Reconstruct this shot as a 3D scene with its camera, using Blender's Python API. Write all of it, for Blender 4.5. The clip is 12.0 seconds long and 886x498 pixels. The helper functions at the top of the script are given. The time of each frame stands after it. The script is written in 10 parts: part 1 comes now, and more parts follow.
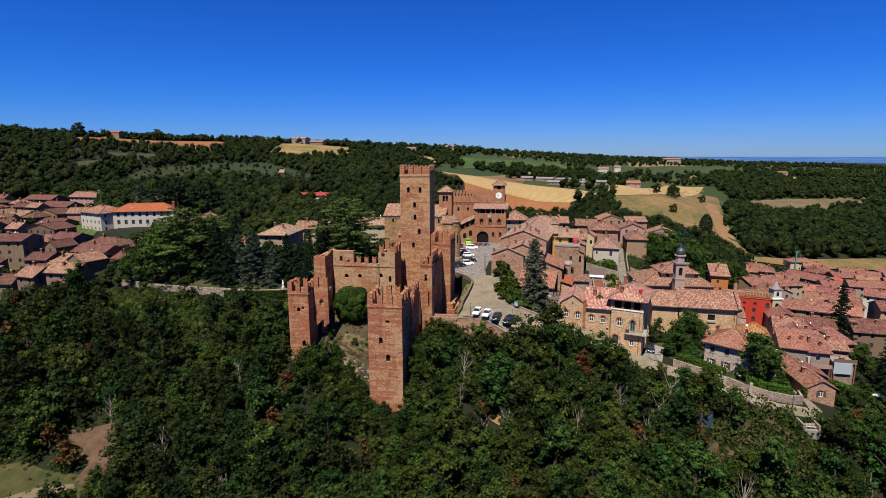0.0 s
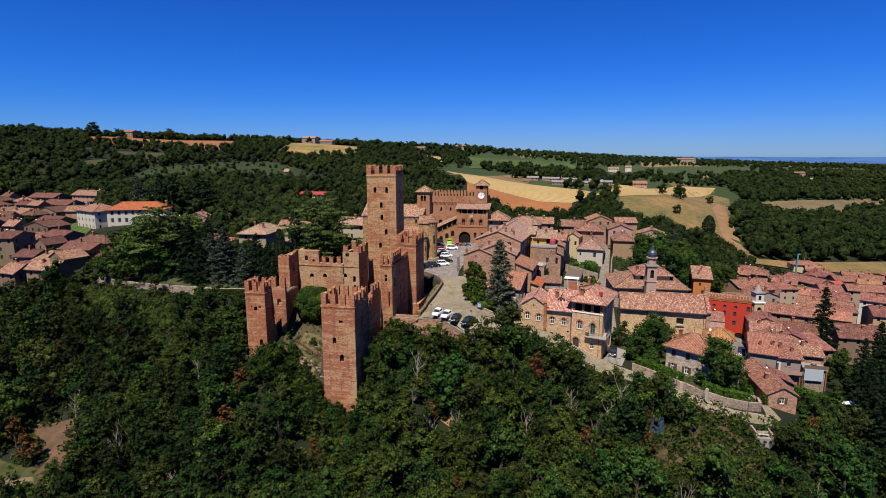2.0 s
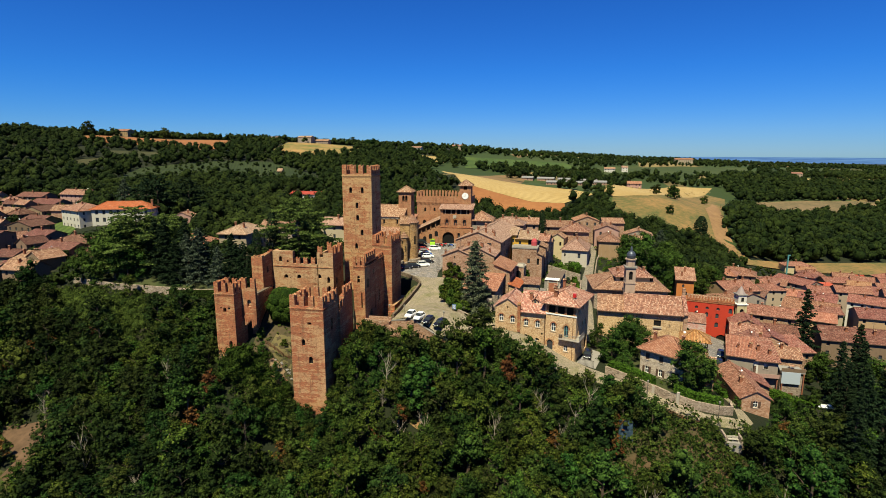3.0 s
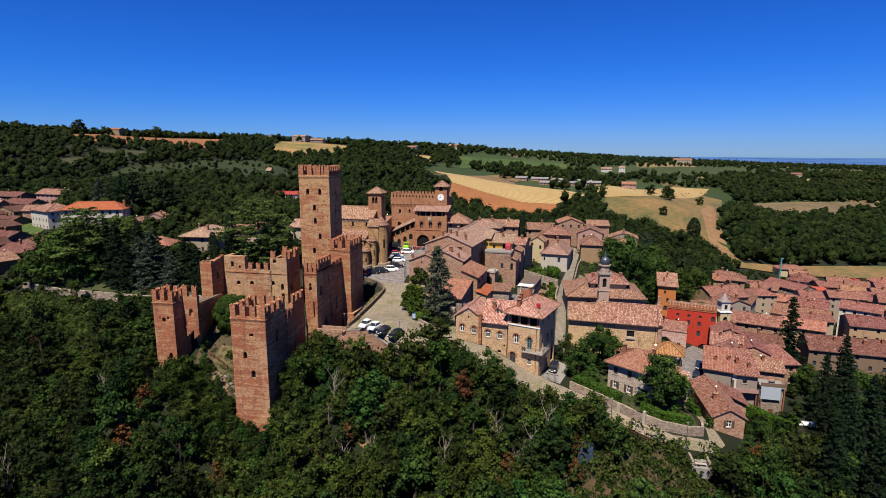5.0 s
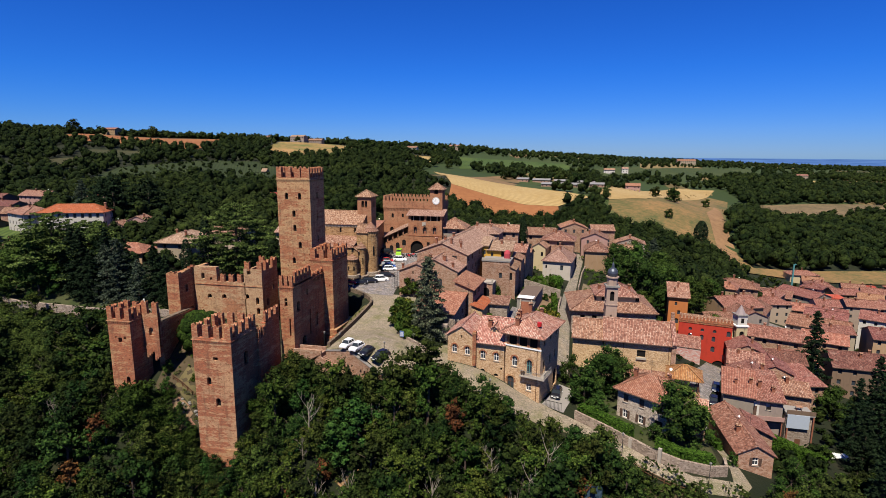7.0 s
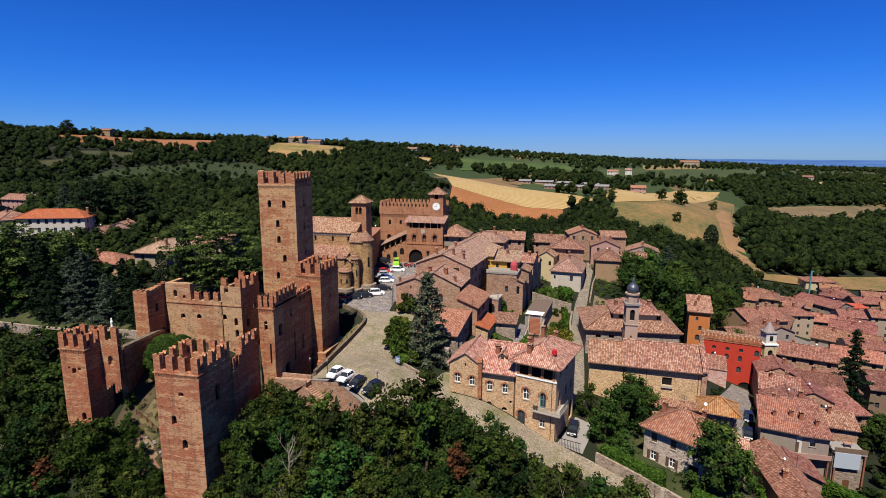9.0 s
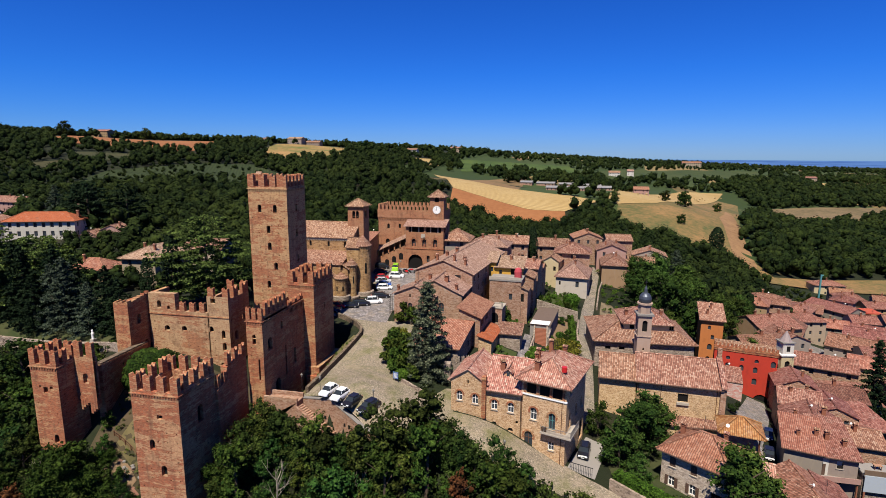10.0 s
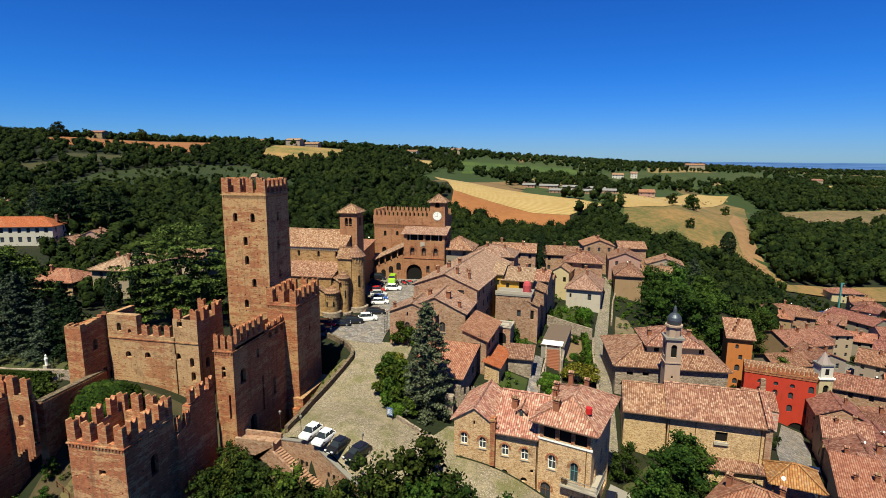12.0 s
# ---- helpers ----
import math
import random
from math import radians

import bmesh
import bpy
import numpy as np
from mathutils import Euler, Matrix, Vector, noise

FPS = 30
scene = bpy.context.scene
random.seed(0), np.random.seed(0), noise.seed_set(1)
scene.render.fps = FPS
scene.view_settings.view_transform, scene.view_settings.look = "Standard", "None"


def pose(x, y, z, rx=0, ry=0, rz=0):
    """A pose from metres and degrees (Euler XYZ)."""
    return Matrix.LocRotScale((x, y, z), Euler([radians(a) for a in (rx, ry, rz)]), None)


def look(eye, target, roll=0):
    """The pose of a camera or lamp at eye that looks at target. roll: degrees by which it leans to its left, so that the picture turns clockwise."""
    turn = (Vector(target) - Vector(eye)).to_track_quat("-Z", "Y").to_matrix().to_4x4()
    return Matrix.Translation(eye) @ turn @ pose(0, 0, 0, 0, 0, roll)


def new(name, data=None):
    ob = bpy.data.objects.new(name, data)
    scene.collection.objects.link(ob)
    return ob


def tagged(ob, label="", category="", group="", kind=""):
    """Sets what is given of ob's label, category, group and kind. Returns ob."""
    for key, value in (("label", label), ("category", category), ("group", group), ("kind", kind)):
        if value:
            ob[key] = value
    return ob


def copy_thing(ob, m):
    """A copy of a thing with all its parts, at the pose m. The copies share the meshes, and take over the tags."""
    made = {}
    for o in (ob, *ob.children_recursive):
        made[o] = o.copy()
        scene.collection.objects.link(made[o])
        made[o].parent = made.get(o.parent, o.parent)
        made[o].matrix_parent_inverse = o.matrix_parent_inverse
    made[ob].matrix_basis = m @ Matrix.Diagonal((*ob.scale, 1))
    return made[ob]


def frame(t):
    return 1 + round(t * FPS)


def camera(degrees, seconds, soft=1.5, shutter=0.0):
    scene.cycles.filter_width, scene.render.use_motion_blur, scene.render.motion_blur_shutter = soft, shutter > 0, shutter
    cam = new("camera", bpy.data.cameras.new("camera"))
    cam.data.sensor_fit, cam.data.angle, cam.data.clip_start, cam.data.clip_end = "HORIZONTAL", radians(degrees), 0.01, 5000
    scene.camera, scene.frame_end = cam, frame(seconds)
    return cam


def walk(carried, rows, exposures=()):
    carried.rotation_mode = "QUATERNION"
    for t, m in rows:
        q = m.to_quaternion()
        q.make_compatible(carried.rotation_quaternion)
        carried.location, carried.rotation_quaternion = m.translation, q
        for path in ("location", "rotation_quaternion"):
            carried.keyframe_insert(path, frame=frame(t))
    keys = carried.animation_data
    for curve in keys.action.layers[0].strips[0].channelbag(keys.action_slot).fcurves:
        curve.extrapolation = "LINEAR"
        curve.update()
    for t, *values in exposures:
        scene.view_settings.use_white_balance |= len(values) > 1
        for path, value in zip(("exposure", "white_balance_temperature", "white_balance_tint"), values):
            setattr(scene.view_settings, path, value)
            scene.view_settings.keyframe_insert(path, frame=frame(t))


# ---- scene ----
cam = camera(79.6, 12.0, 0.85)
METRES, EYE, TILT, LEAN, TURN = 75.0, 38.0, 0.0, 0.0, 9.1
ROWS = [
    (0.0, 0.0, 0.0, 0.0, -0.01, -10.06, 0.06),
    (0.5, 0.0417, 0.0024, 0.0006, 0.8, -10.08, 0.04),
    (1.0, 0.0862, 0.0044, 0.0009, 1.53, -10.08, 0.02),
    (1.5, 0.129, 0.0065, 0.0016, 1.83, -10.1, -0.01),
    (2.0, 0.1743, 0.009, 0.0025, 1.85, -10.12, -0.04),
    (2.5, 0.216, 0.015, 0.0034, 1.86, -10.14, -0.11),
    (3.0, 0.2556, 0.0293, 0.0036, 1.88, -10.15, -0.16),
    (5.0, 0.3794, 0.1334, 0.0048, 2.06, -10.2, -0.29),
    (5.5, 0.3937, 0.1691, 0.0045, 2.13, -10.2, -0.3),
    (6.0, 0.4005, 0.209, 0.0045, 2.18, -10.18, -0.32),
    (6.5, 0.403, 0.2487, 0.0045, 2.23, -10.15, -0.34),
    (7.0, 0.4028, 0.2908, 0.0057, 2.26, -10.14, -0.37),
    (9.0, 0.3948, 0.4574, 0.0109, 2.31, -10.04, -0.34),
    (9.5, 0.392, 0.4987, 0.0117, 2.31, -9.99, -0.34),
    (10.0, 0.3895, 0.5413, 0.0124, 2.33, -9.94, -0.33),
    (10.5, 0.3875, 0.5819, 0.0128, 2.35, -9.9, -0.34),
    (11.0, 0.3845, 0.6248, 0.0125, 2.35, -9.84, -0.37),
    (11.5, 0.3824, 0.6651, 0.0123, 2.36, -9.79, -0.37),
    (12.0, 0.3799, 0.7075, 0.0119, 2.37, -9.75, -0.38),
]
walk(cam, [(t, pose(0, 0, EYE, TILT, LEAN, TURN) @ pose(METRES * x, METRES * y, METRES * z, 90 + pitch, roll, yaw)) for t, x, y, z, yaw, pitch, roll in ROWS],
     [(0.0, 0.8, 6530, 10), (1.0, 0.86, 6540, 10), (2.0, 0.8, 6540, 10), (2.8, 0.84, 6540, 10), (3.0, 1.02, 7650, -6), (3.2, 0.95, 6900, 4), (4.8, 0.86, 6600, 10), (5.5, 0.84, 6600, 10), (6.0, 0.84, 6620, 10), (6.5, 0.88, 6720, 11), (7.0, 0.84, 6600, 10),
      (9.0, 0.86, 6590, 10), (10.0, 0.88, 6590, 10), (11.0, 0.86, 6620, 10), (11.7, 0.9, 6620, 10), (11.9, 0.97, 7100, -3), (12.0, 0.97, 7200, -4)])

# ---- light ----
world = bpy.data.worlds.new("sky")
scene.world = world
world.use_nodes = True
sky = world.node_tree.nodes.new("ShaderNodeTexSky")
sky.sky_type = "NISHITA"
sky.sun_disc = False
sky.sun_elevation, sky.sun_rotation = radians(60), radians(188)
sky.altitude, sky.air_density, sky.dust_density, sky.ozone_density = 1500, 1.0, 0.15, 2.0
background = world.node_tree.nodes["Background"]
background.inputs["Strength"].default_value = 0.033
deep = world.node_tree.nodes.new("ShaderNodeHueSaturation")
deep.inputs["Saturation"].default_value = 1.25
world.node_tree.links.new(sky.outputs["Color"], deep.inputs["Color"])
tint = world.node_tree.nodes.new("ShaderNodeMix")
tint.data_type, tint.blend_type = "RGBA", "MULTIPLY"
tint.inputs[0].default_value = 1.0
deep_parts = world.node_tree.nodes.new("ShaderNodeSeparateColor")
world.node_tree.links.new(deep.outputs["Color"], deep_parts.inputs[0])
haze = world.node_tree.nodes.new("ShaderNodeMapRange")
haze.inputs["From Min"].default_value, haze.inputs["From Max"].default_value = 4.0, 10.5
world.node_tree.links.new(deep_parts.outputs[1], haze.inputs["Value"])
hazy = world.node_tree.nodes.new("ShaderNodeMix")
hazy.data_type = "RGBA"
hazy.inputs[6].default_value, hazy.inputs[7].default_value = (0.22, 0.82, 2.07, 1.0), (0.52, 0.78, 1.7, 1.0)
world.node_tree.links.new(haze.outputs[0], hazy.inputs[0])
world.node_tree.links.new(hazy.outputs[2], tint.inputs[7])
world.node_tree.links.new(deep.outputs["Color"], tint.inputs[6])
world.node_tree.links.new(tint.outputs[2], background.inputs["Color"])
sun = new("sun", bpy.data.lights.new("sun", "SUN"))
sun.data.energy, sun.data.angle, sun.data.color = 4.75, radians(0.53), (1.0, 0.93, 0.82)
sun.matrix_world = look((0, 0, 300), (0.139 * 0.5, 0.99 * 0.5, 300 - 0.866))

# ---- materials ----
class Web:
    """A material's node tree, built with short calls."""

    def __init__(self, name, rough=0.9):
        self.mat = bpy.data.materials.new(name)
        self.mat.use_nodes = True
        self.tree = self.mat.node_tree
        self.bsdf = self.tree.nodes["Principled BSDF"]
        self.bsdf.inputs["Roughness"].default_value = rough
        self.bsdf.inputs["Specular IOR Level"].default_value = 0.25

    def put(self, kind, ins=None, operation="", feature="", blend_type="", data_type="", noise_dimensions=""):
        node = self.tree.nodes.new(kind)
        if operation:
            node.operation = operation
        if feature:
            node.feature = feature
        if data_type:
            node.data_type = data_type
        if blend_type:
            node.blend_type = blend_type
        if noise_dimensions:
            node.noise_dimensions = noise_dimensions
        for key, value in (ins or {}).items():
            if isinstance(value, bpy.types.NodeSocket):
                self.tree.links.new(value, node.inputs[key])
            else:
                node.inputs[key].default_value = value
        return node

    def math(self, op, a, b=0.0, c=0.0):
        return self.put("ShaderNodeMath", {0: a, 1: b, 2: c}, operation=op).outputs[0]

    def coords(self, kind="Object"):
        return self.put("ShaderNodeTexCoord").outputs[kind]

    def geo(self):
        return self.put("ShaderNodeNewGeometry").outputs["Position"]

    def split(self, vec):
        return self.put("ShaderNodeSeparateXYZ", {0: vec}).outputs

    def join(self, x, y, z=0.0):
        return self.put("ShaderNodeCombineXYZ", {0: x, 1: y, 2: z}).outputs[0]

    def noise(self, vec, scale, detail=4.0, rough=0.55):
        return self.put("ShaderNodeTexNoise", {"Vector": vec, "Scale": scale, "Detail": detail, "Roughness": rough}).outputs["Fac"]

    def white(self, vec):
        return self.put("ShaderNodeTexWhiteNoise", {"Vector": vec}, noise_dimensions="2D").outputs["Value"]

    def ramp(self, fac, stops):
        node = self.put("ShaderNodeValToRGB", {"Fac": fac})
        while len(node.color_ramp.elements) < len(stops):
            node.color_ramp.elements.new(0.5)
        for el, (pos, col) in zip(node.color_ramp.elements, stops):
            el.position, el.color = pos, (*col, 1.0) if len(col) == 3 else col
        return node.outputs["Color"]

    def step(self, fac, lo, hi):
        return self.put("ShaderNodeMapRange", {"Value": fac, "From Min": lo, "From Max": hi}).outputs["Result"]

    def mix(self, fac, a, b, blend="MIX"):
        node = self.put("ShaderNodeMix", data_type="RGBA", blend_type=blend)
        for key, value in ((0, fac), (6, a), (7, b)):
            if isinstance(value, bpy.types.NodeSocket):
                self.tree.links.new(value, node.inputs[key])
            elif key == 0:
                node.inputs[key].default_value = value
            else:
                node.inputs[key].default_value = (*value, 1.0)
        return node.outputs[2]

    def shift(self, col, amount=0.3, hue=0.02):
        """Each object a little lighter or darker than the next."""
        rnd = self.put("ShaderNodeObjectInfo").outputs["Random"]
        hsv = self.put("ShaderNodeHueSaturation", {
            "Color": col, "Value": self.step(rnd, 0, 1)})
        val = self.math("MULTIPLY_ADD", rnd, amount, 1 - amount / 2)
        other = self.math("FRACT", self.math("MULTIPLY", rnd, 17.3))
        self.tree.links.new(val, hsv.inputs["Value"])
        self.tree.links.new(self.math("MULTIPLY_ADD", other, hue, 0.5 - hue / 2), hsv.inputs["Hue"])
        return hsv.outputs["Color"]

    def done(self, col, height=None, bump=0.5, dist=0.05):
        if isinstance(col, bpy.types.NodeSocket):
            self.tree.links.new(col, self.bsdf.inputs["Base Color"])
        else:
            self.bsdf.inputs["Base Color"].default_value = (*col, 1.0)
        if height is not None:
            b = self.put("ShaderNodeBump", {"Height": height, "Strength": bump, "Distance": dist})
            self.tree.links.new(b.outputs["Normal"], self.bsdf.inputs["Normal"])
        return self.mat


def wall_vec(w):
    x, y, z = w.split(w.coords())[:3]
    return w.join(w.math("ADD", x, y), z, w.math("SUBTRACT", x, y)), x, y, z


def castle_brick(name, base, dark, ochre, worn=0.5):
    """Weathered brickwork: fine courses, ochre zones where stone and old mortar show, dark stains. worn: share of ochre."""
    w = Web(name, 0.94)
    vec, x, y, z = wall_vec(w)
    u = w.split(vec)[0]
    course = w.noise(w.join(w.math("MULTIPLY", u, 1.1), w.math("MULTIPLY", z, 6.0), w.math("MULTIPLY", w.split(vec)[2], 1.1)), 1.0, 4, 0.65)
    zone = w.noise(w.coords(), 0.17, 4, 0.6)
    spot = w.noise(w.coords(), 0.8, 4, 0.6)
    grain = w.noise(w.coords(), 4.5, 4, 0.7)
    tex = w.put("ShaderNodeTexBrick", {"Vector": vec, "Scale": 1.0, "Brick Width": 0.42, "Row Height": 0.13, "Mortar Size": 0.016,
                                       "Color1": (*base, 1), "Color2": (*dark, 1), "Mortar": (0.25, 0.15, 0.085, 1), "Bias": -0.2})
    band = w.noise(w.join(w.math("MULTIPLY", u, 0.16), w.math("MULTIPLY", z, 1.5), w.math("MULTIPLY", w.split(vec)[2], 0.16)), 1.0, 3, 0.6)
    mixed = w.math("ADD", w.math("ADD", w.math("MULTIPLY", course, 0.6), w.math("MULTIPLY_ADD", band, 0.75, -0.375)), w.math("ADD", w.math("MULTIPLY", zone, 0.7), w.math("MULTIPLY", spot, 0.3)))
    edge = 0.9 - 0.2 * worn
    col = w.mix(w.math("MULTIPLY", w.step(mixed, edge, edge + 0.06), 0.85), tex.outputs["Color"], w.mix(w.step(grain, 0.4, 0.6), ochre, tuple(c * 0.74 for c in ochre)))
    col = w.mix(w.math("MULTIPLY", w.step(course, 0.46, 0.34), 0.65), col, dark)
    col = w.mix(w.math("MULTIPLY", w.step(spot, 0.52, 0.7), 0.5), col, (0.095, 0.03, 0.017))
    run = w.noise(w.join(w.math("MULTIPLY", u, 1.4), w.math("MULTIPLY", z, 0.16), 3.7), 1.0, 4, 0.6)
    col = w.mix(w.math("MULTIPLY", w.step(run, 0.54, 0.72), 0.5), col, (0.1, 0.045, 0.028))
    col = w.mix(w.math("MULTIPLY", w.step(grain, 0.58, 0.7), 0.35), col, (0.34, 0.24, 0.14))
    return w.done(col, w.math("ADD", grain, w.math("MULTIPLY", tex.outputs["Fac"], -0.4)), 0.7, 0.06)


def rubble(name, c1, c2, c3, scale=2.6):
    w = Web(name, 0.93)
    vec, x, y, z = wall_vec(w)
    sq = w.put("ShaderNodeVectorMath", {0: w.coords(), 1: (1, 1, 1.7)}, operation="MULTIPLY").outputs[0]
    vor = w.put("ShaderNodeTexVoronoi", {"Vector": sq, "Scale": scale})
    edge = w.put("ShaderNodeTexVoronoi", {"Vector": sq, "Scale": scale}, feature="DISTANCE_TO_EDGE").outputs["Distance"]
    tone = w.split(vor.outputs["Color"])[0]
    col = w.ramp(tone, [(0.0, c1), (0.5, c2), (1.0, c3)])
    col = w.mix(w.step(edge, 0.05, 0.0), col, w.mix(0.5, c2, (0.2856, 0.2448, 0.1904)))
    stain = w.noise(w.coords(), 0.35, 5, 0.6)
    col = w.mix(w.math("MULTIPLY", w.step(stain, 0.55, 0.75), 0.5), col, (0.0884, 0.0612, 0.0408))
    col = w.shift(col, 0.2, 0.01)
    return w.done(col, w.math("ADD", w.step(edge, 0.0, 0.12), w.noise(w.coords(), 6, 3)), 0.7, 0.05)


def plaster(name, colour, stain=(0.3, 0.24, 0.18), vary=0.35):
    w = Web(name, 0.9)
    vec, x, y, z = wall_vec(w)
    streak = w.noise(w.join(w.math("MULTIPLY", w.split(vec)[0], 1.3), w.math("MULTIPLY", z, 0.25), 0.0), 1.0, 5, 0.6)
    blot = w.noise(w.coords(), 0.6, 5, 0.65)
    col = w.mix(w.math("MULTIPLY", w.step(streak, 0.5, 0.78), 0.55), colour, stain)
    col = w.mix(w.math("MULTIPLY", w.step(blot, 0.55, 0.7), 0.4), col, tuple(c * 0.6 for c in colour))
    col = w.shift(col, vary, 0.03 if vary > 0.1 else 0.0)
    return w.done(col, w.noise(w.coords(), 5, 4), 0.35, 0.03)


def roof_tiles(name, stops, vary=0.35):
    """Columns of half-round clay tiles; the face's own coordinates run along the eave and up the slope."""
    w = Web(name, 0.85)
    u, v = w.split(w.coords("UV"))[:2]
    wob = w.math("MULTIPLY", w.noise(w.coords("UV"), 0.7, 2), 0.2)
    u2 = w.math("DIVIDE", w.math("ADD", u, wob), 0.3)
    column = w.math("FLOOR", u2)
    slip = w.white(w.join(column, 0.5))
    v2 = w.math("ADD", w.math("DIVIDE", w.math("ADD", v, wob), 0.4), slip)
    tone = w.white(w.join(column, w.math("FLOOR", v2)))
    soft = w.math("MULTIPLY_ADD", w.noise(w.coords(), 2.2, 4, 0.6), 0.55, w.math("MULTIPLY_ADD", tone, 0.8, -0.2))
    col = w.ramp(soft, stops)
    age = w.noise(w.coords(), 0.5, 5, 0.65)
    col = w.mix(w.math("MULTIPLY", w.step(age, 0.52, 0.76), 0.42), col, (0.11, 0.06, 0.042))
    pale = w.noise(w.coords(), 0.9, 4, 0.6)
    col = w.mix(w.math("MULTIPLY", w.step(pale, 0.56, 0.75), 0.45), col, (0.34, 0.235, 0.178))
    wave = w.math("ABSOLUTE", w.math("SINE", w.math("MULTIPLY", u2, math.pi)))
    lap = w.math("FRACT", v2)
    # troughs and lap edges darkened: the shade between tiles as colour
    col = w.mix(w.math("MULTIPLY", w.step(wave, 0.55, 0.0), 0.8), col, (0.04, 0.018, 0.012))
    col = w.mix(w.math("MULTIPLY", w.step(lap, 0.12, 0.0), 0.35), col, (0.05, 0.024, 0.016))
    col = w.shift(col, vary, 0.025)
    return w.done(col, w.math("ADD", wave, w.math("MULTIPLY", lap, -0.35)), 0.9, 0.07)


def leaf(name, c1, c2, vary=0.5, hue=0.05, patches=0.0, grain=2.6):
    """Foliage: each clump its own tone, with fine light and dark flecks of leaves."""
    w = Web(name, 0.85)
    w.bsdf.inputs["Specular IOR Level"].default_value = 0.06
    tone = w.put("ShaderNodeNewGeometry").outputs["Random Per Island"]
    col = w.ramp(tone, [(0.0, c1), (1.0, c2)])
    if patches:
        stand = w.noise(w.geo(), patches, 4, 0.6)
        col = w.mix(w.step(stand, 0.5, 0.62), col, w.mix(0.5, col, (0.03, 0.042, 0.009)))
        # crown-sized dark and light patches: shading of the crowns put into the colour
        single = w.noise(w.geo(), patches * 9, 2, 0.5)
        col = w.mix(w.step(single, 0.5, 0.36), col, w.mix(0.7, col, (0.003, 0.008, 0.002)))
        col = w.mix(w.math("MULTIPLY", w.step(single, 0.55, 0.68), 0.6), col, (0.024, 0.035, 0.007))
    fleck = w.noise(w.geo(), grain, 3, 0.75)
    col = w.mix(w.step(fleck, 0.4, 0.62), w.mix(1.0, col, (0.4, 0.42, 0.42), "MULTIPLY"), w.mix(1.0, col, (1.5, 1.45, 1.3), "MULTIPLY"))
    col = w.shift(col, vary, hue)
    return w.done(col, fleck, 0.8, 0.5 / grain)


def plain(name, colour, rough=0.6, metal=0.0, grain=0.15, scale=4.0):
    w = Web(name, rough)
    w.bsdf.inputs["Metallic"].default_value = metal
    n = w.noise(w.coords(), scale, 4)
    return w.done(w.mix(w.math("MULTIPLY", n, grain), colour, tuple(c * 0.45 for c in colour)), n, 0.15, 0.02)


def ground_mat():
    w = Web("hill_ground", 0.95)
    p = w.geo()
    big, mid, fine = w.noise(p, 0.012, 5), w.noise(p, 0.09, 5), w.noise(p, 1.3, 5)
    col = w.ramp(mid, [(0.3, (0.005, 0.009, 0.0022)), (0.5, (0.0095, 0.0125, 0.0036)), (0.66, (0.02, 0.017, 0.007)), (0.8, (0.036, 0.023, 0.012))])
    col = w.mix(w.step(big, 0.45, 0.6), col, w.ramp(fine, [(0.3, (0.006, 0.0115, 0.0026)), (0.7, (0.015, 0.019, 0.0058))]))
    return w.done(col, w.math("ADD", fine, mid), 0.8, 0.3)


def field_mat(name, c1, c2, row=0.0, turn=0.0):
    w = Web(name, 0.95)
    p = w.geo()
    x, y, z = w.split(p)[:3]
    n = w.noise(p, 0.022, 6, 0.7)
    f = w.noise(p, 0.3, 5, 0.65)
    col = w.ramp(w.math("MULTIPLY_ADD", f, 0.4, w.math("MULTIPLY", n, 0.6)), [(0.4, c1), (0.6, c2)])
    h = f
    if row:
        across = w.math("ADD", w.math("MULTIPLY", x, math.cos(turn)), w.math("MULTIPLY", y, math.sin(turn)))
        s = w.math("ABSOLUTE", w.math("SINE", w.math("MULTIPLY", across, math.pi / row)))
        col = w.mix(w.math("MULTIPLY", w.step(s, 0.6, 0.9), 0.5), col, tuple(c * 0.55 for c in c1))
    return w.done(col, h, 0.5, 0.3)


def paving(name, c1, c2, joint, size=0.35, mossy=0.7, band=0.0):
    w = Web(name, 0.9)
    p = w.geo()
    vor = w.put("ShaderNodeTexVoronoi", {"Vector": p, "Scale": 1 / size})
    edge = w.put("ShaderNodeTexVoronoi", {"Vector": p, "Scale": 1 / size}, feature="DISTANCE_TO_EDGE").outputs["Distance"]
    col = w.mix(w.split(vor.outputs["Color"])[0], tuple(c * 0.62 for c in c1), tuple(c * 1.25 for c in c2))
    col = w.mix(w.math("MULTIPLY", w.step(edge, 0.16, 0.02), 0.8), col, joint)
    grit = w.noise(p, 3.6, 5, 0.75)
    col = w.mix(w.math("MULTIPLY", w.step(grit, 0.46, 0.6), 0.6), col, tuple(c * 0.5 for c in c1))
    moss = w.noise(p, 0.22, 6, 0.7)
    col = w.mix(w.math("MULTIPLY", w.step(moss, 0.46, 0.66), mossy), col, w.mix(grit, (0.125, 0.118, 0.036), (0.06, 0.07, 0.018)))
    if band:
        x, y, z = w.split(p)[:3]
        line = w.math("FRACT", w.math("DIVIDE", w.math("MULTIPLY_ADD", x, 0.12, w.math("ADD", y, w.math("MULTIPLY", w.noise(p, 0.4, 2), 0.5))), band))
        col = w.mix(w.math("MULTIPLY", w.step(line, 0.09, 0.05), 0.7), col, joint)
    dust = w.noise(p, 0.5, 5, 0.65)
    col = w.mix(w.math("MULTIPLY", w.step(dust, 0.5, 0.72), 0.6), col, (0.27, 0.21, 0.145))
    return w.done(col, w.math("ADD", edge, grit), 0.6, 0.05)


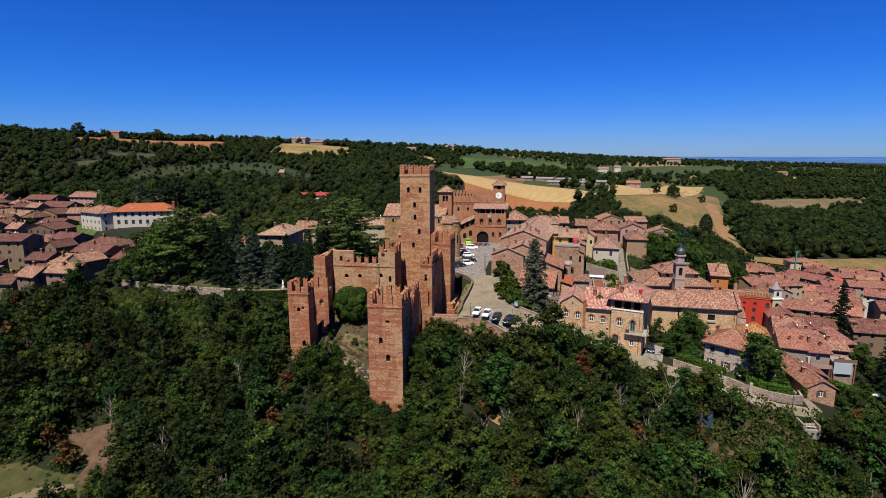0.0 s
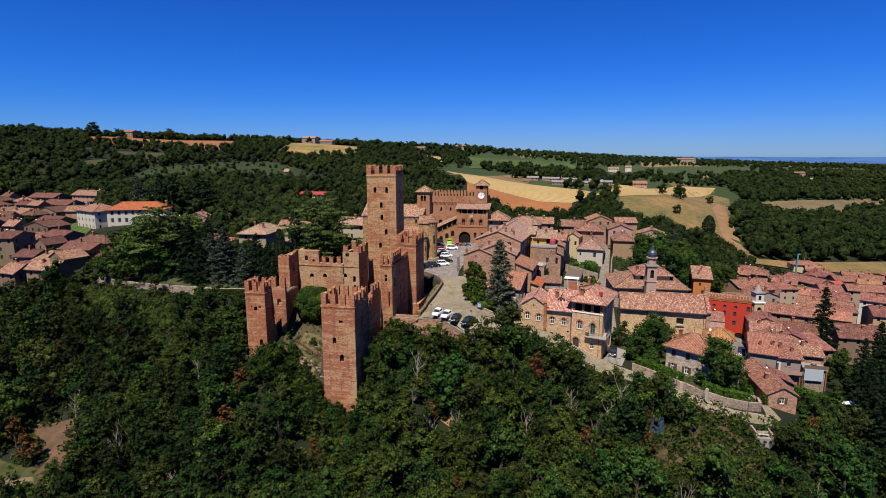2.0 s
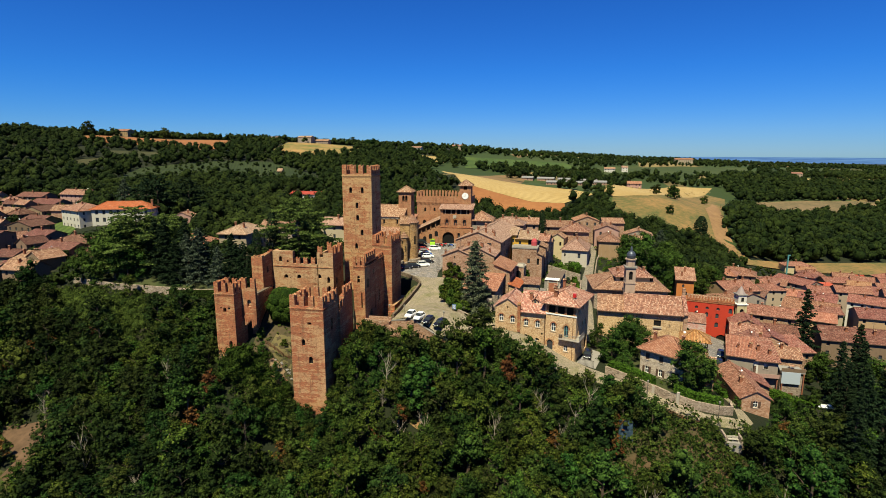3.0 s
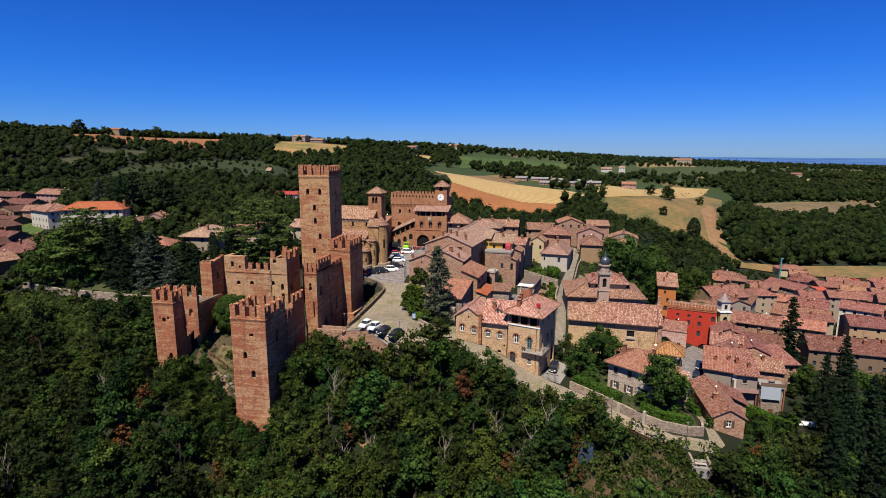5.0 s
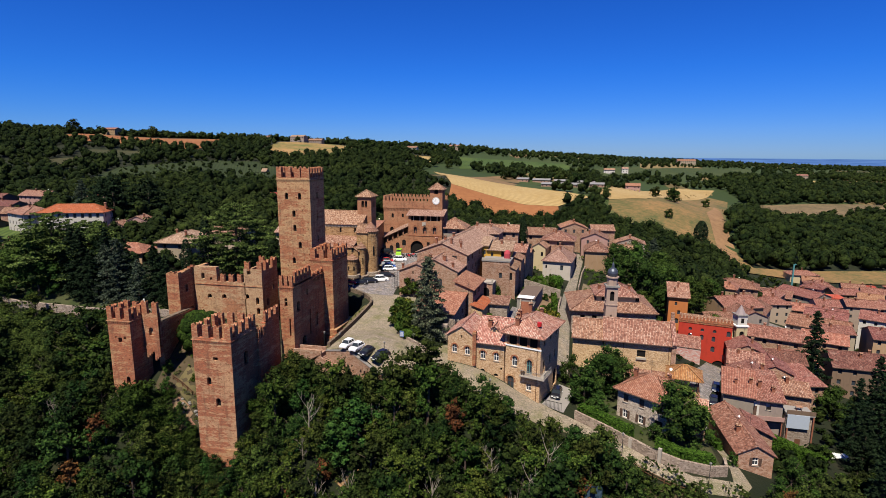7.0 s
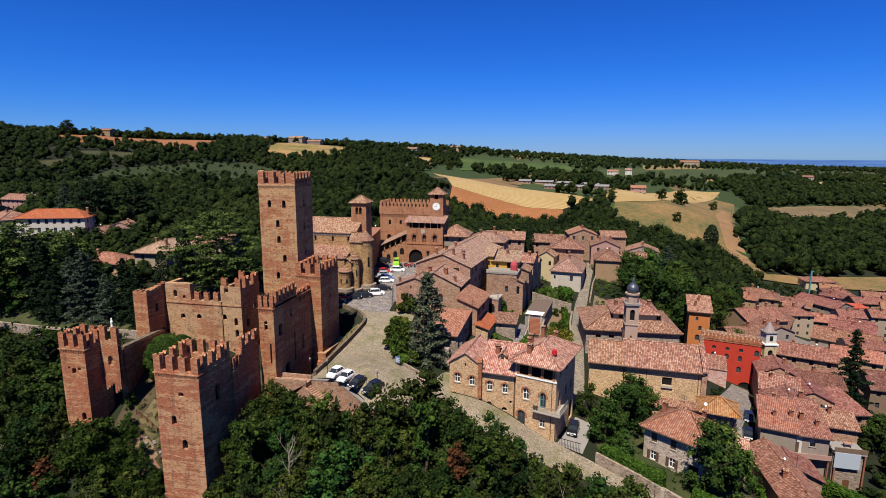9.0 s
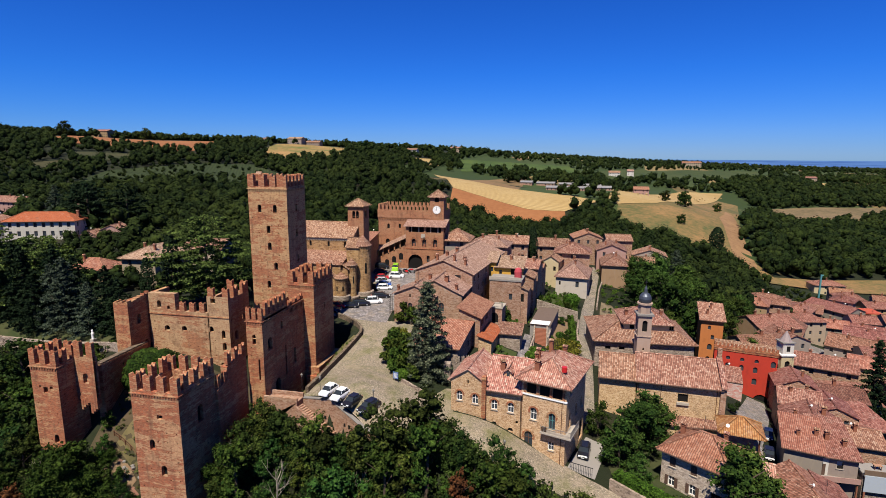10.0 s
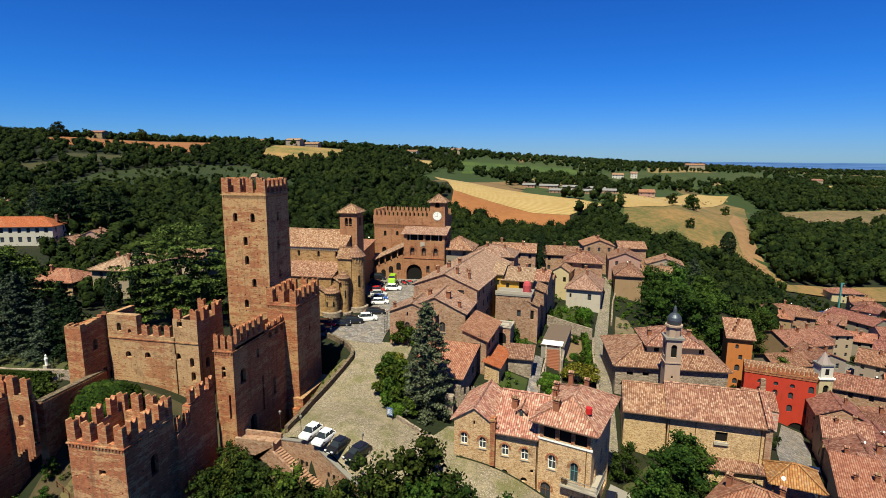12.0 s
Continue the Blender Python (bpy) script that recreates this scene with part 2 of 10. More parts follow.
def checked(name, c1, c2):
    """Small painted blocks in two colours, in courses."""
    w = Web(name, 0.9)
    vec, x, y, z = wall_vec(w)
    tex = w.put("ShaderNodeTexBrick", {"Vector": vec, "Scale": 1.0, "Brick Width": 0.5, "Row Height": 0.25, "Mortar Size": 0.012, "Color1": (*c1, 1), "Color2": (*c2, 1), "Mortar": (0.3, 0.2, 0.17, 1), "Bias": 0.0})
    n = w.noise(w.coords(), 1.2, 4)
    return w.done(w.mix(w.math("MULTIPLY", n, 0.4), tex.outputs["Color"], (0.25, 0.14, 0.11)), n, 0.3, 0.02)


BRICK = castle_brick("castle_brick", (0.34, 0.1, 0.045), (0.18, 0.052, 0.027), (0.45, 0.265, 0.14), 0.54)
BRICK_OCHRE = castle_brick("ochre_brick", (0.345, 0.12, 0.052), (0.2, 0.065, 0.031), (0.45, 0.28, 0.138), 0.74)
BRICK_PALE = castle_brick("weathered_court_brick", (0.345, 0.14, 0.066), (0.2, 0.078, 0.04), (0.43, 0.285, 0.155), 0.86)
BRICK_RED = castle_brick("red_brick", (0.35, 0.103, 0.044), (0.17, 0.05, 0.024), (0.43, 0.25, 0.12), 0.42)
BRICK_PINK = castle_brick("palace_brick", (0.33, 0.14, 0.07), (0.23, 0.09, 0.046), (0.35, 0.19, 0.1), 0.3)
STONE = rubble("ochre_rubble", (0.29, 0.165, 0.082), (0.5, 0.32, 0.17), (0.6, 0.44, 0.275), 5.2)
STONE_CHURCH = rubble("sandstone_ashlar", (0.160, 0.084, 0.036), (0.264, 0.148, 0.060), (0.336, 0.208, 0.096), 1.6)
STONE_GREY = rubble("grey_rubble", (0.131, 0.098, 0.072), (0.222, 0.170, 0.131), (0.300, 0.242, 0.189))
STONE_PINK = rubble("pinkish_rubble", (0.196, 0.098, 0.059), (0.294, 0.163, 0.104), (0.326, 0.222, 0.157))
STONE_WORN = rubble("worn_brown_rubble", (0.125, 0.092, 0.07), (0.215, 0.16, 0.122), (0.29, 0.225, 0.175))
STONE_VILLA = rubble("pale_villa_rubble", (0.24, 0.19, 0.145), (0.38, 0.31, 0.24), (0.47, 0.4, 0.315), 4.0)
STONE_DARK = rubble("mossy_brown_rubble", (0.06, 0.042, 0.026), (0.115, 0.082, 0.052), (0.17, 0.125, 0.085))
GREY_PLASTER = plaster("grey_plaster", (0.21, 0.172, 0.14))
CREAM = plaster("cream_plaster", (0.265, 0.21, 0.15))
WHITE_PLASTER = plaster("white_plaster", (0.44, 0.41, 0.36), vary=0.1)
RED_PLASTER = plaster("red_plaster", (0.337, 0.030, 0.016), (0.218, 0.027, 0.016), 0.02)
ORANGE = plaster("orange_plaster", (0.36, 0.125, 0.036), (0.25, 0.09, 0.034), 0.02)
YELLOW = plaster("yellow_plaster", (0.408, 0.228, 0.038), (0.272, 0.163, 0.054), 0.02)
PALE_YELLOW = plaster("pale_yellow_plaster", (0.392, 0.316, 0.180), vary=0.05)
TOWER_PLASTER = plaster("pale_pink_plaster", (0.3, 0.215, 0.165), (0.2, 0.14, 0.1), 0.02)
VILLA_PLASTER = plaster("villa_plaster", (0.37, 0.345, 0.29), vary=0.05)
PINK = plaster("pink_plaster", (0.29, 0.17, 0.14), vary=0.05)
OLD_WALL = plaster("dark_old_plaster", (0.15, 0.1, 0.065), (0.08, 0.055, 0.035), 0.6)
BROWN_PLASTER = plaster("ochre_plaster", (0.272, 0.180, 0.098))
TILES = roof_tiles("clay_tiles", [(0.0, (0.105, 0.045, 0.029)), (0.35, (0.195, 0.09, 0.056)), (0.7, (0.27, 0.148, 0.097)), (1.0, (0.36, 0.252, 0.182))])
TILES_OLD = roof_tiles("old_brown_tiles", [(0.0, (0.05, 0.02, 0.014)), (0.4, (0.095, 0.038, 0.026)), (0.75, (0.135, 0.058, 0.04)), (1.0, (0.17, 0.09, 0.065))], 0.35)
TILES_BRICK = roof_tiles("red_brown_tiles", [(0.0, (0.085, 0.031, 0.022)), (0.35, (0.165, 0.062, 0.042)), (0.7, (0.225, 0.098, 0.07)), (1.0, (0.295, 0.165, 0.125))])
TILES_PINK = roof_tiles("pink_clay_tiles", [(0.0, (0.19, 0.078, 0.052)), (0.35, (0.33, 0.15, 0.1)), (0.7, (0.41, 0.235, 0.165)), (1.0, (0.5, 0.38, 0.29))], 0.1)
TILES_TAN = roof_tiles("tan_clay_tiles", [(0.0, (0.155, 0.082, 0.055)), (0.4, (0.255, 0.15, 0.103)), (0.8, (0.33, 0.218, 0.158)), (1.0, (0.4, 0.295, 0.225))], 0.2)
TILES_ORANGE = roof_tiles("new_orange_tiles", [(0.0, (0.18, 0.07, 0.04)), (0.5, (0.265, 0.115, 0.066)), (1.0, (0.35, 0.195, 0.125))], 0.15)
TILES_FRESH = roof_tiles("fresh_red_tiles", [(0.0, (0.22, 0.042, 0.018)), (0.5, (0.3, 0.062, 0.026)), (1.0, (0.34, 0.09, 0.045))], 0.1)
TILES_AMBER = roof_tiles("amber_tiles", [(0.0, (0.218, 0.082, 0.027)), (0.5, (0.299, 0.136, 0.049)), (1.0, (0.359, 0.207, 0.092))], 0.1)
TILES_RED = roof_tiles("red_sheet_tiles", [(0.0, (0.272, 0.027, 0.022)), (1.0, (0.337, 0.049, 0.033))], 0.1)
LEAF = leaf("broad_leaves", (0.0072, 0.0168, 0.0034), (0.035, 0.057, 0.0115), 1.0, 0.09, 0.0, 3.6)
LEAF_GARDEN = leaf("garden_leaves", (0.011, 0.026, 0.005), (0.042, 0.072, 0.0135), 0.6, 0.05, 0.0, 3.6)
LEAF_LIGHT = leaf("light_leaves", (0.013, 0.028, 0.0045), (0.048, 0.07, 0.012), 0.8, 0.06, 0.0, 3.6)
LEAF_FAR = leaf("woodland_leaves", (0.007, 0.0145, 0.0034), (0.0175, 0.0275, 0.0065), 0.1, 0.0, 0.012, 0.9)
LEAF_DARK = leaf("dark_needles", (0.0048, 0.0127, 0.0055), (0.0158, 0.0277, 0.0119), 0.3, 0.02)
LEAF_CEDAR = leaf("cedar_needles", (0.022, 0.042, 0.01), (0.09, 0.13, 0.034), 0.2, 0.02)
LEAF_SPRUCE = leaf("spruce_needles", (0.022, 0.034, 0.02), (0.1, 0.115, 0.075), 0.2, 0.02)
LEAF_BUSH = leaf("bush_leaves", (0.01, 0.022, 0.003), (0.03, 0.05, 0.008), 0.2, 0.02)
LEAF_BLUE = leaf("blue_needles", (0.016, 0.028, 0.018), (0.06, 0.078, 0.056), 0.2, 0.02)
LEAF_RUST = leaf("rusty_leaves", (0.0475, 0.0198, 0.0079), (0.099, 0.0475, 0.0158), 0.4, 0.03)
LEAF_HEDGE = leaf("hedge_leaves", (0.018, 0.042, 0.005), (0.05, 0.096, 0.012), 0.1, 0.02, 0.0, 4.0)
# darker copy of LEAF: dimness at the slope's ends put into the colour
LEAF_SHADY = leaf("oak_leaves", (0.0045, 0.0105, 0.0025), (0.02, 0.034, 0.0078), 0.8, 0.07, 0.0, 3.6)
BARK = plain("bark", (0.076, 0.054, 0.038), 0.95, 0, 0.6, 3)
BARE = plain("bare_wood", (0.228, 0.190, 0.152), 0.9, 0, 0.4, 3)
# near-black for sheets that paint the unlit inside of openings
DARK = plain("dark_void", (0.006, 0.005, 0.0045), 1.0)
GLASS = plain("window_glass", (0.034, 0.0408, 0.0476), 0.12, 0, 0.1)
WOOD = plain("brown_wood", (0.109, 0.049, 0.024), 0.7, 0, 0.5)
SHUTTER = plain("shutter_wood", (0.092, 0.054, 0.038), 0.7, 0, 0.5)
WHITE = plain("white_paint", (0.68, 0.6715, 0.646), 0.5)
PALE = plain("pale_stone", (0.337, 0.294, 0.239), 0.85, 0, 0.4)
GREY = plain("grey_stone", (0.196, 0.180, 0.163), 0.85, 0, 0.5)
IRON = plain("dark_iron", (0.034, 0.034, 0.0374), 0.5, 0.6)
LEAD = plain("lead_sheet", (0.071, 0.082, 0.103), 0.45, 0.5, 0.4)
TEAL = plain("teal_paint", (0.065, 0.196, 0.196), 0.6)
BRICKRED = plain("red_clay", (0.228, 0.087, 0.049), 0.9, 0, 0.5)
CONCRETE = plain("concrete", (0.228, 0.207, 0.185), 0.9, 0, 0.4, 1.2)
CHECKED = checked("pink_and_white_blocks", (0.42, 0.16, 0.13), (0.46, 0.4, 0.36))
GROUND = ground_mat()
COBBLE = paving("cobbles", (0.205, 0.166, 0.122), (0.285, 0.232, 0.176), (0.105, 0.09, 0.055), 0.17)
FLAGS = paving("stone_flags", (0.165, 0.148, 0.145), (0.225, 0.202, 0.196), (0.1, 0.088, 0.084), 0.6, 0.15, 2.3)


def patchwork():
    """Far farmland: irregular plots of vines, grass, stubble and soil."""
    w = Web("farmland", 0.95)
    p = w.put("ShaderNodeVectorMath", {0: w.geo(), 1: (1.0, 0.42, 0.0)}, operation="MULTIPLY").outputs[0]
    plot = w.split(w.put("ShaderNodeTexVoronoi", {"Vector": p, "Scale": 0.011}).outputs["Color"])[0]
    col = w.ramp(plot, [(0.0, (0.016, 0.03, 0.006)), (0.35, (0.028, 0.045, 0.009)), (0.6, (0.05, 0.058, 0.016)), (0.72, (0.2, 0.15, 0.06)), (0.85, (0.16, 0.095, 0.045)), (1.0, (0.03, 0.05, 0.01))])
    n = w.noise(w.geo(), 0.05, 5, 0.6)
    col = w.mix(w.math("MULTIPLY", w.step(n, 0.45, 0.7), 0.5), col, (0.03, 0.042, 0.012))
    return w.done(col, n, 0.4, 0.3)


FARMLAND = patchwork()
WORNGRASS = field_mat("worn_grass", (0.022, 0.03, 0.006), (0.066, 0.052, 0.018))
COURT_EARTH = field_mat("trodden_grass", (0.018, 0.021, 0.007), (0.07, 0.048, 0.027))
EARTH = field_mat("bare_earth", (0.131, 0.082, 0.044), (0.196, 0.136, 0.082))
LAWN = field_mat("dry_lawn", (0.02, 0.03, 0.007), (0.05, 0.05, 0.018))
STUBBLE = field_mat("golden_stubble", (0.272, 0.180, 0.065), (0.337, 0.245, 0.109), 3.0, 1.2)
PLOUGHED = field_mat("ploughed_soil", (0.17, 0.066, 0.023), (0.225, 0.094, 0.034))
MEADOW = field_mat("dry_meadow", (0.06, 0.065, 0.02), (0.2, 0.115, 0.045))
TRACK = field_mat("track_earth", (0.15, 0.085, 0.04), (0.24, 0.14, 0.065))
VINES = field_mat("vineyard_rows", (0.026, 0.052, 0.008), (0.07, 0.1, 0.018), 2.8, 0.5)
GREENFIELD = field_mat("green_field", (0.02, 0.034, 0.007), (0.044, 0.055, 0.013))

# ---- lie of the land ----
HILL = [(-14, 119, 0.2), (-4, 116.5, -0.2), (4, 122, -0.8), (-14, 128, 0.6), (-2, 128, 0.7), (-18, 139, 1.6), (-7, 140, 1.8), (-14, 150, 2.8),
        (-20, 164, 3.6), (-8, 160, 3.4), (-19, 181, 4.3), (-17, 195, 5.4), (-6, 180, 5.0), (-30, 165, 4.0), (-30, 200, 5.0), (-28, 100.5, -18.5),
        (-19, 106, -9.5), (-16, 111, -6.0), (-22, 122, -2.5), (-36, 106, -8.0), (-38, 113, -2.0), (-38, 122, 1.5), (-29, 138, 3.0), (-48, 102, -8.0),
        (-55, 128, 3.5), (-80, 132, 3.5), (-100, 134, 3.0), (-96, 121, -2.0), (-70, 114, -7.0), (-70, 99, -18.0), (-100, 98, -23.5), (-98, 86, -28.5)]
TOWN = [(-130, 110, -12), (-130, 128, 0), (-150, 155, 0), (-172, 190, 2.0), (-172, 204, 5.5), (-270, 264, 8), (-147, 226, 5.0), (-78, 158, 5.0), (-60, 190, 3.0),
        (-4, 110.5, -7.5), (-4, 101, -16.5), (-4, 86, -23), (14, 115, -3.0), (14, 108, -9.0), (25, 117.5, -6.8), (36, 111.5, -8.4), (46, 105.5, -10.6), (57, 107, -12.8),
        (75, 110, -17), (34, 99, -15), (26, 87, -22), (46, 90, -20), (70, 94, -23), (21, 129, -5.0), (10, 134, -1.0), (13, 149, 0.4), (17, 166, -1.2)]
VILLAGE = [(18, 184, 0.0), (8, 200, 4.0), (24, 205, -2.0), (33, 160, -4.0), (36, 205, -3.0), (40, 240, 0.0), (38, 143, -7.5), (52, 143, -9.5), (42, 119, -8.6), (50, 150, -8.0),
           (66, 158, -14.5), (73, 175, -18.0), (60, 190, -14.0), (62, 130, -15.0), (90, 130, -21.0), (85, 160, -20.5), (110, 215, -28.0), (130, 280, -33.0), (165, 340, -34.0), (200, 300, -35),
           (110, 150, -25.0), (60, 235, -5.0), (85, 240, -15.0), (100, 330, -25.0), (0, 230, 2.0), (30, 290, -10.0), (-60, 250, -4.0), (-100, 300, 2.0)]
FAR = [(125, 400, -20), (120, 462, -1), (50, 454, 4.5), (-72, 507, 18.5), (5, 561, 8), (88, 540, 8), (60, 380, -15), (-10, 390, -13), (180, 420, -32), (300, 500, -36), (250, 640, -22),
       (-150, 400, 12), (-257, 430, 18), (-317, 319, 16), (-133, 533, 17), (-350, 766, 55), (-596, 533, 63), (-572, 695, 60), (-370, 880, 53), (-162, 986, 48), (70, 1098, 31),
       (325, 1260, 20), (700, 1326, 8), (-800, 1500, 60), (300, 2200, -5), (1500, 2500, -12), (600, 700, -32), (1200, 900, -28), (500, 100, -40), (-450, 150, 22)]
RIM = [(0, 70, -32), (-60, 72, -34), (60, 70, -32), (0, 30, -48), (-150, 60, -42), (150, 60, -38), (0, -400, -70), (-1500, -200, 10), (1500, -200, -40), (0, 4600, -25), (4000, 4600, -25), (-4000, 4600, 20), (-4000, 0, 20), (4000, 0, -40)]
NODES = np.array(HILL + TOWN + VILLAGE + FAR + RIM, float)


def spread(p, q):
    return np.sqrt(((p[:, None, :2] - q[None, :, :2]) ** 2).sum(2) + 8.0 ** 2)


WEIGHTS = np.linalg.solve(spread(NODES, NODES), NODES[:, 2] - NODES[:, 2].mean())


def heights(pts):
    pts = np.asarray(pts, float)
    out = np.empty(len(pts))
    for i in range(0, len(pts), 20000):
        out[i:i + 20000] = spread(pts[i:i + 20000], NODES) @ WEIGHTS + NODES[:, 2].mean()
    # the bank falls sharply at the foot of the parking wall
    ahead = np.interp(pts[:, 0], [-17, -16.4, -9.9, -3.15, 2], [120.8, 120.6, 118.1, 115.1, 114.6]) - pts[:, 1]
    deep = np.interp(pts[:, 0], [-17.5, -15, -5, 0], [0, 1, 1, 0]) * ((ahead > 0.15) & (ahead < 8))
    out = np.where(out > -4.8, out + deep * (-4.8 - out), out)
    # and the castle ditch runs between the gate wall and the parapet of the square
    rim = np.interp(pts[:, 1], [121, 124, 130, 137, 142, 146, 149], [-17.6, -17.4, -17.2, -17.4, -16.8, -17.6, -19.5])
    moat = (pts[:, 0] < rim) & (pts[:, 0] > -24.2) & (pts[:, 1] > 120.8) & (pts[:, 1] < 147.5)
    return np.where(moat & (out > -4.6), -4.6, out)


def H(x, y):
    return float(heights([(x, y)])[0])


def mesh_of(name, verts, faces, mat):
    me = bpy.data.meshes.new(name)
    me.from_pydata([tuple(v) for v in verts], [], [tuple(f) for f in faces])
    me.materials.append(mat)
    return me


def steps(lo, a, b, hi, fine, grow=1.13):
    mid = list(np.arange(a, b + 0.01, fine))
    left, s = [a], fine
    while left[-1] > lo:
        s *= grow
        left.append(left[-1] - s)
    right, s = [mid[-1]], fine
    while right[-1] < hi:
        s *= grow
        right.append(right[-1] + s)
    return np.array(left[:0:-1] + mid + right[1:])


def draped(name, xs, ys, lift, mat, keep=None):
    """A grid that lies on the land; keep(x, y) picks the cells."""
    gx, gy = np.meshgrid(xs, ys)
    pts = np.stack([gx.ravel(), gy.ravel()], 1)
    z = heights(pts) + lift
    n = len(xs)
    idx = np.arange(len(pts)).reshape(len(ys), n)
    quads = np.stack([idx[:-1, :-1], idx[:-1, 1:], idx[1:, 1:], idx[1:, :-1]], -1).reshape(-1, 4)
    if keep is not None:
        cx, cy = pts[quads][:, :, 0].mean(1), pts[quads][:, :, 1].mean(1)
        quads = quads[np.array([keep(a, b) for a, b in zip(cx, cy)], bool)]
    used = np.unique(quads)
    back = np.zeros(len(pts), int)
    back[used] = np.arange(len(used))
    ob = new(name, mesh_of(name, np.column_stack([pts, z])[used], back[quads], mat))
    for poly in ob.data.polygons:
        poly.use_smooth = True
    return ob


def inside(poly, x, y):
    hit = False
    for (x0, y0), (x1, y1) in zip(poly, poly[1:] + poly[:1]):
        if (y0 > y) != (y1 > y) and x < (x1 - x0) * (y - y0) / (y1 - y0) + x0:
            hit = not hit
    return hit


def sheet(name, poly, lift, mat, size, label, category="ground"):
    """A patch of another surface, laid on the land inside an outline, with its edge cut to the outline."""
    xs = [p[0] for p in poly]
    ys = [p[1] for p in poly]
    bm = bmesh.new()
    face = bm.faces.new([bm.verts.new((x, y, 0)) for x, y in poly])
    if face.normal.z < 0 or sum((x1 - x0) * (y1 + y0) for (x0, y0), (x1, y1) in zip(poly, poly[1:] + poly[:1])) > 0:
        bmesh.ops.reverse_faces(bm, faces=[face])
    for axis, lo, hi in ((0, min(xs), max(xs)), (1, min(ys), max(ys))):
        k = lo + size
        while k < hi:
            co, no = Vector((0, 0, 0)), Vector((0, 0, 0))
            co[axis], no[axis] = k, 1
            bmesh.ops.bisect_plane(bm, geom=bm.verts[:] + bm.edges[:] + bm.faces[:], plane_co=co, plane_no=no)
            k += size
    zs = heights([v.co[:2] for v in bm.verts])
    for v, z in zip(bm.verts, zs):
        v.co.z = z + lift
    me = bpy.data.meshes.new(name)
    bm.to_mesh(me)
    bm.free()
    me.materials.append(mat)
    for p in me.polygons:
        p.use_smooth = True
    return tagged(new(name, me), label, category, kind="structure")


XS = steps(-4500, -112, 120, 4500, 1.0, 1.12)
YS = steps(-500, 74, 236, 4700, 1.0, 1.12)
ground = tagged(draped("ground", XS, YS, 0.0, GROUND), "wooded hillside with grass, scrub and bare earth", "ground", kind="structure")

# paved surfaces
sheet("piazza", [(-16.4, 120.6), (-9.9, 118.1), (-3.15, 115.1), (1.5, 114.8), (6, 117.0), (8.0, 121.5), (9.0, 124), (8.0, 130.2), (6.0, 129.5), (4.2, 125.6), (-2, 128.4), (-4.4, 133), (-4.4, 141), (-5.0, 147.5), (-5.4, 152.6), (-11.8, 152.6),
                 (-12.2, 157.5), (-12, 168), (-8, 176), (-7, 197), (-29, 200), (-29, 186), (-20.5, 176), (-22, 163), (-25, 153), (-20, 150.9), (-17, 148.9), (-15.1, 146.7), (-14.4, 144.4), (-14.5, 141), (-14.9, 136), (-15.5, 130)],
      0.12, COBBLE, 1.5, "sloping cobbled square, dusty and mossy at the edges", "square")
sheet("stone_paving", [(-24.5, 152), (-11.5, 151.5), (-12.3, 157.5), (-12, 168), (-8, 176), (-7, 197), (-27, 199), (-27, 186), (-20.5, 176), (-22, 163)],
      0.17, FLAGS, 1.5, "grey stone paved upper part of the square", "pavement")
sheet("street", [(6, 117.5), (14, 113.2), (24, 114.0), (31, 112.6), (38, 108.6), (46, 105.2), (52, 105.2), (57, 106.6), (59.4, 110), (58.4, 118), (58.0, 127), (56.6, 127), (57.0, 113), (56.5, 109.5), (50, 107.5), (44, 108.6), (38, 112.2),
                  (31, 117.5), (26.5, 119.9), (20, 120.9), (8, 122.6)], 0.12, COBBLE, 1.5, "steep cobbled street below the stone house", "road")
sheet("lane", [(28.6, 134), (31.6, 134), (32.2, 146), (32.6, 158), (32.8, 172), (34.2, 184), (35.7, 195.4), (37.6, 212), (39.4, 226), (38.6, 236), (36.4, 236), (37.0, 225), (34.6, 209), (32.2, 193), (31.0, 181), (30.1, 170), (30.0, 157), (29.2, 146)],
      0.12, paving("lane_setts", (0.17, 0.142, 0.112), (0.235, 0.2, 0.165), (0.1, 0.085, 0.062), 0.3, 0.3), 1.2, "narrow stone-paved lane between houses", "road")
sheet("village_street", [(56.2, 126.5), (58.2, 126.5), (59.4, 134), (62.2, 144), (66.8, 154), (70.5, 163), (73.5, 174), (70, 175), (66, 166), (61.5, 156.5), (58.6, 146), (56.6, 136)],
      0.12, FLAGS, 1.5, "grey paved street leading to an archway", "road")
sheet("town_square", [(92, 190), (108, 205), (118, 225), (124, 250), (112, 252), (104, 232), (95, 212), (86, 196)], 0.12, FLAGS, 3.0, "small paved square in the lower village", "square")

# ---- builders ----
UP = Vector((0, 0, 1))


def part(name, bm, material, parent, label="", at=None):
    """Links a bmesh, or a mesh that is shared, as one object under a thing or a part."""
    if isinstance(bm, bmesh.types.BMesh):
        me = bpy.data.meshes.new(name)
        bm.to_mesh(me)
        bm.free()
        for m in (material if isinstance(material, (list, tuple)) else [material]):
            me.materials.append(m)
    else:
        me = bm
    ob = new(name, me)
    ob.parent = parent
    if at is not None:
        ob.matrix_local = at
    if label:
        ob["label"] = label
    return ob


def thing(name, label, category, m=None, group="", kind=""):
    ob = new(name)
    if m is not None:
        ob.matrix_world = m
    return tagged(ob, label, category, group, kind)


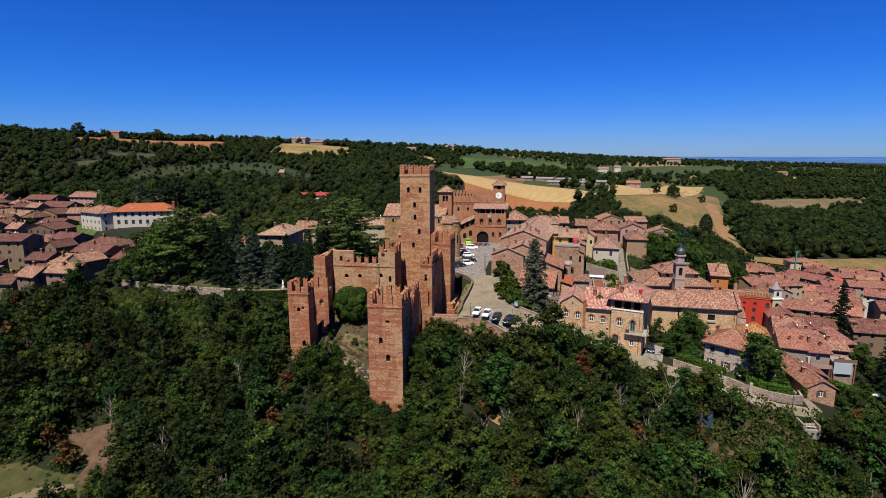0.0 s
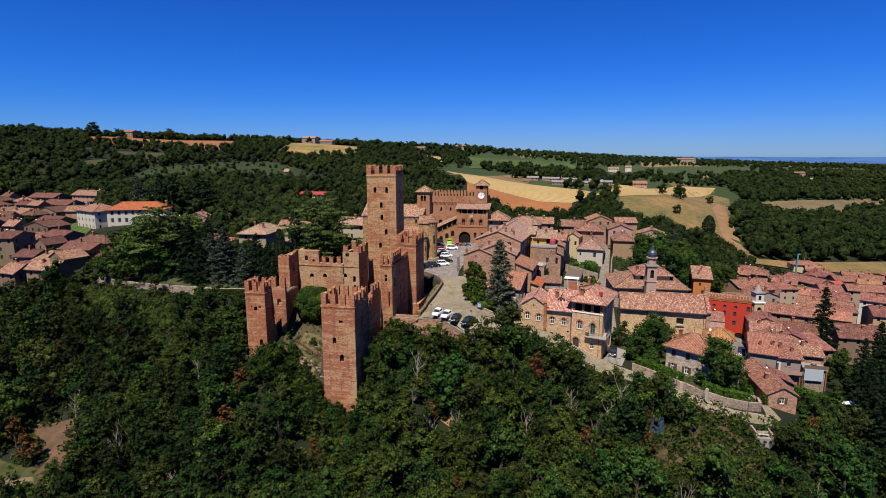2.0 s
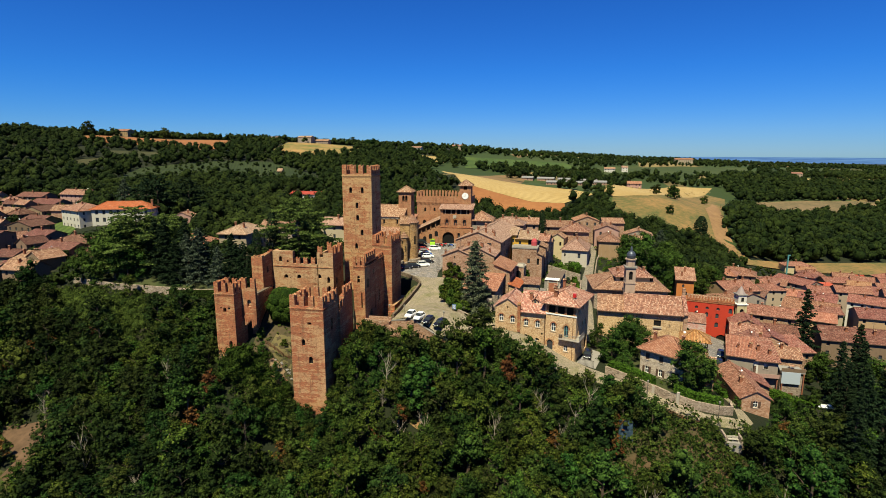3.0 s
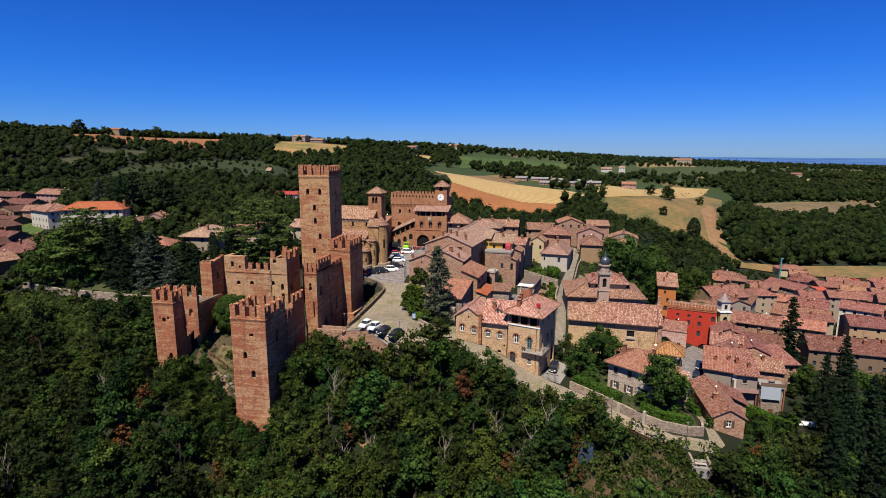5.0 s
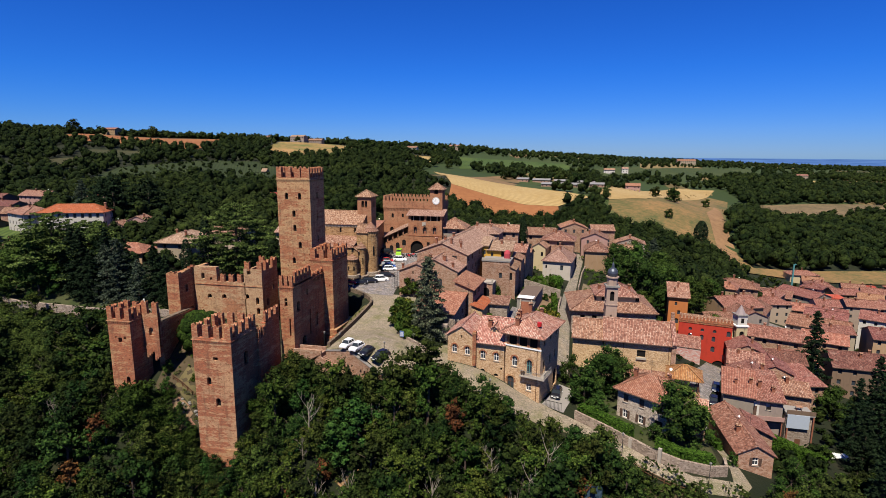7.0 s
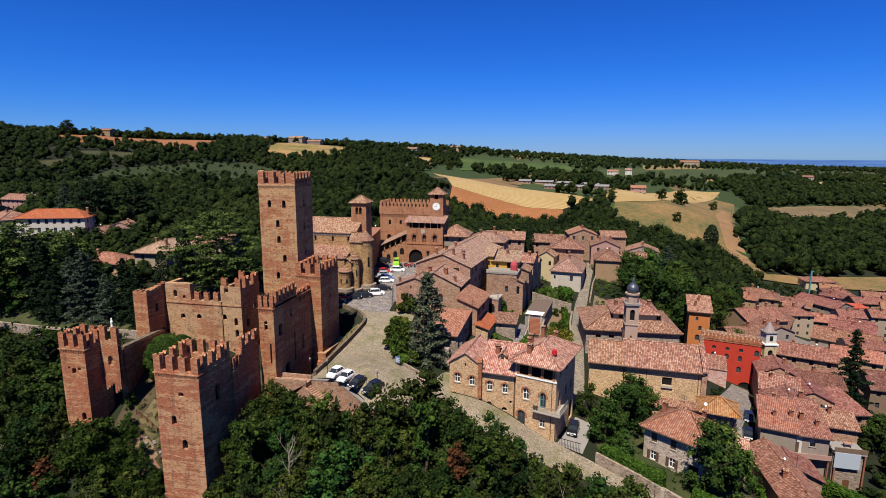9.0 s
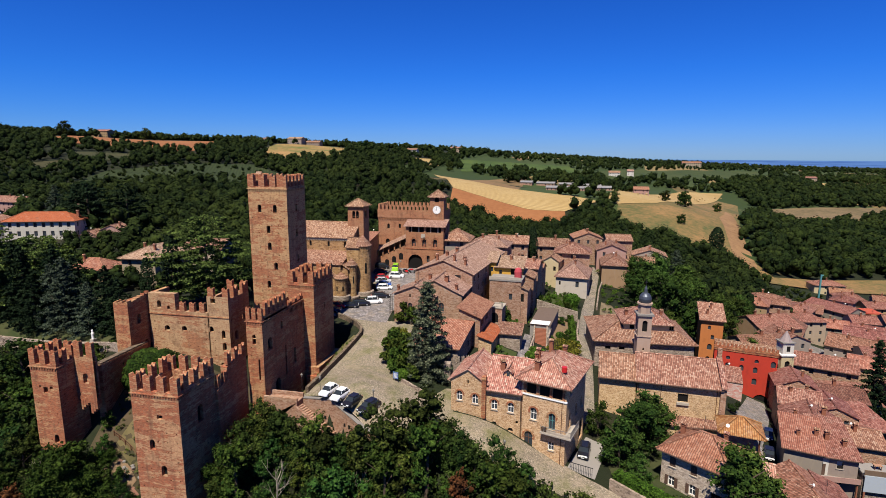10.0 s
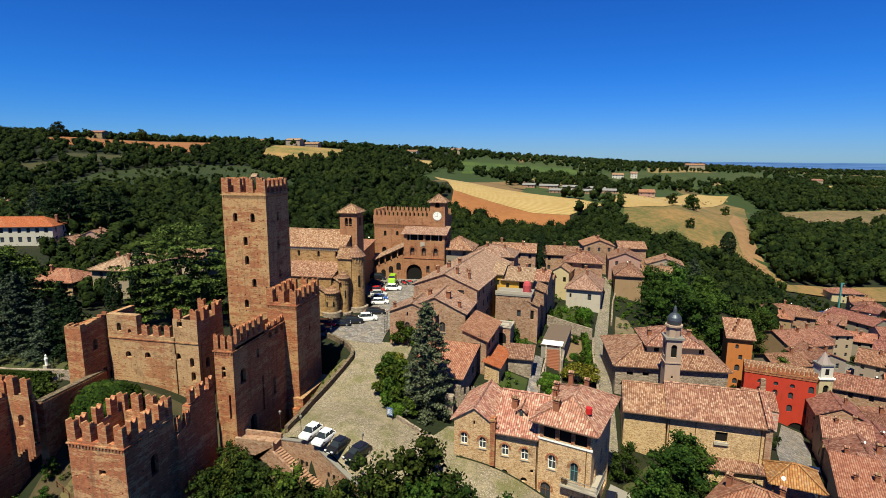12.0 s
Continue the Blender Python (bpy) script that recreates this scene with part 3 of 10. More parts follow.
def box(bm, x0, x1, y0, y1, z0, z1):
    v = [bm.verts.new(p) for p in ((x0, y0, z0), (x1, y0, z0), (x1, y1, z0), (x0, y1, z0), (x0, y0, z1), (x1, y0, z1), (x1, y1, z1), (x0, y1, z1))]
    for f in ((3, 2, 1, 0), (4, 5, 6, 7), (0, 1, 5, 4), (1, 2, 6, 5), (2, 3, 7, 6), (3, 0, 4, 7)):
        bm.faces.new([v[i] for i in f])
    return bm


def boxed(*sizes):
    return box(bmesh.new(), *sizes)


def extrude(bm, pts, vec):
    """A prism: a flat outline and the way it is drawn out."""
    a = [bm.verts.new(p) for p in pts]
    b = [bm.verts.new(Vector(p) + Vector(vec)) for p in pts]
    bm.faces.new(a[::-1])
    bm.faces.new(b)
    for i in range(len(a)):
        j = (i + 1) % len(a)
        bm.faces.new((a[i], a[j], b[j], b[i]))
    return bm


def tube(bm, rings, n=10, cap=True):
    """A turned body: rows of (z, radius) or (point, radius)."""
    loops = []
    for c, r in rings:
        c = Vector(c) if not isinstance(c, (int, float)) else Vector((0, 0, c))
        loops.append([bm.verts.new(c + Vector((r * math.cos(2 * math.pi * i / n), r * math.sin(2 * math.pi * i / n), 0))) for i in range(n)])
    for a, b in zip(loops, loops[1:]):
        for i in range(n):
            bm.faces.new((a[i], a[(i + 1) % n], b[(i + 1) % n], b[i]))
    if cap:
        bm.faces.new(loops[0][::-1])
        bm.faces.new(loops[-1])
    return bm


def outline(u, v, w, h, arch):
    pts = [(u - w / 2, v), (u + w / 2, v)]
    if arch:
        r = w / 2
        pts += [(u + r * math.cos(a), v + h - r + r * math.sin(a)) for a in [math.pi * k / 8 for k in range(9)]]
    else:
        pts += [(u + w / 2, v + h), (u - w / 2, v + h)]
    return pts


def facade(bm, o, u, w, z0, z1, holes=(), deep=0.25):
    """A wall face with openings that have reveals. o: lower left corner seen from outside, u: the way to the right; holes: (u, v, w, h, arch)."""
    n = u.cross(UP)

    def at(a, b, c=0.0):
        return bm.verts.new(Vector((o.x, o.y, 0)) + u * a + UP * b - n * c)

    us = sorted({0.0, w, *[h[0] - h[2] / 2 for h in holes], *[h[0] + h[2] / 2 for h in holes]})
    vs = sorted({z0, z1, *[h[1] for h in holes], *[h[1] + h[3] for h in holes]})
    grid = {}

    def corner(i, j):
        if (i, j) not in grid:
            grid[i, j] = at(us[i], vs[j])
        return grid[i, j]

    for i in range(len(us) - 1):
        for j in range(len(vs) - 1):
            cu, cv = (us[i] + us[i + 1]) / 2, (vs[j] + vs[j + 1]) / 2
            if not any(abs(cu - h[0]) < h[2] / 2 and h[1] < cv < h[1] + h[3] for h in holes):
                bm.faces.new((corner(i, j), corner(i + 1, j), corner(i + 1, j + 1), corner(i, j + 1)))
    for hu, hv, hw, hh, arch in [h[:5] for h in holes]:
        pts = outline(hu, hv, hw, hh, arch)
        front, back = [at(a, b) for a, b in pts], [at(a, b, deep) for a, b in pts]
        for k in range(len(pts)):
            m = (k + 1) % len(pts)
            bm.faces.new((front[m], front[k], back[k], back[m]))
        if arch:
            top = hv + hh
            half = [p for p in pts[2:]]
            right, left = half[:5], half[4:]
            bm.faces.new([at(hu + hw / 2, top)] + [at(*p) for p in right[::-1]])
            bm.faces.new([at(hu - hw / 2, top)] + [at(*p) for p in left[::-1]])


PANES = {}


def pane_mesh(w, h, arch, style):
    """Frame, bars and pane of one window, lying in the x-z plane, its front towards -y."""
    key = (round(w, 2), round(h, 2), arch, style)
    if key in PANES:
        return PANES[key]
    pts = outline(0, 0, w, h, arch)
    bm = bmesh.new()
    bm.faces.new([bm.verts.new((a, 0.03, b)) for a, b in pts])
    me = bpy.data.meshes.new("pane")
    bm.to_mesh(me)
    bm.free()
    # dark and open styles: a black sheet painted as the unlit inside
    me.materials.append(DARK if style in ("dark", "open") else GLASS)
    fr = None
    if style not in ("dark", "open"):
        bm = bmesh.new()
        b = 0.07
        top = h - (w / 2 if arch else 0)
        for x0, x1, z0, z1 in ((-w / 2, -w / 2 + b, 0, top), (w / 2 - b, w / 2, 0, top), (-b / 2, b / 2, 0.0, h - 0.02), (-w / 2 + b, -b / 2, 0, b), (b / 2, w / 2 - b, 0, b),
                               (-w / 2 + b, -b / 2, h * 0.55, h * 0.55 + b * 0.7), (b / 2, w / 2 - b, h * 0.55, h * 0.55 + b * 0.7)):
            box(bm, x0, x1, -0.04, 0.02, z0, z1)
        fr = bpy.data.meshes.new("window_frame")
        bm.to_mesh(fr)
        bm.free()
        fr.materials.append({"wood": WOOD, "teal": TEAL}.get(style, WHITE))
    sh = None
    if style in ("shut", "closed"):
        bm = bmesh.new()
        x0, x1 = (w / 2 + 0.03, w + 0.03) if style == "shut" else (0.01, w / 2 - 0.01)
        y = -0.3 if style == "shut" else -0.12
        box(bm, x0, x1, y, y + 0.05, 0, h)
        for k in range(6):
            box(bm, x0 + 0.06, x1 - 0.06, y - 0.02, y, 0.1 + k * (h - 0.2) / 6, 0.1 + (k + 0.55) * (h - 0.2) / 6)
        sh = bpy.data.meshes.new("shutter")
        bm.to_mesh(sh)
        bm.free()
        sh.materials.append(SHUTTER)
    bm = boxed(-w / 2 - 0.12, w / 2 + 0.12, -0.34, -0.255, -0.1, 0.0)
    sill = bpy.data.meshes.new("sill")
    bm.to_mesh(sill)
    bm.free()
    sill.materials.append(PALE)
    PANES[key] = me, fr, sh, sill
    return PANES[key]


def window(parent, o, u, hole, style="wood", deep=0.22, sill=True):
    """A pane with its frame, set back in the opening of a wall."""
    hu, hv, hw, hh, arch = hole[:5]
    n = u.cross(UP)
    place = Vector((o.x, o.y, 0)) + u * hu + UP * hv - n * deep
    m = Matrix.Translation(place) @ Matrix((u, -n, UP)).transposed().to_4x4()
    pane, fr, sh, sl = pane_mesh(hw, hh, arch, style)
    at = parent.matrix_world.translation if parent.parent is None else parent.parent.matrix_world.translation
    far = at.length > 1 and (at - Vector((10, 90, 0))).length > 78
    if far:
        return part("window", pane, None, parent, at=m)
    ob = part("window", pane, None, parent, at=m)
    if fr:
        part("window_frame", fr, None, ob)
    if sh:
        part("shutter", sh, None, ob, "dark brown wooden shutter")
        part("shutter", sh, None, ob, "dark brown wooden shutter", at=Matrix.Diagonal((-1, 1, 1, 1)))
    if sill and style != "dark":
        part("sill", sl, None, ob)
    return ob


def slab(bm, uv, pts, thick, e, mat_index=0):
    """A roof slope with thickness; e: the way along its eave."""
    pts = [Vector(p) for p in pts]
    n = (pts[1] - pts[0]).cross(pts[2] - pts[1]).normalized()
    if n.z < 0:
        pts, n = pts[::-1], -n
    s = n.cross(e)
    a = [bm.verts.new(p) for p in pts]
    b = [bm.verts.new(p - UP * thick) for p in pts]
    faces = [bm.faces.new(a), bm.faces.new(b[::-1])]
    for i in range(len(a)):
        j = (i + 1) % len(a)
        faces.append(bm.faces.new((a[j], a[i], b[i], b[j])))
    for f in faces:
        f.material_index = mat_index
        for lp in f.loops:
            lp[uv].uv = (lp.vert.co.dot(e), lp.vert.co.dot(s))


def ridge_cap(bm, uv, p, q, r=0.17):
    """A row of ridge tiles from p to q."""
    p, q = Vector(p), Vector(q)
    d = (q - p)
    length = d.length
    if length < 0.3:
        return
    d.normalize()
    side = d.cross(UP).normalized()
    up = side.cross(d)
    k = max(1, int(length / 0.5))
    for i in range(k):
        a, b = p + d * (length * i / k), p + d * (length * (i + 1.1) / k)
        rows = []
        for c, rr in ((a, r), (b, r * 0.85)):
            rows.append([bm.verts.new(c + side * (rr * math.cos(t)) + up * (rr * math.sin(t) + 0.02)) for t in (0.0, 1.05, 2.1, 3.14)])
        for j in range(3):
            f = bm.faces.new((rows[0][j], rows[0][j + 1], rows[1][j + 1], rows[1][j]))
            for lp in f.loops:
                lp[uv].uv = (lp.vert.co.dot(side) + 0.1, lp.vert.co.dot(d) * 0.9)


def roof_mesh(kind, w, d, ze, rise, over, thick=0.14):
    """A tiled roof over a rectangle w by d whose walls end at ze."""
    bm = bmesh.new()
    uv = bm.loops.layers.uv.new("UVMap")
    X, Y = Vector((1, 0, 0)), Vector((0, 1, 0))
    x0, x1, y0, y1 = -over, w + over, -over, d + over
    if kind in ("gx", "gy"):
        if kind == "gx":
            p = rise / (d / 2)
            lo, top, m = ze - over * p, ze + rise, d / 2
            ov = 0.3
            slab(bm, uv, [(-ov, y0, lo), (w + ov, y0, lo), (w + ov, m, top), (-ov, m, top)], thick, X)
            slab(bm, uv, [(-ov, m, top), (w + ov, m, top), (w + ov, y1, lo), (-ov, y1, lo)], thick, X)
            ridge_cap(bm, uv, (-ov, m, top), (w + ov, m, top))
        else:
            p = rise / (w / 2)
            lo, top, m = ze - over * p, ze + rise, w / 2
            ov = 0.3
            slab(bm, uv, [(x0, -ov, lo), (m, -ov, top), (m, d + ov, top), (x0, d + ov, lo)], thick, Y)
            slab(bm, uv, [(m, -ov, top), (x1, -ov, lo), (x1, d + ov, lo), (m, d + ov, top)], thick, Y)
            ridge_cap(bm, uv, (m, -ov, top), (m, d + ov, top))
    elif kind in ("hip", "pyr"):
        half = min(w, d) / 2
        p = rise / half
        lo, top = ze - over * p, ze + rise
        if w >= d:
            a, b = Vector((half, d / 2, top)), Vector((w - half, d / 2, top))
        else:
            a, b = Vector((w / 2, half, top)), Vector((w / 2, d - half, top))
        c = [Vector((x0, y0, lo)), Vector((x1, y0, lo)), Vector((x1, y1, lo)), Vector((x0, y1, lo))]
        if w >= d:
            shapes = [([c[0], c[1], b, a], X), ([c[1], c[2], b], Y), ([c[2], c[3], a, b], X), ([c[3], c[0], a], Y)]
            hips = [(c[0], a), (c[3], a), (c[1], b), (c[2], b)]
        else:
            shapes = [([c[0], c[1], a], X), ([c[1], c[2], b, a], Y), ([c[2], c[3], b], X), ([c[3], c[0], a, b], Y)]
            hips = [(c[0], a), (c[1], a), (c[2], b), (c[3], b)]
        for pts, e in shapes:
            clean = [q for i, q in enumerate(pts) if (q - pts[i - 1]).length > 1e-4]
            slab(bm, uv, clean, thick, e)
        for q, r in hips:
            ridge_cap(bm, uv, q, r)
        ridge_cap(bm, uv, a, b)
    else:
        # one slope: 'sf' falls to the front, 'sb' to the back, 'sl' to the left, 'sr' to the right
        rises = {"sf": (0, 0, 1, 1), "sb": (1, 1, 0, 0), "sl": (0, 1, 1, 0), "sr": (1, 0, 0, 1)}[kind]
        run = d if kind in ("sf", "sb") else w
        p = rise / run
        lo, top = ze - over * p, ze + rise + over * p
        c = [(x0, y0), (x1, y0), (x1, y1), (x0, y1)]
        slab(bm, uv, [(x, y, top if r else lo) for (x, y), r in zip(c, rises)], thick, X if kind in ("sf", "sb") else Y)
    return bm


def chimney(parent, x, y, z, h=1.2, s=0.55, mat=None):
    bm = boxed(-s / 2, s / 2, -s / 2, s / 2, -1.2, h)
    box(bm, -s / 2 - 0.07, s / 2 + 0.07, -s / 2 - 0.07, s / 2 + 0.07, h, h + 0.1)
    for a in (-1, 1):
        for b in (-1, 1):
            box(bm, a * s * 0.38 - 0.06, a * s * 0.38 + 0.06, b * s * 0.38 - 0.06, b * s * 0.38 + 0.06, h + 0.1, h + 0.4)
    ob = part("chimney", bm, mat or BRICKRED, parent, at=Matrix.Translation((x, y, z)))
    cap = bmesh.new()
    uv = cap.loops.layers.uv.new("UVMap")
    k = s / 2 + 0.12
    slab(cap, uv, [(-k, -k, h + 0.4), (k, -k, h + 0.4), (k, 0, h + 0.62), (-k, 0, h + 0.62)], 0.06, Vector((1, 0, 0)))
    slab(cap, uv, [(-k, 0, h + 0.62), (k, 0, h + 0.62), (k, k, h + 0.4), (-k, k, h + 0.4)], 0.06, Vector((1, 0, 0)))
    part("chimney_cap", cap, TILES, ob)
    return ob


FOOT = []  # footprints that no tree may stand in


def house(label, x, y, yaw, w, d, z0, ze, roof="gx", rise=1.8, wall=None, tiles=None, over=0.5, holes=None, chimneys=(), name="house", category="house", group="village houses",
          auto=None, seed=0, extra=0.0, gable_mat=None, gutter=True):
    """A house. x, y: its front left corner; its front runs w at yaw, its side d to the back. holes: side -> list of
    (u, v, w, h, arch, style), v counted from ze downwards when negative. auto: sides that get ordinary windows."""
    rng = random.Random(seed * 7919 + int(x * 13 + y * 7))
    wall, tiles = wall or GREY_PLASTER, tiles or TILES
    m = pose(x, y, 0, 0, 0, yaw)
    root = thing(name, label, category, m, group)
    FOOT.append((m.inverted(), w, d))
    sides = [(Vector((0, 0, 0)), Vector((1, 0, 0)), w), (Vector((w, 0, 0)), Vector((0, 1, 0)), d), (Vector((w, d, 0)), Vector((-1, 0, 0)), w), (Vector((0, d, 0)), Vector((0, -1, 0)), d)]
    holes = dict(holes or {})
    for s in auto if auto is not None else ():
        length = sides[s][2]
        made = list(holes.get(s, []))
        floors = max(1, int((ze - z0) / 3.0))
        count = max(1, int(length / 3.2))
        for f in range(floors):
            for k in range(count):
                if rng.random() < 0.82:
                    wu = length * (k + 0.5) / count
                    made.append((wu, -(f * 2.9 + 2.15), 0.9, 1.35, False, rng.choice(("shut", "closed", "wood", "wood", "closed"))))
        holes[s] = made
    bm = bmesh.new()
    for s, (o, u, length) in enumerate(sides):
        hs = []
        for h in holes.get(s, []):
            h = list(h)
            if h[1] < 0:
                h[1] = ze + h[1]
            hs.append(h)
        holes[s] = hs
        facade(bm, o, u, length, z0, ze, hs)
    tri = []
    if roof == "gx":
        tri = [[(w, 0, ze), (w, d, ze), (w, d / 2, ze + rise)], [(0, d, ze), (0, 0, ze), (0, d / 2, ze + rise)]]
    elif roof == "gy":
        tri = [[(0, 0, ze), (w, 0, ze), (w / 2, 0, ze + rise)], [(w, d, ze), (0, d, ze), (w / 2, d, ze + rise)]]
    elif roof == "sf":
        tri = [[(w, 0, ze), (w, d, ze), (w, d, ze + rise)], [(0, d, ze), (0, 0, ze), (0, d, ze + rise)], [(w, d, ze), (0, d, ze), (0, d, ze + rise), (w, d, ze + rise)]]
    elif roof == "sb":
        tri = [[(w, 0, ze), (w, d, ze), (w, 0, ze + rise)], [(0, d, ze), (0, 0, ze), (0, 0, ze + rise)], [(0, 0, ze), (w, 0, ze), (w, 0, ze + rise), (0, 0, ze + rise)]]
    elif roof == "sl":
        tri = [[(0, 0, ze), (w, 0, ze), (w, 0, ze + rise)], [(w, d, ze), (0, d, ze), (w, d, ze + rise)], [(w, 0, ze), (w, d, ze), (w, d, ze + rise), (w, 0, ze + rise)]]
    elif roof == "sr":
        tri = [[(0, 0, ze), (w, 0, ze), (0, 0, ze + rise)], [(w, d, ze), (0, d, ze), (0, d, ze + rise)], [(0, d, ze), (0, 0, ze), (0, 0, ze + rise), (0, d, ze + rise)]]
    for t in tri:
        bm.faces.new([bm.verts.new(p) for p in t])
    part("wall", bm, wall, root)
    for s, (o, u, length) in enumerate(sides):
        for h in holes.get(s, []):
            window(root, o, u, h, h[5] if len(h) > 5 else "wood")
    if roof != "flat":
        part("roof", roof_mesh(roof, w, d, ze, rise, over), tiles, root)
        if gutter and roof in ("gx", "hip", "sf"):
            pitch = rise / (d if roof == "sf" else min(w, d) / 2 if roof == "hip" else d / 2)
            zl = ze - over * pitch
            part("gutter", boxed(-over * 0.6, w + over * 0.6, -over - 0.1, -over - 0.002, zl - 0.2, zl - 0.08), SHUTTER, root)
    else:
        part("roof_slab", boxed(-0.15, w + 0.15, -0.15, d + 0.15, ze, ze + 0.3), CONCRETE, root)
    for c in chimneys:
        cu, cv = c[0] * w, c[1] * d
        if roof == "gx":
            z = ze + rise * (1 - abs(cv - d / 2) / (d / 2))
        elif roof == "gy":
            z = ze + rise * (1 - abs(cu - w / 2) / (w / 2))
        elif roof in ("hip", "pyr"):
            half = min(w, d) / 2
            z = ze + rise * min(1, min(cu, w - cu, cv, d - cv) / half)
        else:
            z = ze + rise * {"sf": c[1], "sb": 1 - c[1], "sl": c[0], "sr": 1 - c[0]}.get(roof, 0)
        chimney(root, cu, cv, z, *(c[2:] or (rng.uniform(0.6, 1.2), rng.uniform(0.45, 0.65))))
    return root


MERLONS = {}


def merlon_mesh(w, h, t, mat):
    """A swallow-tailed merlon, w along x, its front towards -y."""
    key = (round(w, 2), round(h, 2), round(t, 2), mat.name)
    if key not in MERLONS:
        bm = bmesh.new()
        k = w / 2
        dip = 0.46 * w
        half = [(k, h - 0.12), (k * 0.9, h), (k * 0.68, h - 0.02), (k * 0.42, h - dip * 0.55), (k * 0.16, h - dip * 0.92)]
        curve = half + [(-a, b) for a, b in half[::-1]]
        extrude(bm, [(a, -t / 2, b) for a, b in [(-k, 0), (k, 0)] + curve], (0, t, 0))
        bmesh.ops.recalc_face_normals(bm, faces=bm.faces[:])
        me = bpy.data.meshes.new("merlon")
        bm.to_mesh(me)
        bm.free()
        me.materials.append(mat)
        MERLONS[key] = me
    return MERLONS[key]


def merlons(parent, p, q, z, count, mat, h=1.75, t=0.45, fill=0.62, ends=True):
    """A row of merlons from p to q along a wall top."""
    p, q = Vector((*p, z)), Vector((*q, z))
    d = q - p
    pitch = d.length / (count - 1 + fill) if count > 1 else d.length
    w = pitch * fill
    ang = math.atan2(d.y, d.x)
    d.normalize()
    rng = random.Random(int(p.x * 31 + p.y * 17 + z))
    for i in range(count):
        c = p + d * (w / 2 + i * pitch)
        ob = part("merlon", merlon_mesh(w, h, t, mat), None, parent, at=Matrix.Translation(c) @ pose(0, 0, 0, 0, 0, math.degrees(ang)))
        ob.scale = (1, 1, rng.uniform(0.93, 1.03))

# ---- the castle ----
castle = thing("castle", "ruined red brick castle with swallow-tailed battlements and a tall square keep", "castle")


def putlogs(w, z0, z1, cols, seed, gap=1.4, size=0.2, clear=()):
    """Rows of small scaffold holes, away from the windows."""
    rng = random.Random(seed)
    rows = []
    z = z0
    us = [w * (k + 0.5) / cols for k in range(cols)]
    while z < z1:
        for u in us:
            if rng.random() < 0.72 and not any(abs(u - c[0]) < c[2] / 2 + 0.3 and c[1] - 0.4 < z < c[1] + c[3] + 0.4 for c in clear):
                rows.append((u, z, size, size, False, "dark"))
        z += gap
    return rows


def tower(name, x0, x1, y0, y1, z0, z1, parent, mat, front=(), right=(), back=(), left=(), cols=4, holes_from=None, band=True, plinth=0.0):
    """A square tower with open windows, scaffold holes and a corbel band under its battlements."""
    bm = bmesh.new()
    rows = ((Vector((x0, y0, 0)), Vector((1, 0, 0)), x1 - x0, front), (Vector((x1, y0, 0)), Vector((0, 1, 0)), y1 - y0, right),
            (Vector((x1, y1, 0)), Vector((-1, 0, 0)), x1 - x0, back), (Vector((x0, y1, 0)), Vector((0, -1, 0)), y1 - y0, left))
    kept = []
    for k, (o, u, w, holes) in enumerate(rows):
        hs = list(holes)
        if k in (0, 1):
            hs += putlogs(w, (holes_from if holes_from is not None else z0 + 1), z1 - 2.0, cols, int(x0 * 3 + k + y0), clear=holes)
        facade(bm, o, u, w, z0, z1, hs, 0.5)
        kept.append((o, u, holes))
    bm.faces.new([bm.verts.new(p) for p in ((x0, y0, z1 - 3.2), (x1, y0, z1 - 3.2), (x1, y1, z1 - 3.2), (x0, y1, z1 - 3.2))])
    ob = part(name, bm, mat, parent)
    for o, u, holes in kept:
        for h in holes:
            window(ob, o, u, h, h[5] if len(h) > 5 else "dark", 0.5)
    if band:
        bm = bmesh.new()
        k = int((x1 - x0) / 0.42)
        for i in range(k):
            u = x0 + (i + 0.5) * (x1 - x0) / k
            box(bm, u - 0.1, u + 0.1, y0 - 0.13, y0 - 0.003, z1 - 0.75, z1 - 0.45)
        k = int((y1 - y0) / 0.42)
        for i in range(k):
            v = y0 + (i + 0.5) * (y1 - y0) / k
            box(bm, x1 + 0.003, x1 + 0.13, v - 0.1, v + 0.1, z1 - 0.75, z1 - 0.45)
        box(bm, x0 - 0.15, x1 + 0.15, y0 - 0.15, y0 - 0.003, z1 - 0.45, z1 - 0.3)
        box(bm, x1 + 0.003, x1 + 0.15, y0 - 0.003, y1 + 0.15, z1 - 0.45, z1 - 0.3)
        part("corbel_band", bm, mat, ob)
    return ob


def parapet(parent, x0, x1, y0, y1, z, n_front, n_side, mat, h=1.75, thick=0.5):
    """Battlements round the four sides of a tower top, with the low wall that they stand on."""
    bm = bmesh.new()
    i = 0.03
    for a in ((x0 + i, x1 - i, y0 + i, y0 + thick), (x1 - thick, x1 - i, y0 + thick, y1 - thick), (x0 + i, x1 - i, y1 - thick, y1 - i), (x0 + i, x0 + thick, y0 + thick, y1 - thick)):
        box(bm, *a, z - 3.3, z + 0.003)
    part("parapet", bm, mat, parent)
    t = thick / 2
    merlons(parent, (x0, y0 + t), (x1, y0 + t), z, n_front, mat, h, thick, 0.54)
    merlons(parent, (x0, y1 - t), (x1, y1 - t), z, n_front, mat, h, thick, 0.54)
    w = (x1 - x0) / (n_front - 1 + 0.54) * 0.54
    gap = w * 0.55
    merlons(parent, (x1 - t, y0 + thick + gap), (x1 - t, y1 - thick - gap), z, n_side, mat, h, thick, 0.48)
    merlons(parent, (x0 + t, y0 + thick + gap), (x0 + t, y1 - thick - gap), z, n_side, mat, h, thick, 0.48)


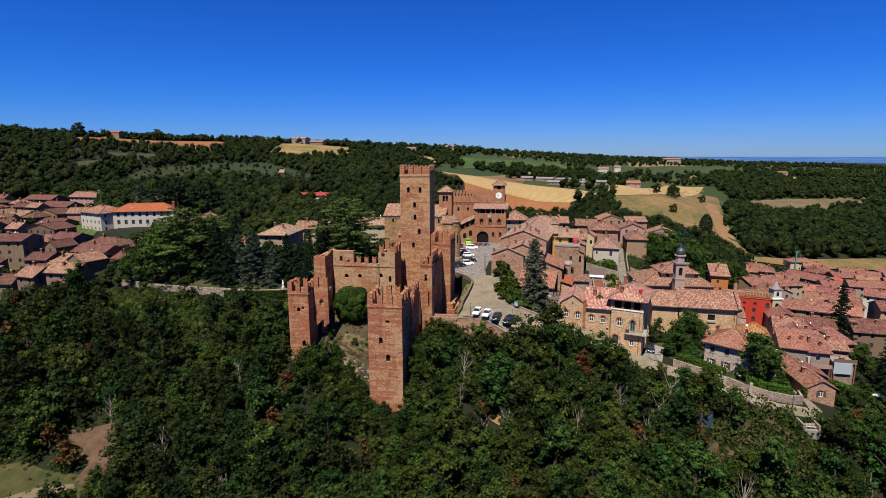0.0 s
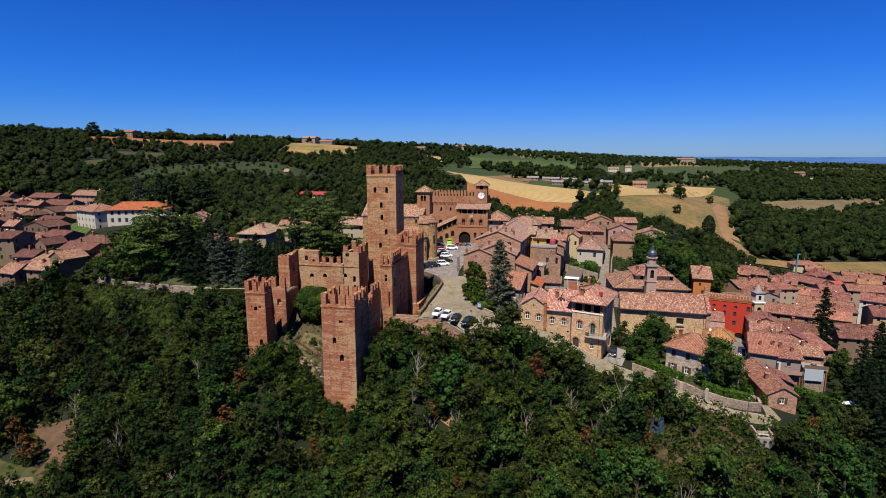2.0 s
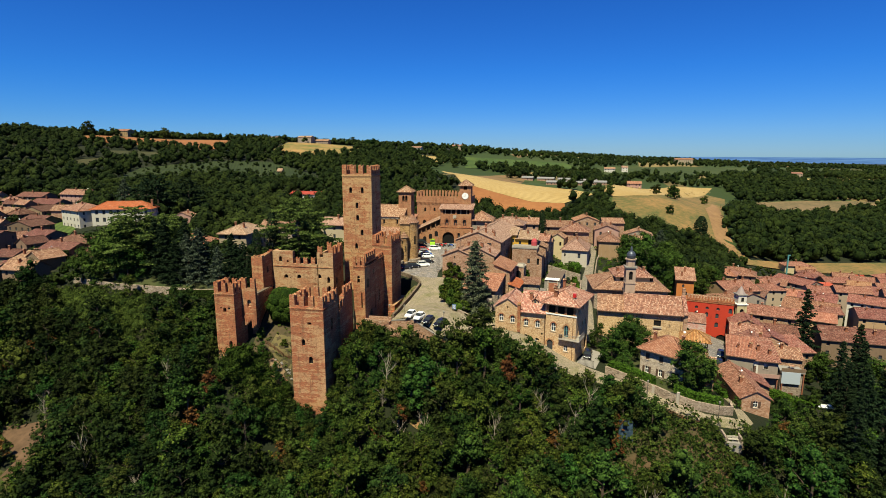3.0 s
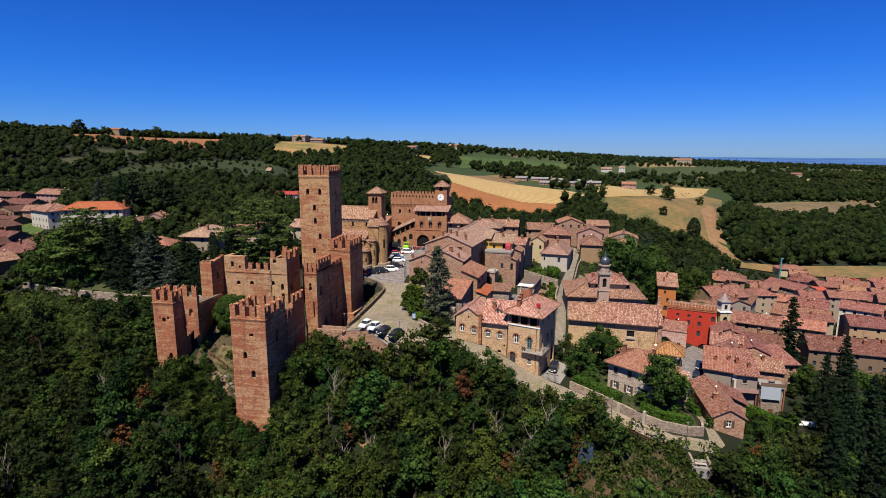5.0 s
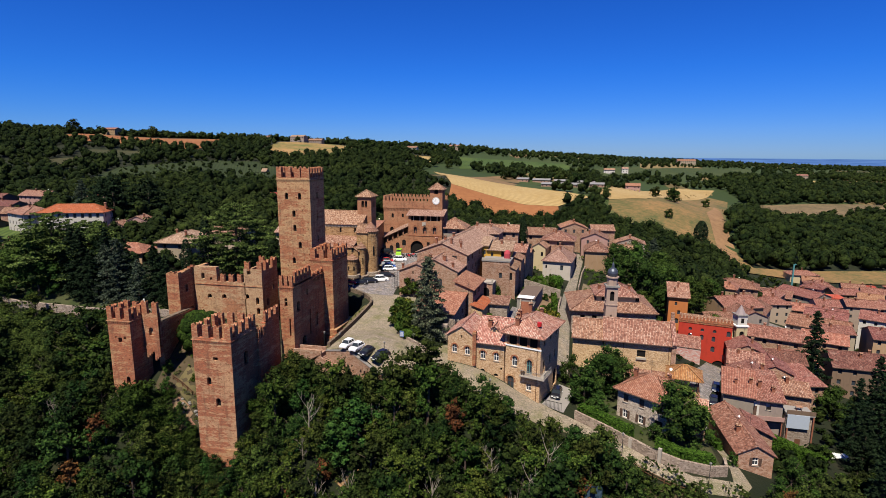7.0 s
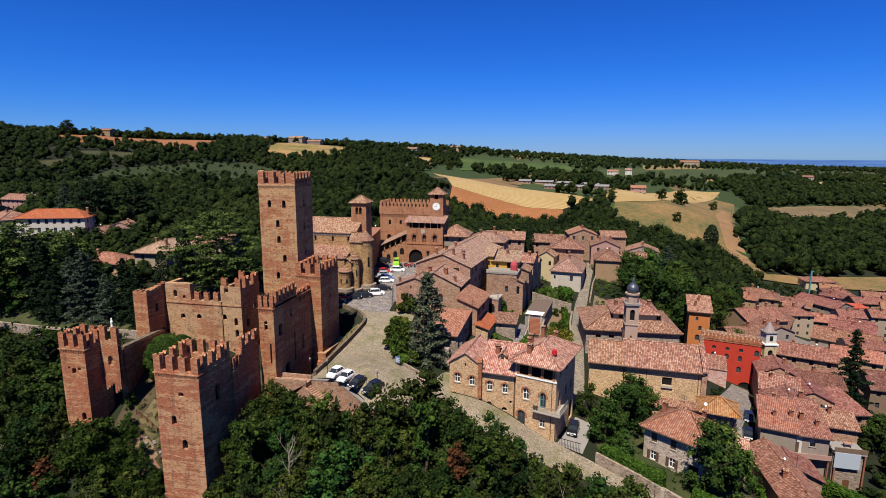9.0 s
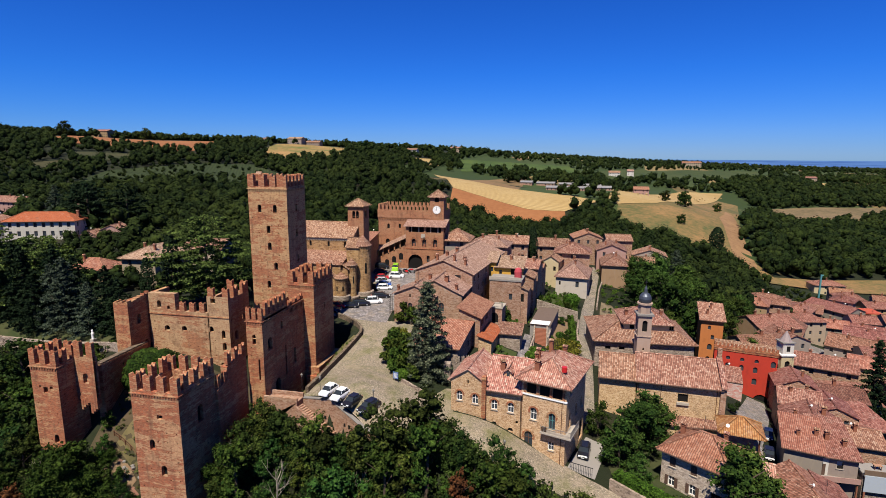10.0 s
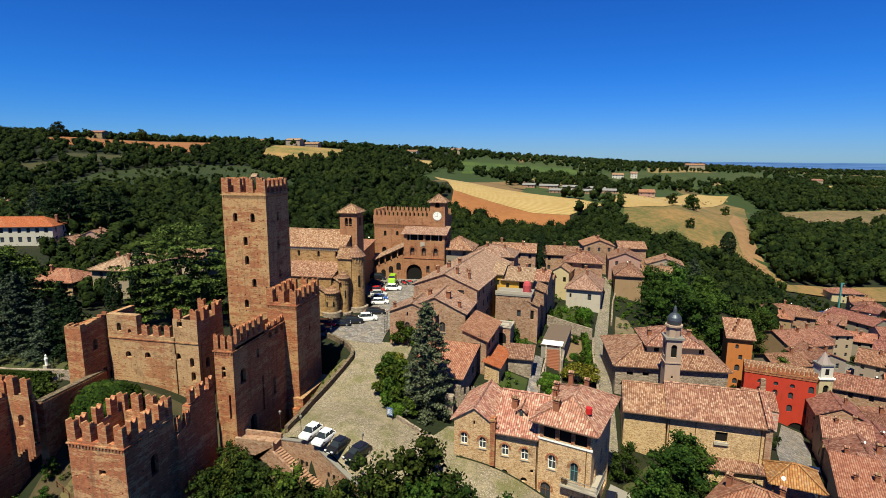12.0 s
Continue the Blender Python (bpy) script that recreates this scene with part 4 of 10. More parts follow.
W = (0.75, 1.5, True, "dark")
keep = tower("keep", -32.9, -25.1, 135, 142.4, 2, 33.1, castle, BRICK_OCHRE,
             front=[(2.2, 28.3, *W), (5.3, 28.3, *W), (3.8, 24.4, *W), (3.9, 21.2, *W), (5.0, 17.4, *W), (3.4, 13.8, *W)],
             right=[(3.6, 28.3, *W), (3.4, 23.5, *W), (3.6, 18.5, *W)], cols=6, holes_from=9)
parapet(keep, -32.9, -25.1, 135, 142.4, 33.1, 4, 4, BRICK, 2.3, 0.6)

# the tower at the keep's foot, towards the square
mid = tower("corner_tower", -24.4, -19.3, 132.5, 141.2, -8, 15.8, castle, BRICK_RED, front=[], right=[(4.5, 10.0, 0.6, 1.2, True, "dark")], cols=3)
parapet(mid, -24.4, -19.3, 132.5, 141.2, 15.8, 3, 4, BRICK_RED, 2.2, 0.6)
bm = bmesh.new()
extrude(bm, [(-20.8, 131.5, -4), (-18.0, 131.3, -4), (-17.6, 142.5, -4), (-20.8, 142.5, -4)], (0, 0, 2.4))
extrude(bm, [(-20.8, 132.1, -1.6), (-18.5, 132.0, -1.6), (-18.3, 142.2, -1.6), (-20.8, 142.2, -1.6)], (0, 0, 1.6))
part("buttress", bm, BRICK_RED, castle)

# gate wing: a narrow front and a long battlemented side
gate = tower("gate_tower", -24.3, -21.5, 118.2, 132.45, -8, 13.2, castle, BRICK_RED,
             front=[(1.3, 9.0, 0.6, 1.7, True, "dark"), (2.0, 3.0, 0.3, 3.6, False, "dark")],
             right=[(2.2, 7.5, 1.3, 2.2, True, "dark"), (4.2, -1.0, 1.6, 2.8, True, "dark"), (6.2, 9.8, 0.7, 1.4, True, "dark"), (7.2, 1.0, 0.5, 5.5, False, "dark"), (10.5, 2.0, 0.8, 3.0, True, "dark")], cols=2)
merlons(gate, (-24.3, 118.45), (-21.5, 118.45), 13.2, 3, BRICK_RED, 1.9, 0.45, 0.66)
merlons(gate, (-21.75, 119.4), (-21.75, 126.2), 13.6, 5, BRICK_RED, 2.3, 0.5, 0.55)
merlons(gate, (-21.75, 127.6), (-21.75, 132.2), 11.6, 3, BRICK_RED, 2.4, 0.5, 0.5)
part("parapet", boxed(-22.1, -21.5, 118.9, 126.4, 12.6, 13.6), BRICK_RED, gate)
bm = boxed(-24.3, -23.75, 118.8, 127.0, 12.3, 13.4)
part("parapet", bm, BRICK_RED, gate)

# residential wing round the court: the great wall with its turret
o = Vector((-48.2, 125.6, 0))
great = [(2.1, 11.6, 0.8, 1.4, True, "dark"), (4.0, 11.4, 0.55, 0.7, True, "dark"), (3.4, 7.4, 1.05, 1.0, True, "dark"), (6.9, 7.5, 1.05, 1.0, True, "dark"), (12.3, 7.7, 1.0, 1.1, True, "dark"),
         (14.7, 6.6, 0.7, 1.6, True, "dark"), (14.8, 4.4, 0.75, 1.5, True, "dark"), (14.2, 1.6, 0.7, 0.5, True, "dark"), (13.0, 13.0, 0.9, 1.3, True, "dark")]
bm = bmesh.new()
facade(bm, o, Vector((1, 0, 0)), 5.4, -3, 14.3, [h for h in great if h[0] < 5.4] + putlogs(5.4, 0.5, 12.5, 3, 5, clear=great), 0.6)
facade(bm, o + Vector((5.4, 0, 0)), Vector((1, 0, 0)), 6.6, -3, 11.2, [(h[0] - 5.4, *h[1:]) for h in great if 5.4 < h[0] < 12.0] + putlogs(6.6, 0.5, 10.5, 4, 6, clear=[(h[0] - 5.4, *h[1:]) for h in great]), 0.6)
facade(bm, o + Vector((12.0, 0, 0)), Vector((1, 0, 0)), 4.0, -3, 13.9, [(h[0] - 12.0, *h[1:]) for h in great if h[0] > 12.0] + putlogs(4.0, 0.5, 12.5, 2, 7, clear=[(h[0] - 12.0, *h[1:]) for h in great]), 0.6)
facade(bm, o + Vector((16.0, 0, 0)), Vector((0, 1, 0)), 6.5, -3, 13.9, [(2.0, 6.0, 1.0, 1.8, True), (4.5, 9.0, 0.8, 1.3, True)], 0.5)
for x0, x1, z in ((0, 5.4, 14.3), (5.4, 12.0, 11.2), (12.0, 16.0, 13.9)):
    a = [(o.x + x0, o.y, z), (o.x + x1, o.y, z), (o.x + x1, o.y + 1.1, z), (o.x + x0, o.y + 1.1, z)]
    bm.faces.new([bm.verts.new(p) for p in a])
    bm.faces.new([bm.verts.new(p) for p in ((o.x + x1, o.y + 1.1, -3), (o.x + x0, o.y + 1.1, -3), (o.x + x0, o.y + 1.1, z), (o.x + x1, o.y + 1.1, z))])
for xx, zz in ((5.4, 11.2), (12.0, 11.2)):
    bm.faces.new([bm.verts.new(p) for p in ((o.x + xx, o.y, zz), (o.x + xx, o.y + 1.1, zz), (o.x + xx, o.y + 1.1, 14.3 if xx < 6 else 13.9), (o.x + xx, o.y, 14.3 if xx < 6 else 13.9))])
court = part("court_wall", bm, BRICK_PALE, castle)
part("string_course", boxed(o.x, o.x + 16.05, o.y - 0.12, o.y - 0.003, 10.45, 10.65), BRICK_RED, court)
merlons(court, (o.x + 6.2, o.y + 0.3), (o.x + 11.2, o.y + 0.3), 11.2, 3, BRICK, 1.8, 0.6, 0.5)
# black sheet behind the court windows, painted as unlit rooms
part("backing", boxed(o.x, o.x + 16.0, o.y + 0.62, o.y + 0.7, -3, 10.9), DARK, court)
bm = bmesh.new()
box(bm, -36.2, -32.25, 131.4, 132.1, 2, 13.9)
box(bm, -36.4, -35.8, 126.7, 131.4, 9, 13.9)
part("turret_wall", bm, BRICK, court)
merlons(court, (-36.2, 125.95), (-32.2, 125.95), 13.9, 2, BRICK_RED, 2.0, 0.6, 0.4)
merlons(court, (-32.5, 127.4), (-32.5, 131.6), 13.9, 2, BRICK_RED, 2.0, 0.6, 0.5)
merlons(court, (-36.2, 131.75), (-32.2, 131.75), 13.9, 2, BRICK_RED, 2.0, 0.6, 0.4)

# the side wing on the left of the court, its broken end towards the valley
bm = bmesh.new()
facade(bm, Vector((-51.4, 121.0, 0)), Vector((1, 0, 0)), 2.9, -4, 13.4, [(1.3, 6.2, 0.18, 0.18, False), (2.1, 8.9, 0.18, 0.18, False), (0.8, 2.4, 0.18, 0.18, False)], 0.4)
facade(bm, Vector((-48.5, 121.0, 0)), Vector((0, 1, 0)), 4.56, -4, 13.4, [(2.3, 9.2, 0.9, 1.7, True), (3.6, 4.2, 0.9, 1.6, True)], 0.5)
box(bm, -51.4, -50.5, 121.8, 134.0, -4, 13.2)
box(bm, -51.39, -49.2, 121.6, 122.0, -4, 13.39)
box(bm, -49.3, -49.05, 122.0, 125.55, -4, 13.39)
box(bm, -50.5, -48.7, 124.9, 125.55, -4, 10.0)
part("wing_wall", bm, BRICK_RED, castle)
for i in range(9):
    a = -51.4 + i * 0.325
    part("brick_stub", boxed(a, a + 0.3, 121.0, 121.9, 13.4, 13.52 + 0.16 * ((i * 7) % 3)), BRICK_RED, castle)
for i in range(15):
    a = 121.95 + i * 0.3
    part("brick_stub", boxed(-49.3, -48.5, a, a + 0.28, 13.4, 13.55 + 0.07 * i * (0.6 + 0.4 * ((i * 5) % 3) / 2)), BRICK_RED, castle)
# curtain wall from the wing down to the left tower
bm = bmesh.new()
extrude(bm, [(-48.2, 124.6, -8), (-48.2, 124.6, 5.2), (-44.6, 110.6, 6.8), (-44.6, 110.6, -8)], (-1.0, -0.25, 0))
part("curtain_wall", bm, BRICK, castle)
bm = bmesh.new()
extrude(bm, [(-48.3, 124.5, 5.2), (-48.3, 124.5, 5.45), (-44.7, 110.6, 7.05), (-44.7, 110.6, 6.8)], (-1.0, -0.25, 0))
part("wall_capping", bm, STONE_DARK, castle)

# left tower, open at its back
left = tower("slender_tower", -50.6, -46.0, 104.4, 109.0, -15, 9.0, castle, BRICK_RED,
             front=[(1.4, 5.4, 0.4, 0.6, True, "dark"), (2.3, 4.6, 0.75, 0.95, False, "dark"), (3.3, 5.2, 0.5, 0.7, True, "dark"), (3.2, -3.2, 0.8, 1.4, True, "dark")],
             right=[(2.5, 6.6, 0.9, 1.8, True, "dark")], cols=3)
parapet(left, -50.6, -46.0, 104.4, 109.0, 9.0, 3, 2, BRICK_RED, 2.2, 0.6)
o = Vector((-45.95, 107.3, 0))
bm = bmesh.new()
facade(bm, o, Vector((1, 0, 0)), 3.3, 2.6, 9.4, [(1.7, 5.2, 0.9, 1.6, True, "dark"), (0.7, 3.6, 0.16, 0.16, False, "dark"), (2.7, 7.6, 0.16, 0.16, False, "dark")], 0.5)
box(bm, -45.9, -42.7, 107.81, 108.1, 3.0, 9.35)
for i in range(8):
    box(bm, -45.95 + i * 0.41, -45.57 + i * 0.41, 107.3, 108.1, 2.6 - 0.5 * ((i * 3) % 4) - 0.12 * i, 2.597)
part("broken_wall", bm, BRICK, castle)
merlons(castle, (-45.9, 107.6), (-42.7, 107.6), 9.4, 2, BRICK_RED, 2.3, 0.55, 0.5)

# front tower
front = tower("front_tower", -32.3, -25.0, 102.6, 110.4, -22, 7.5, castle, BRICK,
              front=[(4.2, 3.6, 0.85, 1.0, False, "dark"), (2.6, 5.0, 0.5, 0.65, True, "dark"), (3.5, 5.0, 0.5, 0.65, True, "dark"), (5.6, 4.6, 0.45, 0.6, True, "dark"),
                     (2.7, -1.0, 0.8, 1.5, True, "dark"), (4.2, -4.8, 0.9, 1.6, True, "dark")],
              right=[(4.2, 1.5, 1.2, 2.6, True, "dark")], cols=5, holes_from=-11)
parapet(front, -32.3, -25.0, 102.6, 110.4, 7.5, 4, 3, BRICK, 2.3, 0.65)
part("base", boxed(-32.38, -24.92, 102.52, 110.48, -22, -12.6), BRICK_RED, front)
# curtain between the front tower and the gate wing, stepping up to it
bm = bmesh.new()
extrude(bm, [(-24.6, 110.4, -14), (-24.6, 110.4, 4.6), (-24.6, 113.0, 5.4), (-24.6, 113.0, 7.2), (-24.6, 118.2, 8.0), (-24.6, 118.2, -14)], (-1.1, 0, 0))
wall = part("curtain_wall", bm, BRICK, castle)
merlons(wall, (-24.85, 110.6), (-24.85, 112.8), 5.0, 2, BRICK, 1.9, 0.5, 0.4)
merlons(wall, (-24.85, 113.2), (-24.85, 118.0), 7.5, 3, BRICK, 1.9, 0.5, 0.5)

# court: a ramped path with a wooden fence, rubble and grass
sheet("court_ground", [(-44, 106.5), (-33, 104.5), (-26, 111), (-26, 124), (-47, 124.5)], 0.15, COURT_EARTH, 1.5, "trodden bare earth and dry grass in the castle court")
sheet("court_grass", [(-31, 117), (-27, 116), (-26.3, 121), (-30, 123.5), (-33, 121)], 0.22, GREENFIELD, 1.2, "small green lawn in the castle court", "lawn")

sheet("bare_bank", [(-41.2, 103.4), (-36.6, 102.9), (-35.6, 105.6), (-37.6, 106.4), (-40.4, 105.9)], 0.3, EARTH, 0.8, "bare bank of reddish earth and brick rubble", "earth")


def fence(label, pts, h=1.0, gap=1.2, mat=None, rails=2):
    root = thing("fence", label, "fence")
    mat = mat or WOOD
    for (xa, ya), (xb, yb) in zip(pts, pts[1:]):
        n = max(1, int(math.hypot(xb - xa, yb - ya) / gap))
        posts = [(xa + (xb - xa) * k / n, ya + (yb - ya) * k / n) for k in range(n + 1)]
        zs = heights(posts)
        for (x, y), z in zip(posts, zs):
            part("post", boxed(x - 0.06, x + 0.06, y - 0.06, y + 0.06, z - 0.3, z + h), mat, root)
        for (p, zp), (q, zq) in zip(zip(posts, zs), list(zip(posts, zs))[1:]):
            bm = bmesh.new()
            for r in range(rails):
                k = h * (0.92 - 0.45 * r)
                extrude(bm, [(*p, zp + k - 0.05), (*p, zp + k + 0.05), (*q, zq + k + 0.05), (*q, zq + k - 0.05)], (0.05, 0.05, 0))
            part("rail", bm, mat, root)
    return root


fence("brown wooden railing along the path in the castle court", [(-41.5, 108.5), (-37, 107.6), (-33.2, 108.2)], 1.0, 1.0)
fence("dark railing above the castle lawn", [(-33, 124.6), (-29, 124.6), (-26.5, 124.4)], 1.1, 0.7, IRON)
rub = thing("rubble_heap", "heap of pale stones and broken brick", "rubble")
rng = random.Random(4)
for k in range(26):
    x, y = -38.5 + rng.random() * 5.5, 105.0 + rng.random() * 1.6
    s = rng.uniform(0.15, 0.4)
    bm = bmesh.new()
    bmesh.ops.create_icosphere(bm, subdivisions=1, radius=s)
    for v in bm.verts:
        v.co = Vector((v.co.x * rng.uniform(0.7, 1.2), v.co.y * rng.uniform(0.7, 1.2), v.co.z * 0.7))
    part("stone", bm, GREY, rub, at=Matrix.Translation((x, y, H(x, y) + 0.2)))

sheet("court_grass", [(-40.6, 107.4), (-36.8, 106.4), (-33.4, 106.6), (-33.2, 110.6), (-36, 112.0), (-40.4, 111.4)], 0.14, field_mat("dry_court_grass", (0.05, 0.045, 0.016), (0.13, 0.1, 0.045)), 0.8, "dry trodden grass in the castle court", "lawn")
sheet("brick_earth", [(-39.6, 103.4), (-35.4, 102.6), (-34.4, 105.6), (-36.8, 106.3), (-39.4, 106.6)], 0.14, field_mat("brick_rubble_soil", (0.13, 0.06, 0.04), (0.24, 0.13, 0.09)), 0.8, "pinkish bank of brick rubble and earth", "ground")
# retaining walls of the square, the bridge to the gate and the stair
bm = bmesh.new()
edge = [(-19.6, 121.0), (-15.6, 121.4), (-15.3, 124.5), (-15.6, 130.2), (-15.0, 136), (-14.6, 141), (-14.5, 144.4), (-15.3, 146.8), (-17.2, 149.0), (-20.2, 151.0), (-23.0, 152.2)]
for (xa, ya), (xb, yb) in zip(edge[1:], edge[2:]):
    za, zb = H(xa, ya) + 0.12, H(xb, yb) + 0.12
    d = Vector((yb - ya, xa - xb, 0)).normalized() * -0.55
    extrude(bm, [(xa, ya, za - 7), (xb, yb, zb - 7), (xb, yb, zb + 0.9), (xa, ya, za + 0.9)], d)
bmesh.ops.recalc_face_normals(bm, faces=bm.faces[:])
tagged(part("retaining_wall", bm, STONE_DARK, None), "curved low dark brown stone parapet along the castle ditch", "wall")
sheet("ditch_ledge", [(-17.2, 121.4), (-15.9, 121.4), (-15.7, 124.5), (-16.0, 130.2), (-15.5, 136), (-15.1, 141), (-15.0, 143.8), (-16.2, 144), (-16.6, 141.6), (-17.0, 137), (-16.9, 130), (-17.1, 124)], 0.15, field_mat("ledge_grass", (0.05, 0.055, 0.016), (0.13, 0.1, 0.045)), 0.6, "narrow grassy ledge inside the parapet", "ground")
bridge = thing("gate_bridge", "small brick bridge with an arch to the castle gate", "bridge")
bm = bmesh.new()
arch = [(-21.5, -4), (-20.2, -4)] + [(-18.8 + 1.4 * math.cos(a), -2.9 + 1.4 * math.sin(a)) for a in [math.pi * (1 - k / 8) for k in range(9)]] + [(-17.4, -4), (-15.8, -4), (-15.8, 0.1), (-21.5, 0.1)]
extrude(bm, [(a, 117.6, b) for a, b in arch], (0, 2.6, 0))
bmesh.ops.triangulate(bm, faces=[f for f in bm.faces if len(f.verts) > 4])
part("arch", bm, STONE_PINK, bridge)
part("parapet", boxed(-21.5, -15.8, 117.57, 117.95, 0.097, 0.75), STONE_PINK, bridge)
part("parapet", boxed(-21.5, -15.8, 119.8, 120.17, 0.097, 0.75), STONE_PINK, bridge)
wallp = thing("parking_wall", "old stone retaining wall under the parking place", "wall")
pk = [(-16.4, 120.6), (-9.9, 118.1), (-3.15, 115.1), (1.5, 114.8)]
bm, cope = bmesh.new(), bmesh.new()
for (xa, ya), (xb, yb) in zip(pk, pk[1:]):
    za, zb = H(xa, ya) + 0.12, H(xb, yb) + 0.12
    d = Vector((yb - ya, xa - xb, 0)).normalized() * 0.6
    extrude(bm, [(xa, ya, za - 7), (xb, yb, zb - 7), (xb, yb, zb + 0.1), (xa, ya, za + 0.1)], d)
    extrude(cope, [(xa, ya, za + 0.104), (xb, yb, zb + 0.104), (xb, yb, zb + 0.24), (xa, ya, za + 0.24)], d * 1.12)
bmesh.ops.recalc_face_normals(bm, faces=bm.faces[:])
bmesh.ops.recalc_face_normals(cope, faces=cope.faces[:])
part("wall", bm, STONE_PINK, wallp)
part("coping", cope, GREY, wallp, "worn grey coping stones")
# black blocks set on the wall, painted as shaded holes
for x in (-12.0, -11.1, -10.3, -7.2, -6.3):
    y = float(np.interp(x, [-16.4, -9.9, -3.15], [120.6, 118.1, 115.1])) - 0.64
    part("opening", boxed(x - 0.22, x + 0.22, y - 0.06, y + 0.2, -2.3, -1.75), DARK, wallp)
stair = thing("stone_stair", "worn brick stair going down beside the parking wall", "stair")
for k in range(20):
    part("step", boxed(-0.2, 0.203, -0.85, 0.85, -2.2, 0), STONE_PINK, stair, at=Matrix.Translation((-15.7 + k * 0.4, 118.25 - k * 0.13, -0.7 - k * 0.18)) @ pose(0, 0, 0, 0, 0, -18))
bm = bmesh.new()
extrude(bm, [(-15.6, 117.2, -4.0), (-7.9, 114.7, -7.0), (-7.9, 114.7, -3.7), (-15.6, 117.2, -0.2)], (-0.1, -0.32, 0))
bmesh.ops.recalc_face_normals(bm, faces=bm.faces[:])
part("stair_parapet", bm, STONE_PINK, stair)


# ---- buildings round the square ----
X1, Y1 = Vector((1, 0, 0)), Vector((0, 1, 0))


def top_row(parent, p, q, z, n, mat, h=1.5, t=0.35, fill=0.6):
    merlons(parent, p, q, z, n, mat, h, t, fill)


# town hall with its loggia, clock turret and covered stair
hall = thing("town_hall", "medieval pink brick town hall with swallow-tailed battlements, loggia and clock turret", "palace")
bm = bmesh.new()
main_holes = [(3.2, 16.8, 0.8, 1.5, True, "dark"), (6.8, 17.0, 0.75, 1.3, True, "dark"), (9.4, 17.0, 0.75, 1.3, True, "dark"), (2.9, 11.6, 1.3, 2.0, True, "dark"), (8.0, 13.0, 0.9, 1.5, False, "wood")]
facade(bm, Vector((-29.4, 201, 0)), X1, 20.5, 3, 20.4, main_holes, 0.3)
facade(bm, Vector((-8.9, 201, 0)), Y1, 10, 3, 20.4)
facade(bm, Vector((-8.9, 211, 0)), -X1, 20.5, 3, 20.4)
facade(bm, Vector((-29.4, 211, 0)), -Y1, 10, 3, 20.4)
part("wall", bm, BRICK_PINK, hall)
for h in main_holes:
    window(hall, Vector((-29.4, 201, 0)), X1, h, h[5], 0.28)
bm = boxed(-29.6, -8.7, 200.8, 200.997, 20.2, 22.6)
box(bm, -29.6, -29.403, 200.997, 211.2, 20.2, 22.6)
box(bm, -8.897, -8.7, 200.997, 211.2, 20.2, 22.6)
box(bm, -29.4, -8.9, 201.0, 201.5, 20.4, 22.6)
for i in range(40):
    x = -29.3 + i * 0.52
    box(bm, x, x + 0.2, 200.6, 200.797, 19.8, 20.2)
part("battlement_wall", bm, BRICK_PINK, hall)
top_row(hall, (-29.5, 201.15), (-13.0, 201.15), 22.6, 14, BRICK_PINK, 1.7)
top_row(hall, (-29.4, 202.2), (-29.4, 210.8), 22.6, 7, BRICK_PINK, 1.7)
top_row(hall, (-29.5, 211.0), (-9.0, 211.0), 22.6, 16, BRICK_PINK, 1.7)
bm = roof_mesh("hip", 19.0, 8.6, 20.6, 1.2, 0.0)
part("roof", bm, TILES, hall, at=Matrix.Translation((-28.7, 201.9, 0)))
clock = tower("clock_turret", -13.0, -8.75, 200.5, 204.6, 16, 27.2, hall, BRICK_PINK, front=[(2.1, 25.2, 1.3, 1.6, True, "dark")], right=[(2.0, 25.2, 1.3, 1.6, True, "dark")], cols=2, band=False)
part("roof", roof_mesh("pyr", 4.25, 4.1, 27.2, 1.6, 0.6), TILES, clock, at=Matrix.Translation((-13.0, 200.5, 0)))
bm = bmesh.new()
tube(bm, [(0, 1.15), (0.14, 1.15)], 28)
dial = part("clock_dial", bm, WHITE, clock, "round white clock dial with dark pointers", at=pose(-10.9, 200.48, 22.9, 90))
bm = bmesh.new()
for k in range(12):
    a = math.pi * k / 6
    box(bm, 0.95 * math.cos(a) - 0.05, 0.95 * math.cos(a) + 0.05, 0.95 * math.sin(a) - 0.05, 0.95 * math.sin(a) + 0.05, 0.145, 0.16)
box(bm, -0.05, 0.05, -0.15, 0.85, 0.145, 0.165)
box(bm, -0.6, 0.1, -0.05, 0.05, 0.17, 0.18)
part("clock_marks", bm, IRON, dial)
bm = bmesh.new()
tube(bm, [(0, 1.3), (0.1, 1.3)], 28)
part("dial_ring", bm, PALE, clock, at=pose(-10.9, 200.49, 22.9, 90))

log_front = [(2.9, 5.0, 4.4, 4.9, True, "dark"), (6.8, 7.6, 0.9, 2.0, False, "wood"), (9.4, 7.6, 0.9, 2.0, False, "wood"),
             (2.4, 12.3, 1.2, 2.3, True, "wood"), (5.6, 12.3, 1.2, 2.3, True, "wood"), (8.9, 12.3, 1.2, 2.3, True, "wood"), (3.2, 16.6, 4.6, 1.6, False, "open"), (8.4, 16.6, 4.6, 1.6, False, "open")]
bm = bmesh.new()
facade(bm, Vector((-19.3, 196, 0)), X1, 11.4, 3, 18.6, log_front, 0.6)
facade(bm, Vector((-7.9, 196, 0)), Y1, 5, 3, 18.6, [(2.5, 16.6, 3.2, 1.6, False)], 0.6)
facade(bm, Vector((-19.3, 201, 0)), -Y1, 5, 3, 18.6, [(2.5, 16.6, 3.2, 1.6, False)], 0.6)
wing = part("loggia_wall", bm, BRICK_PINK, hall)
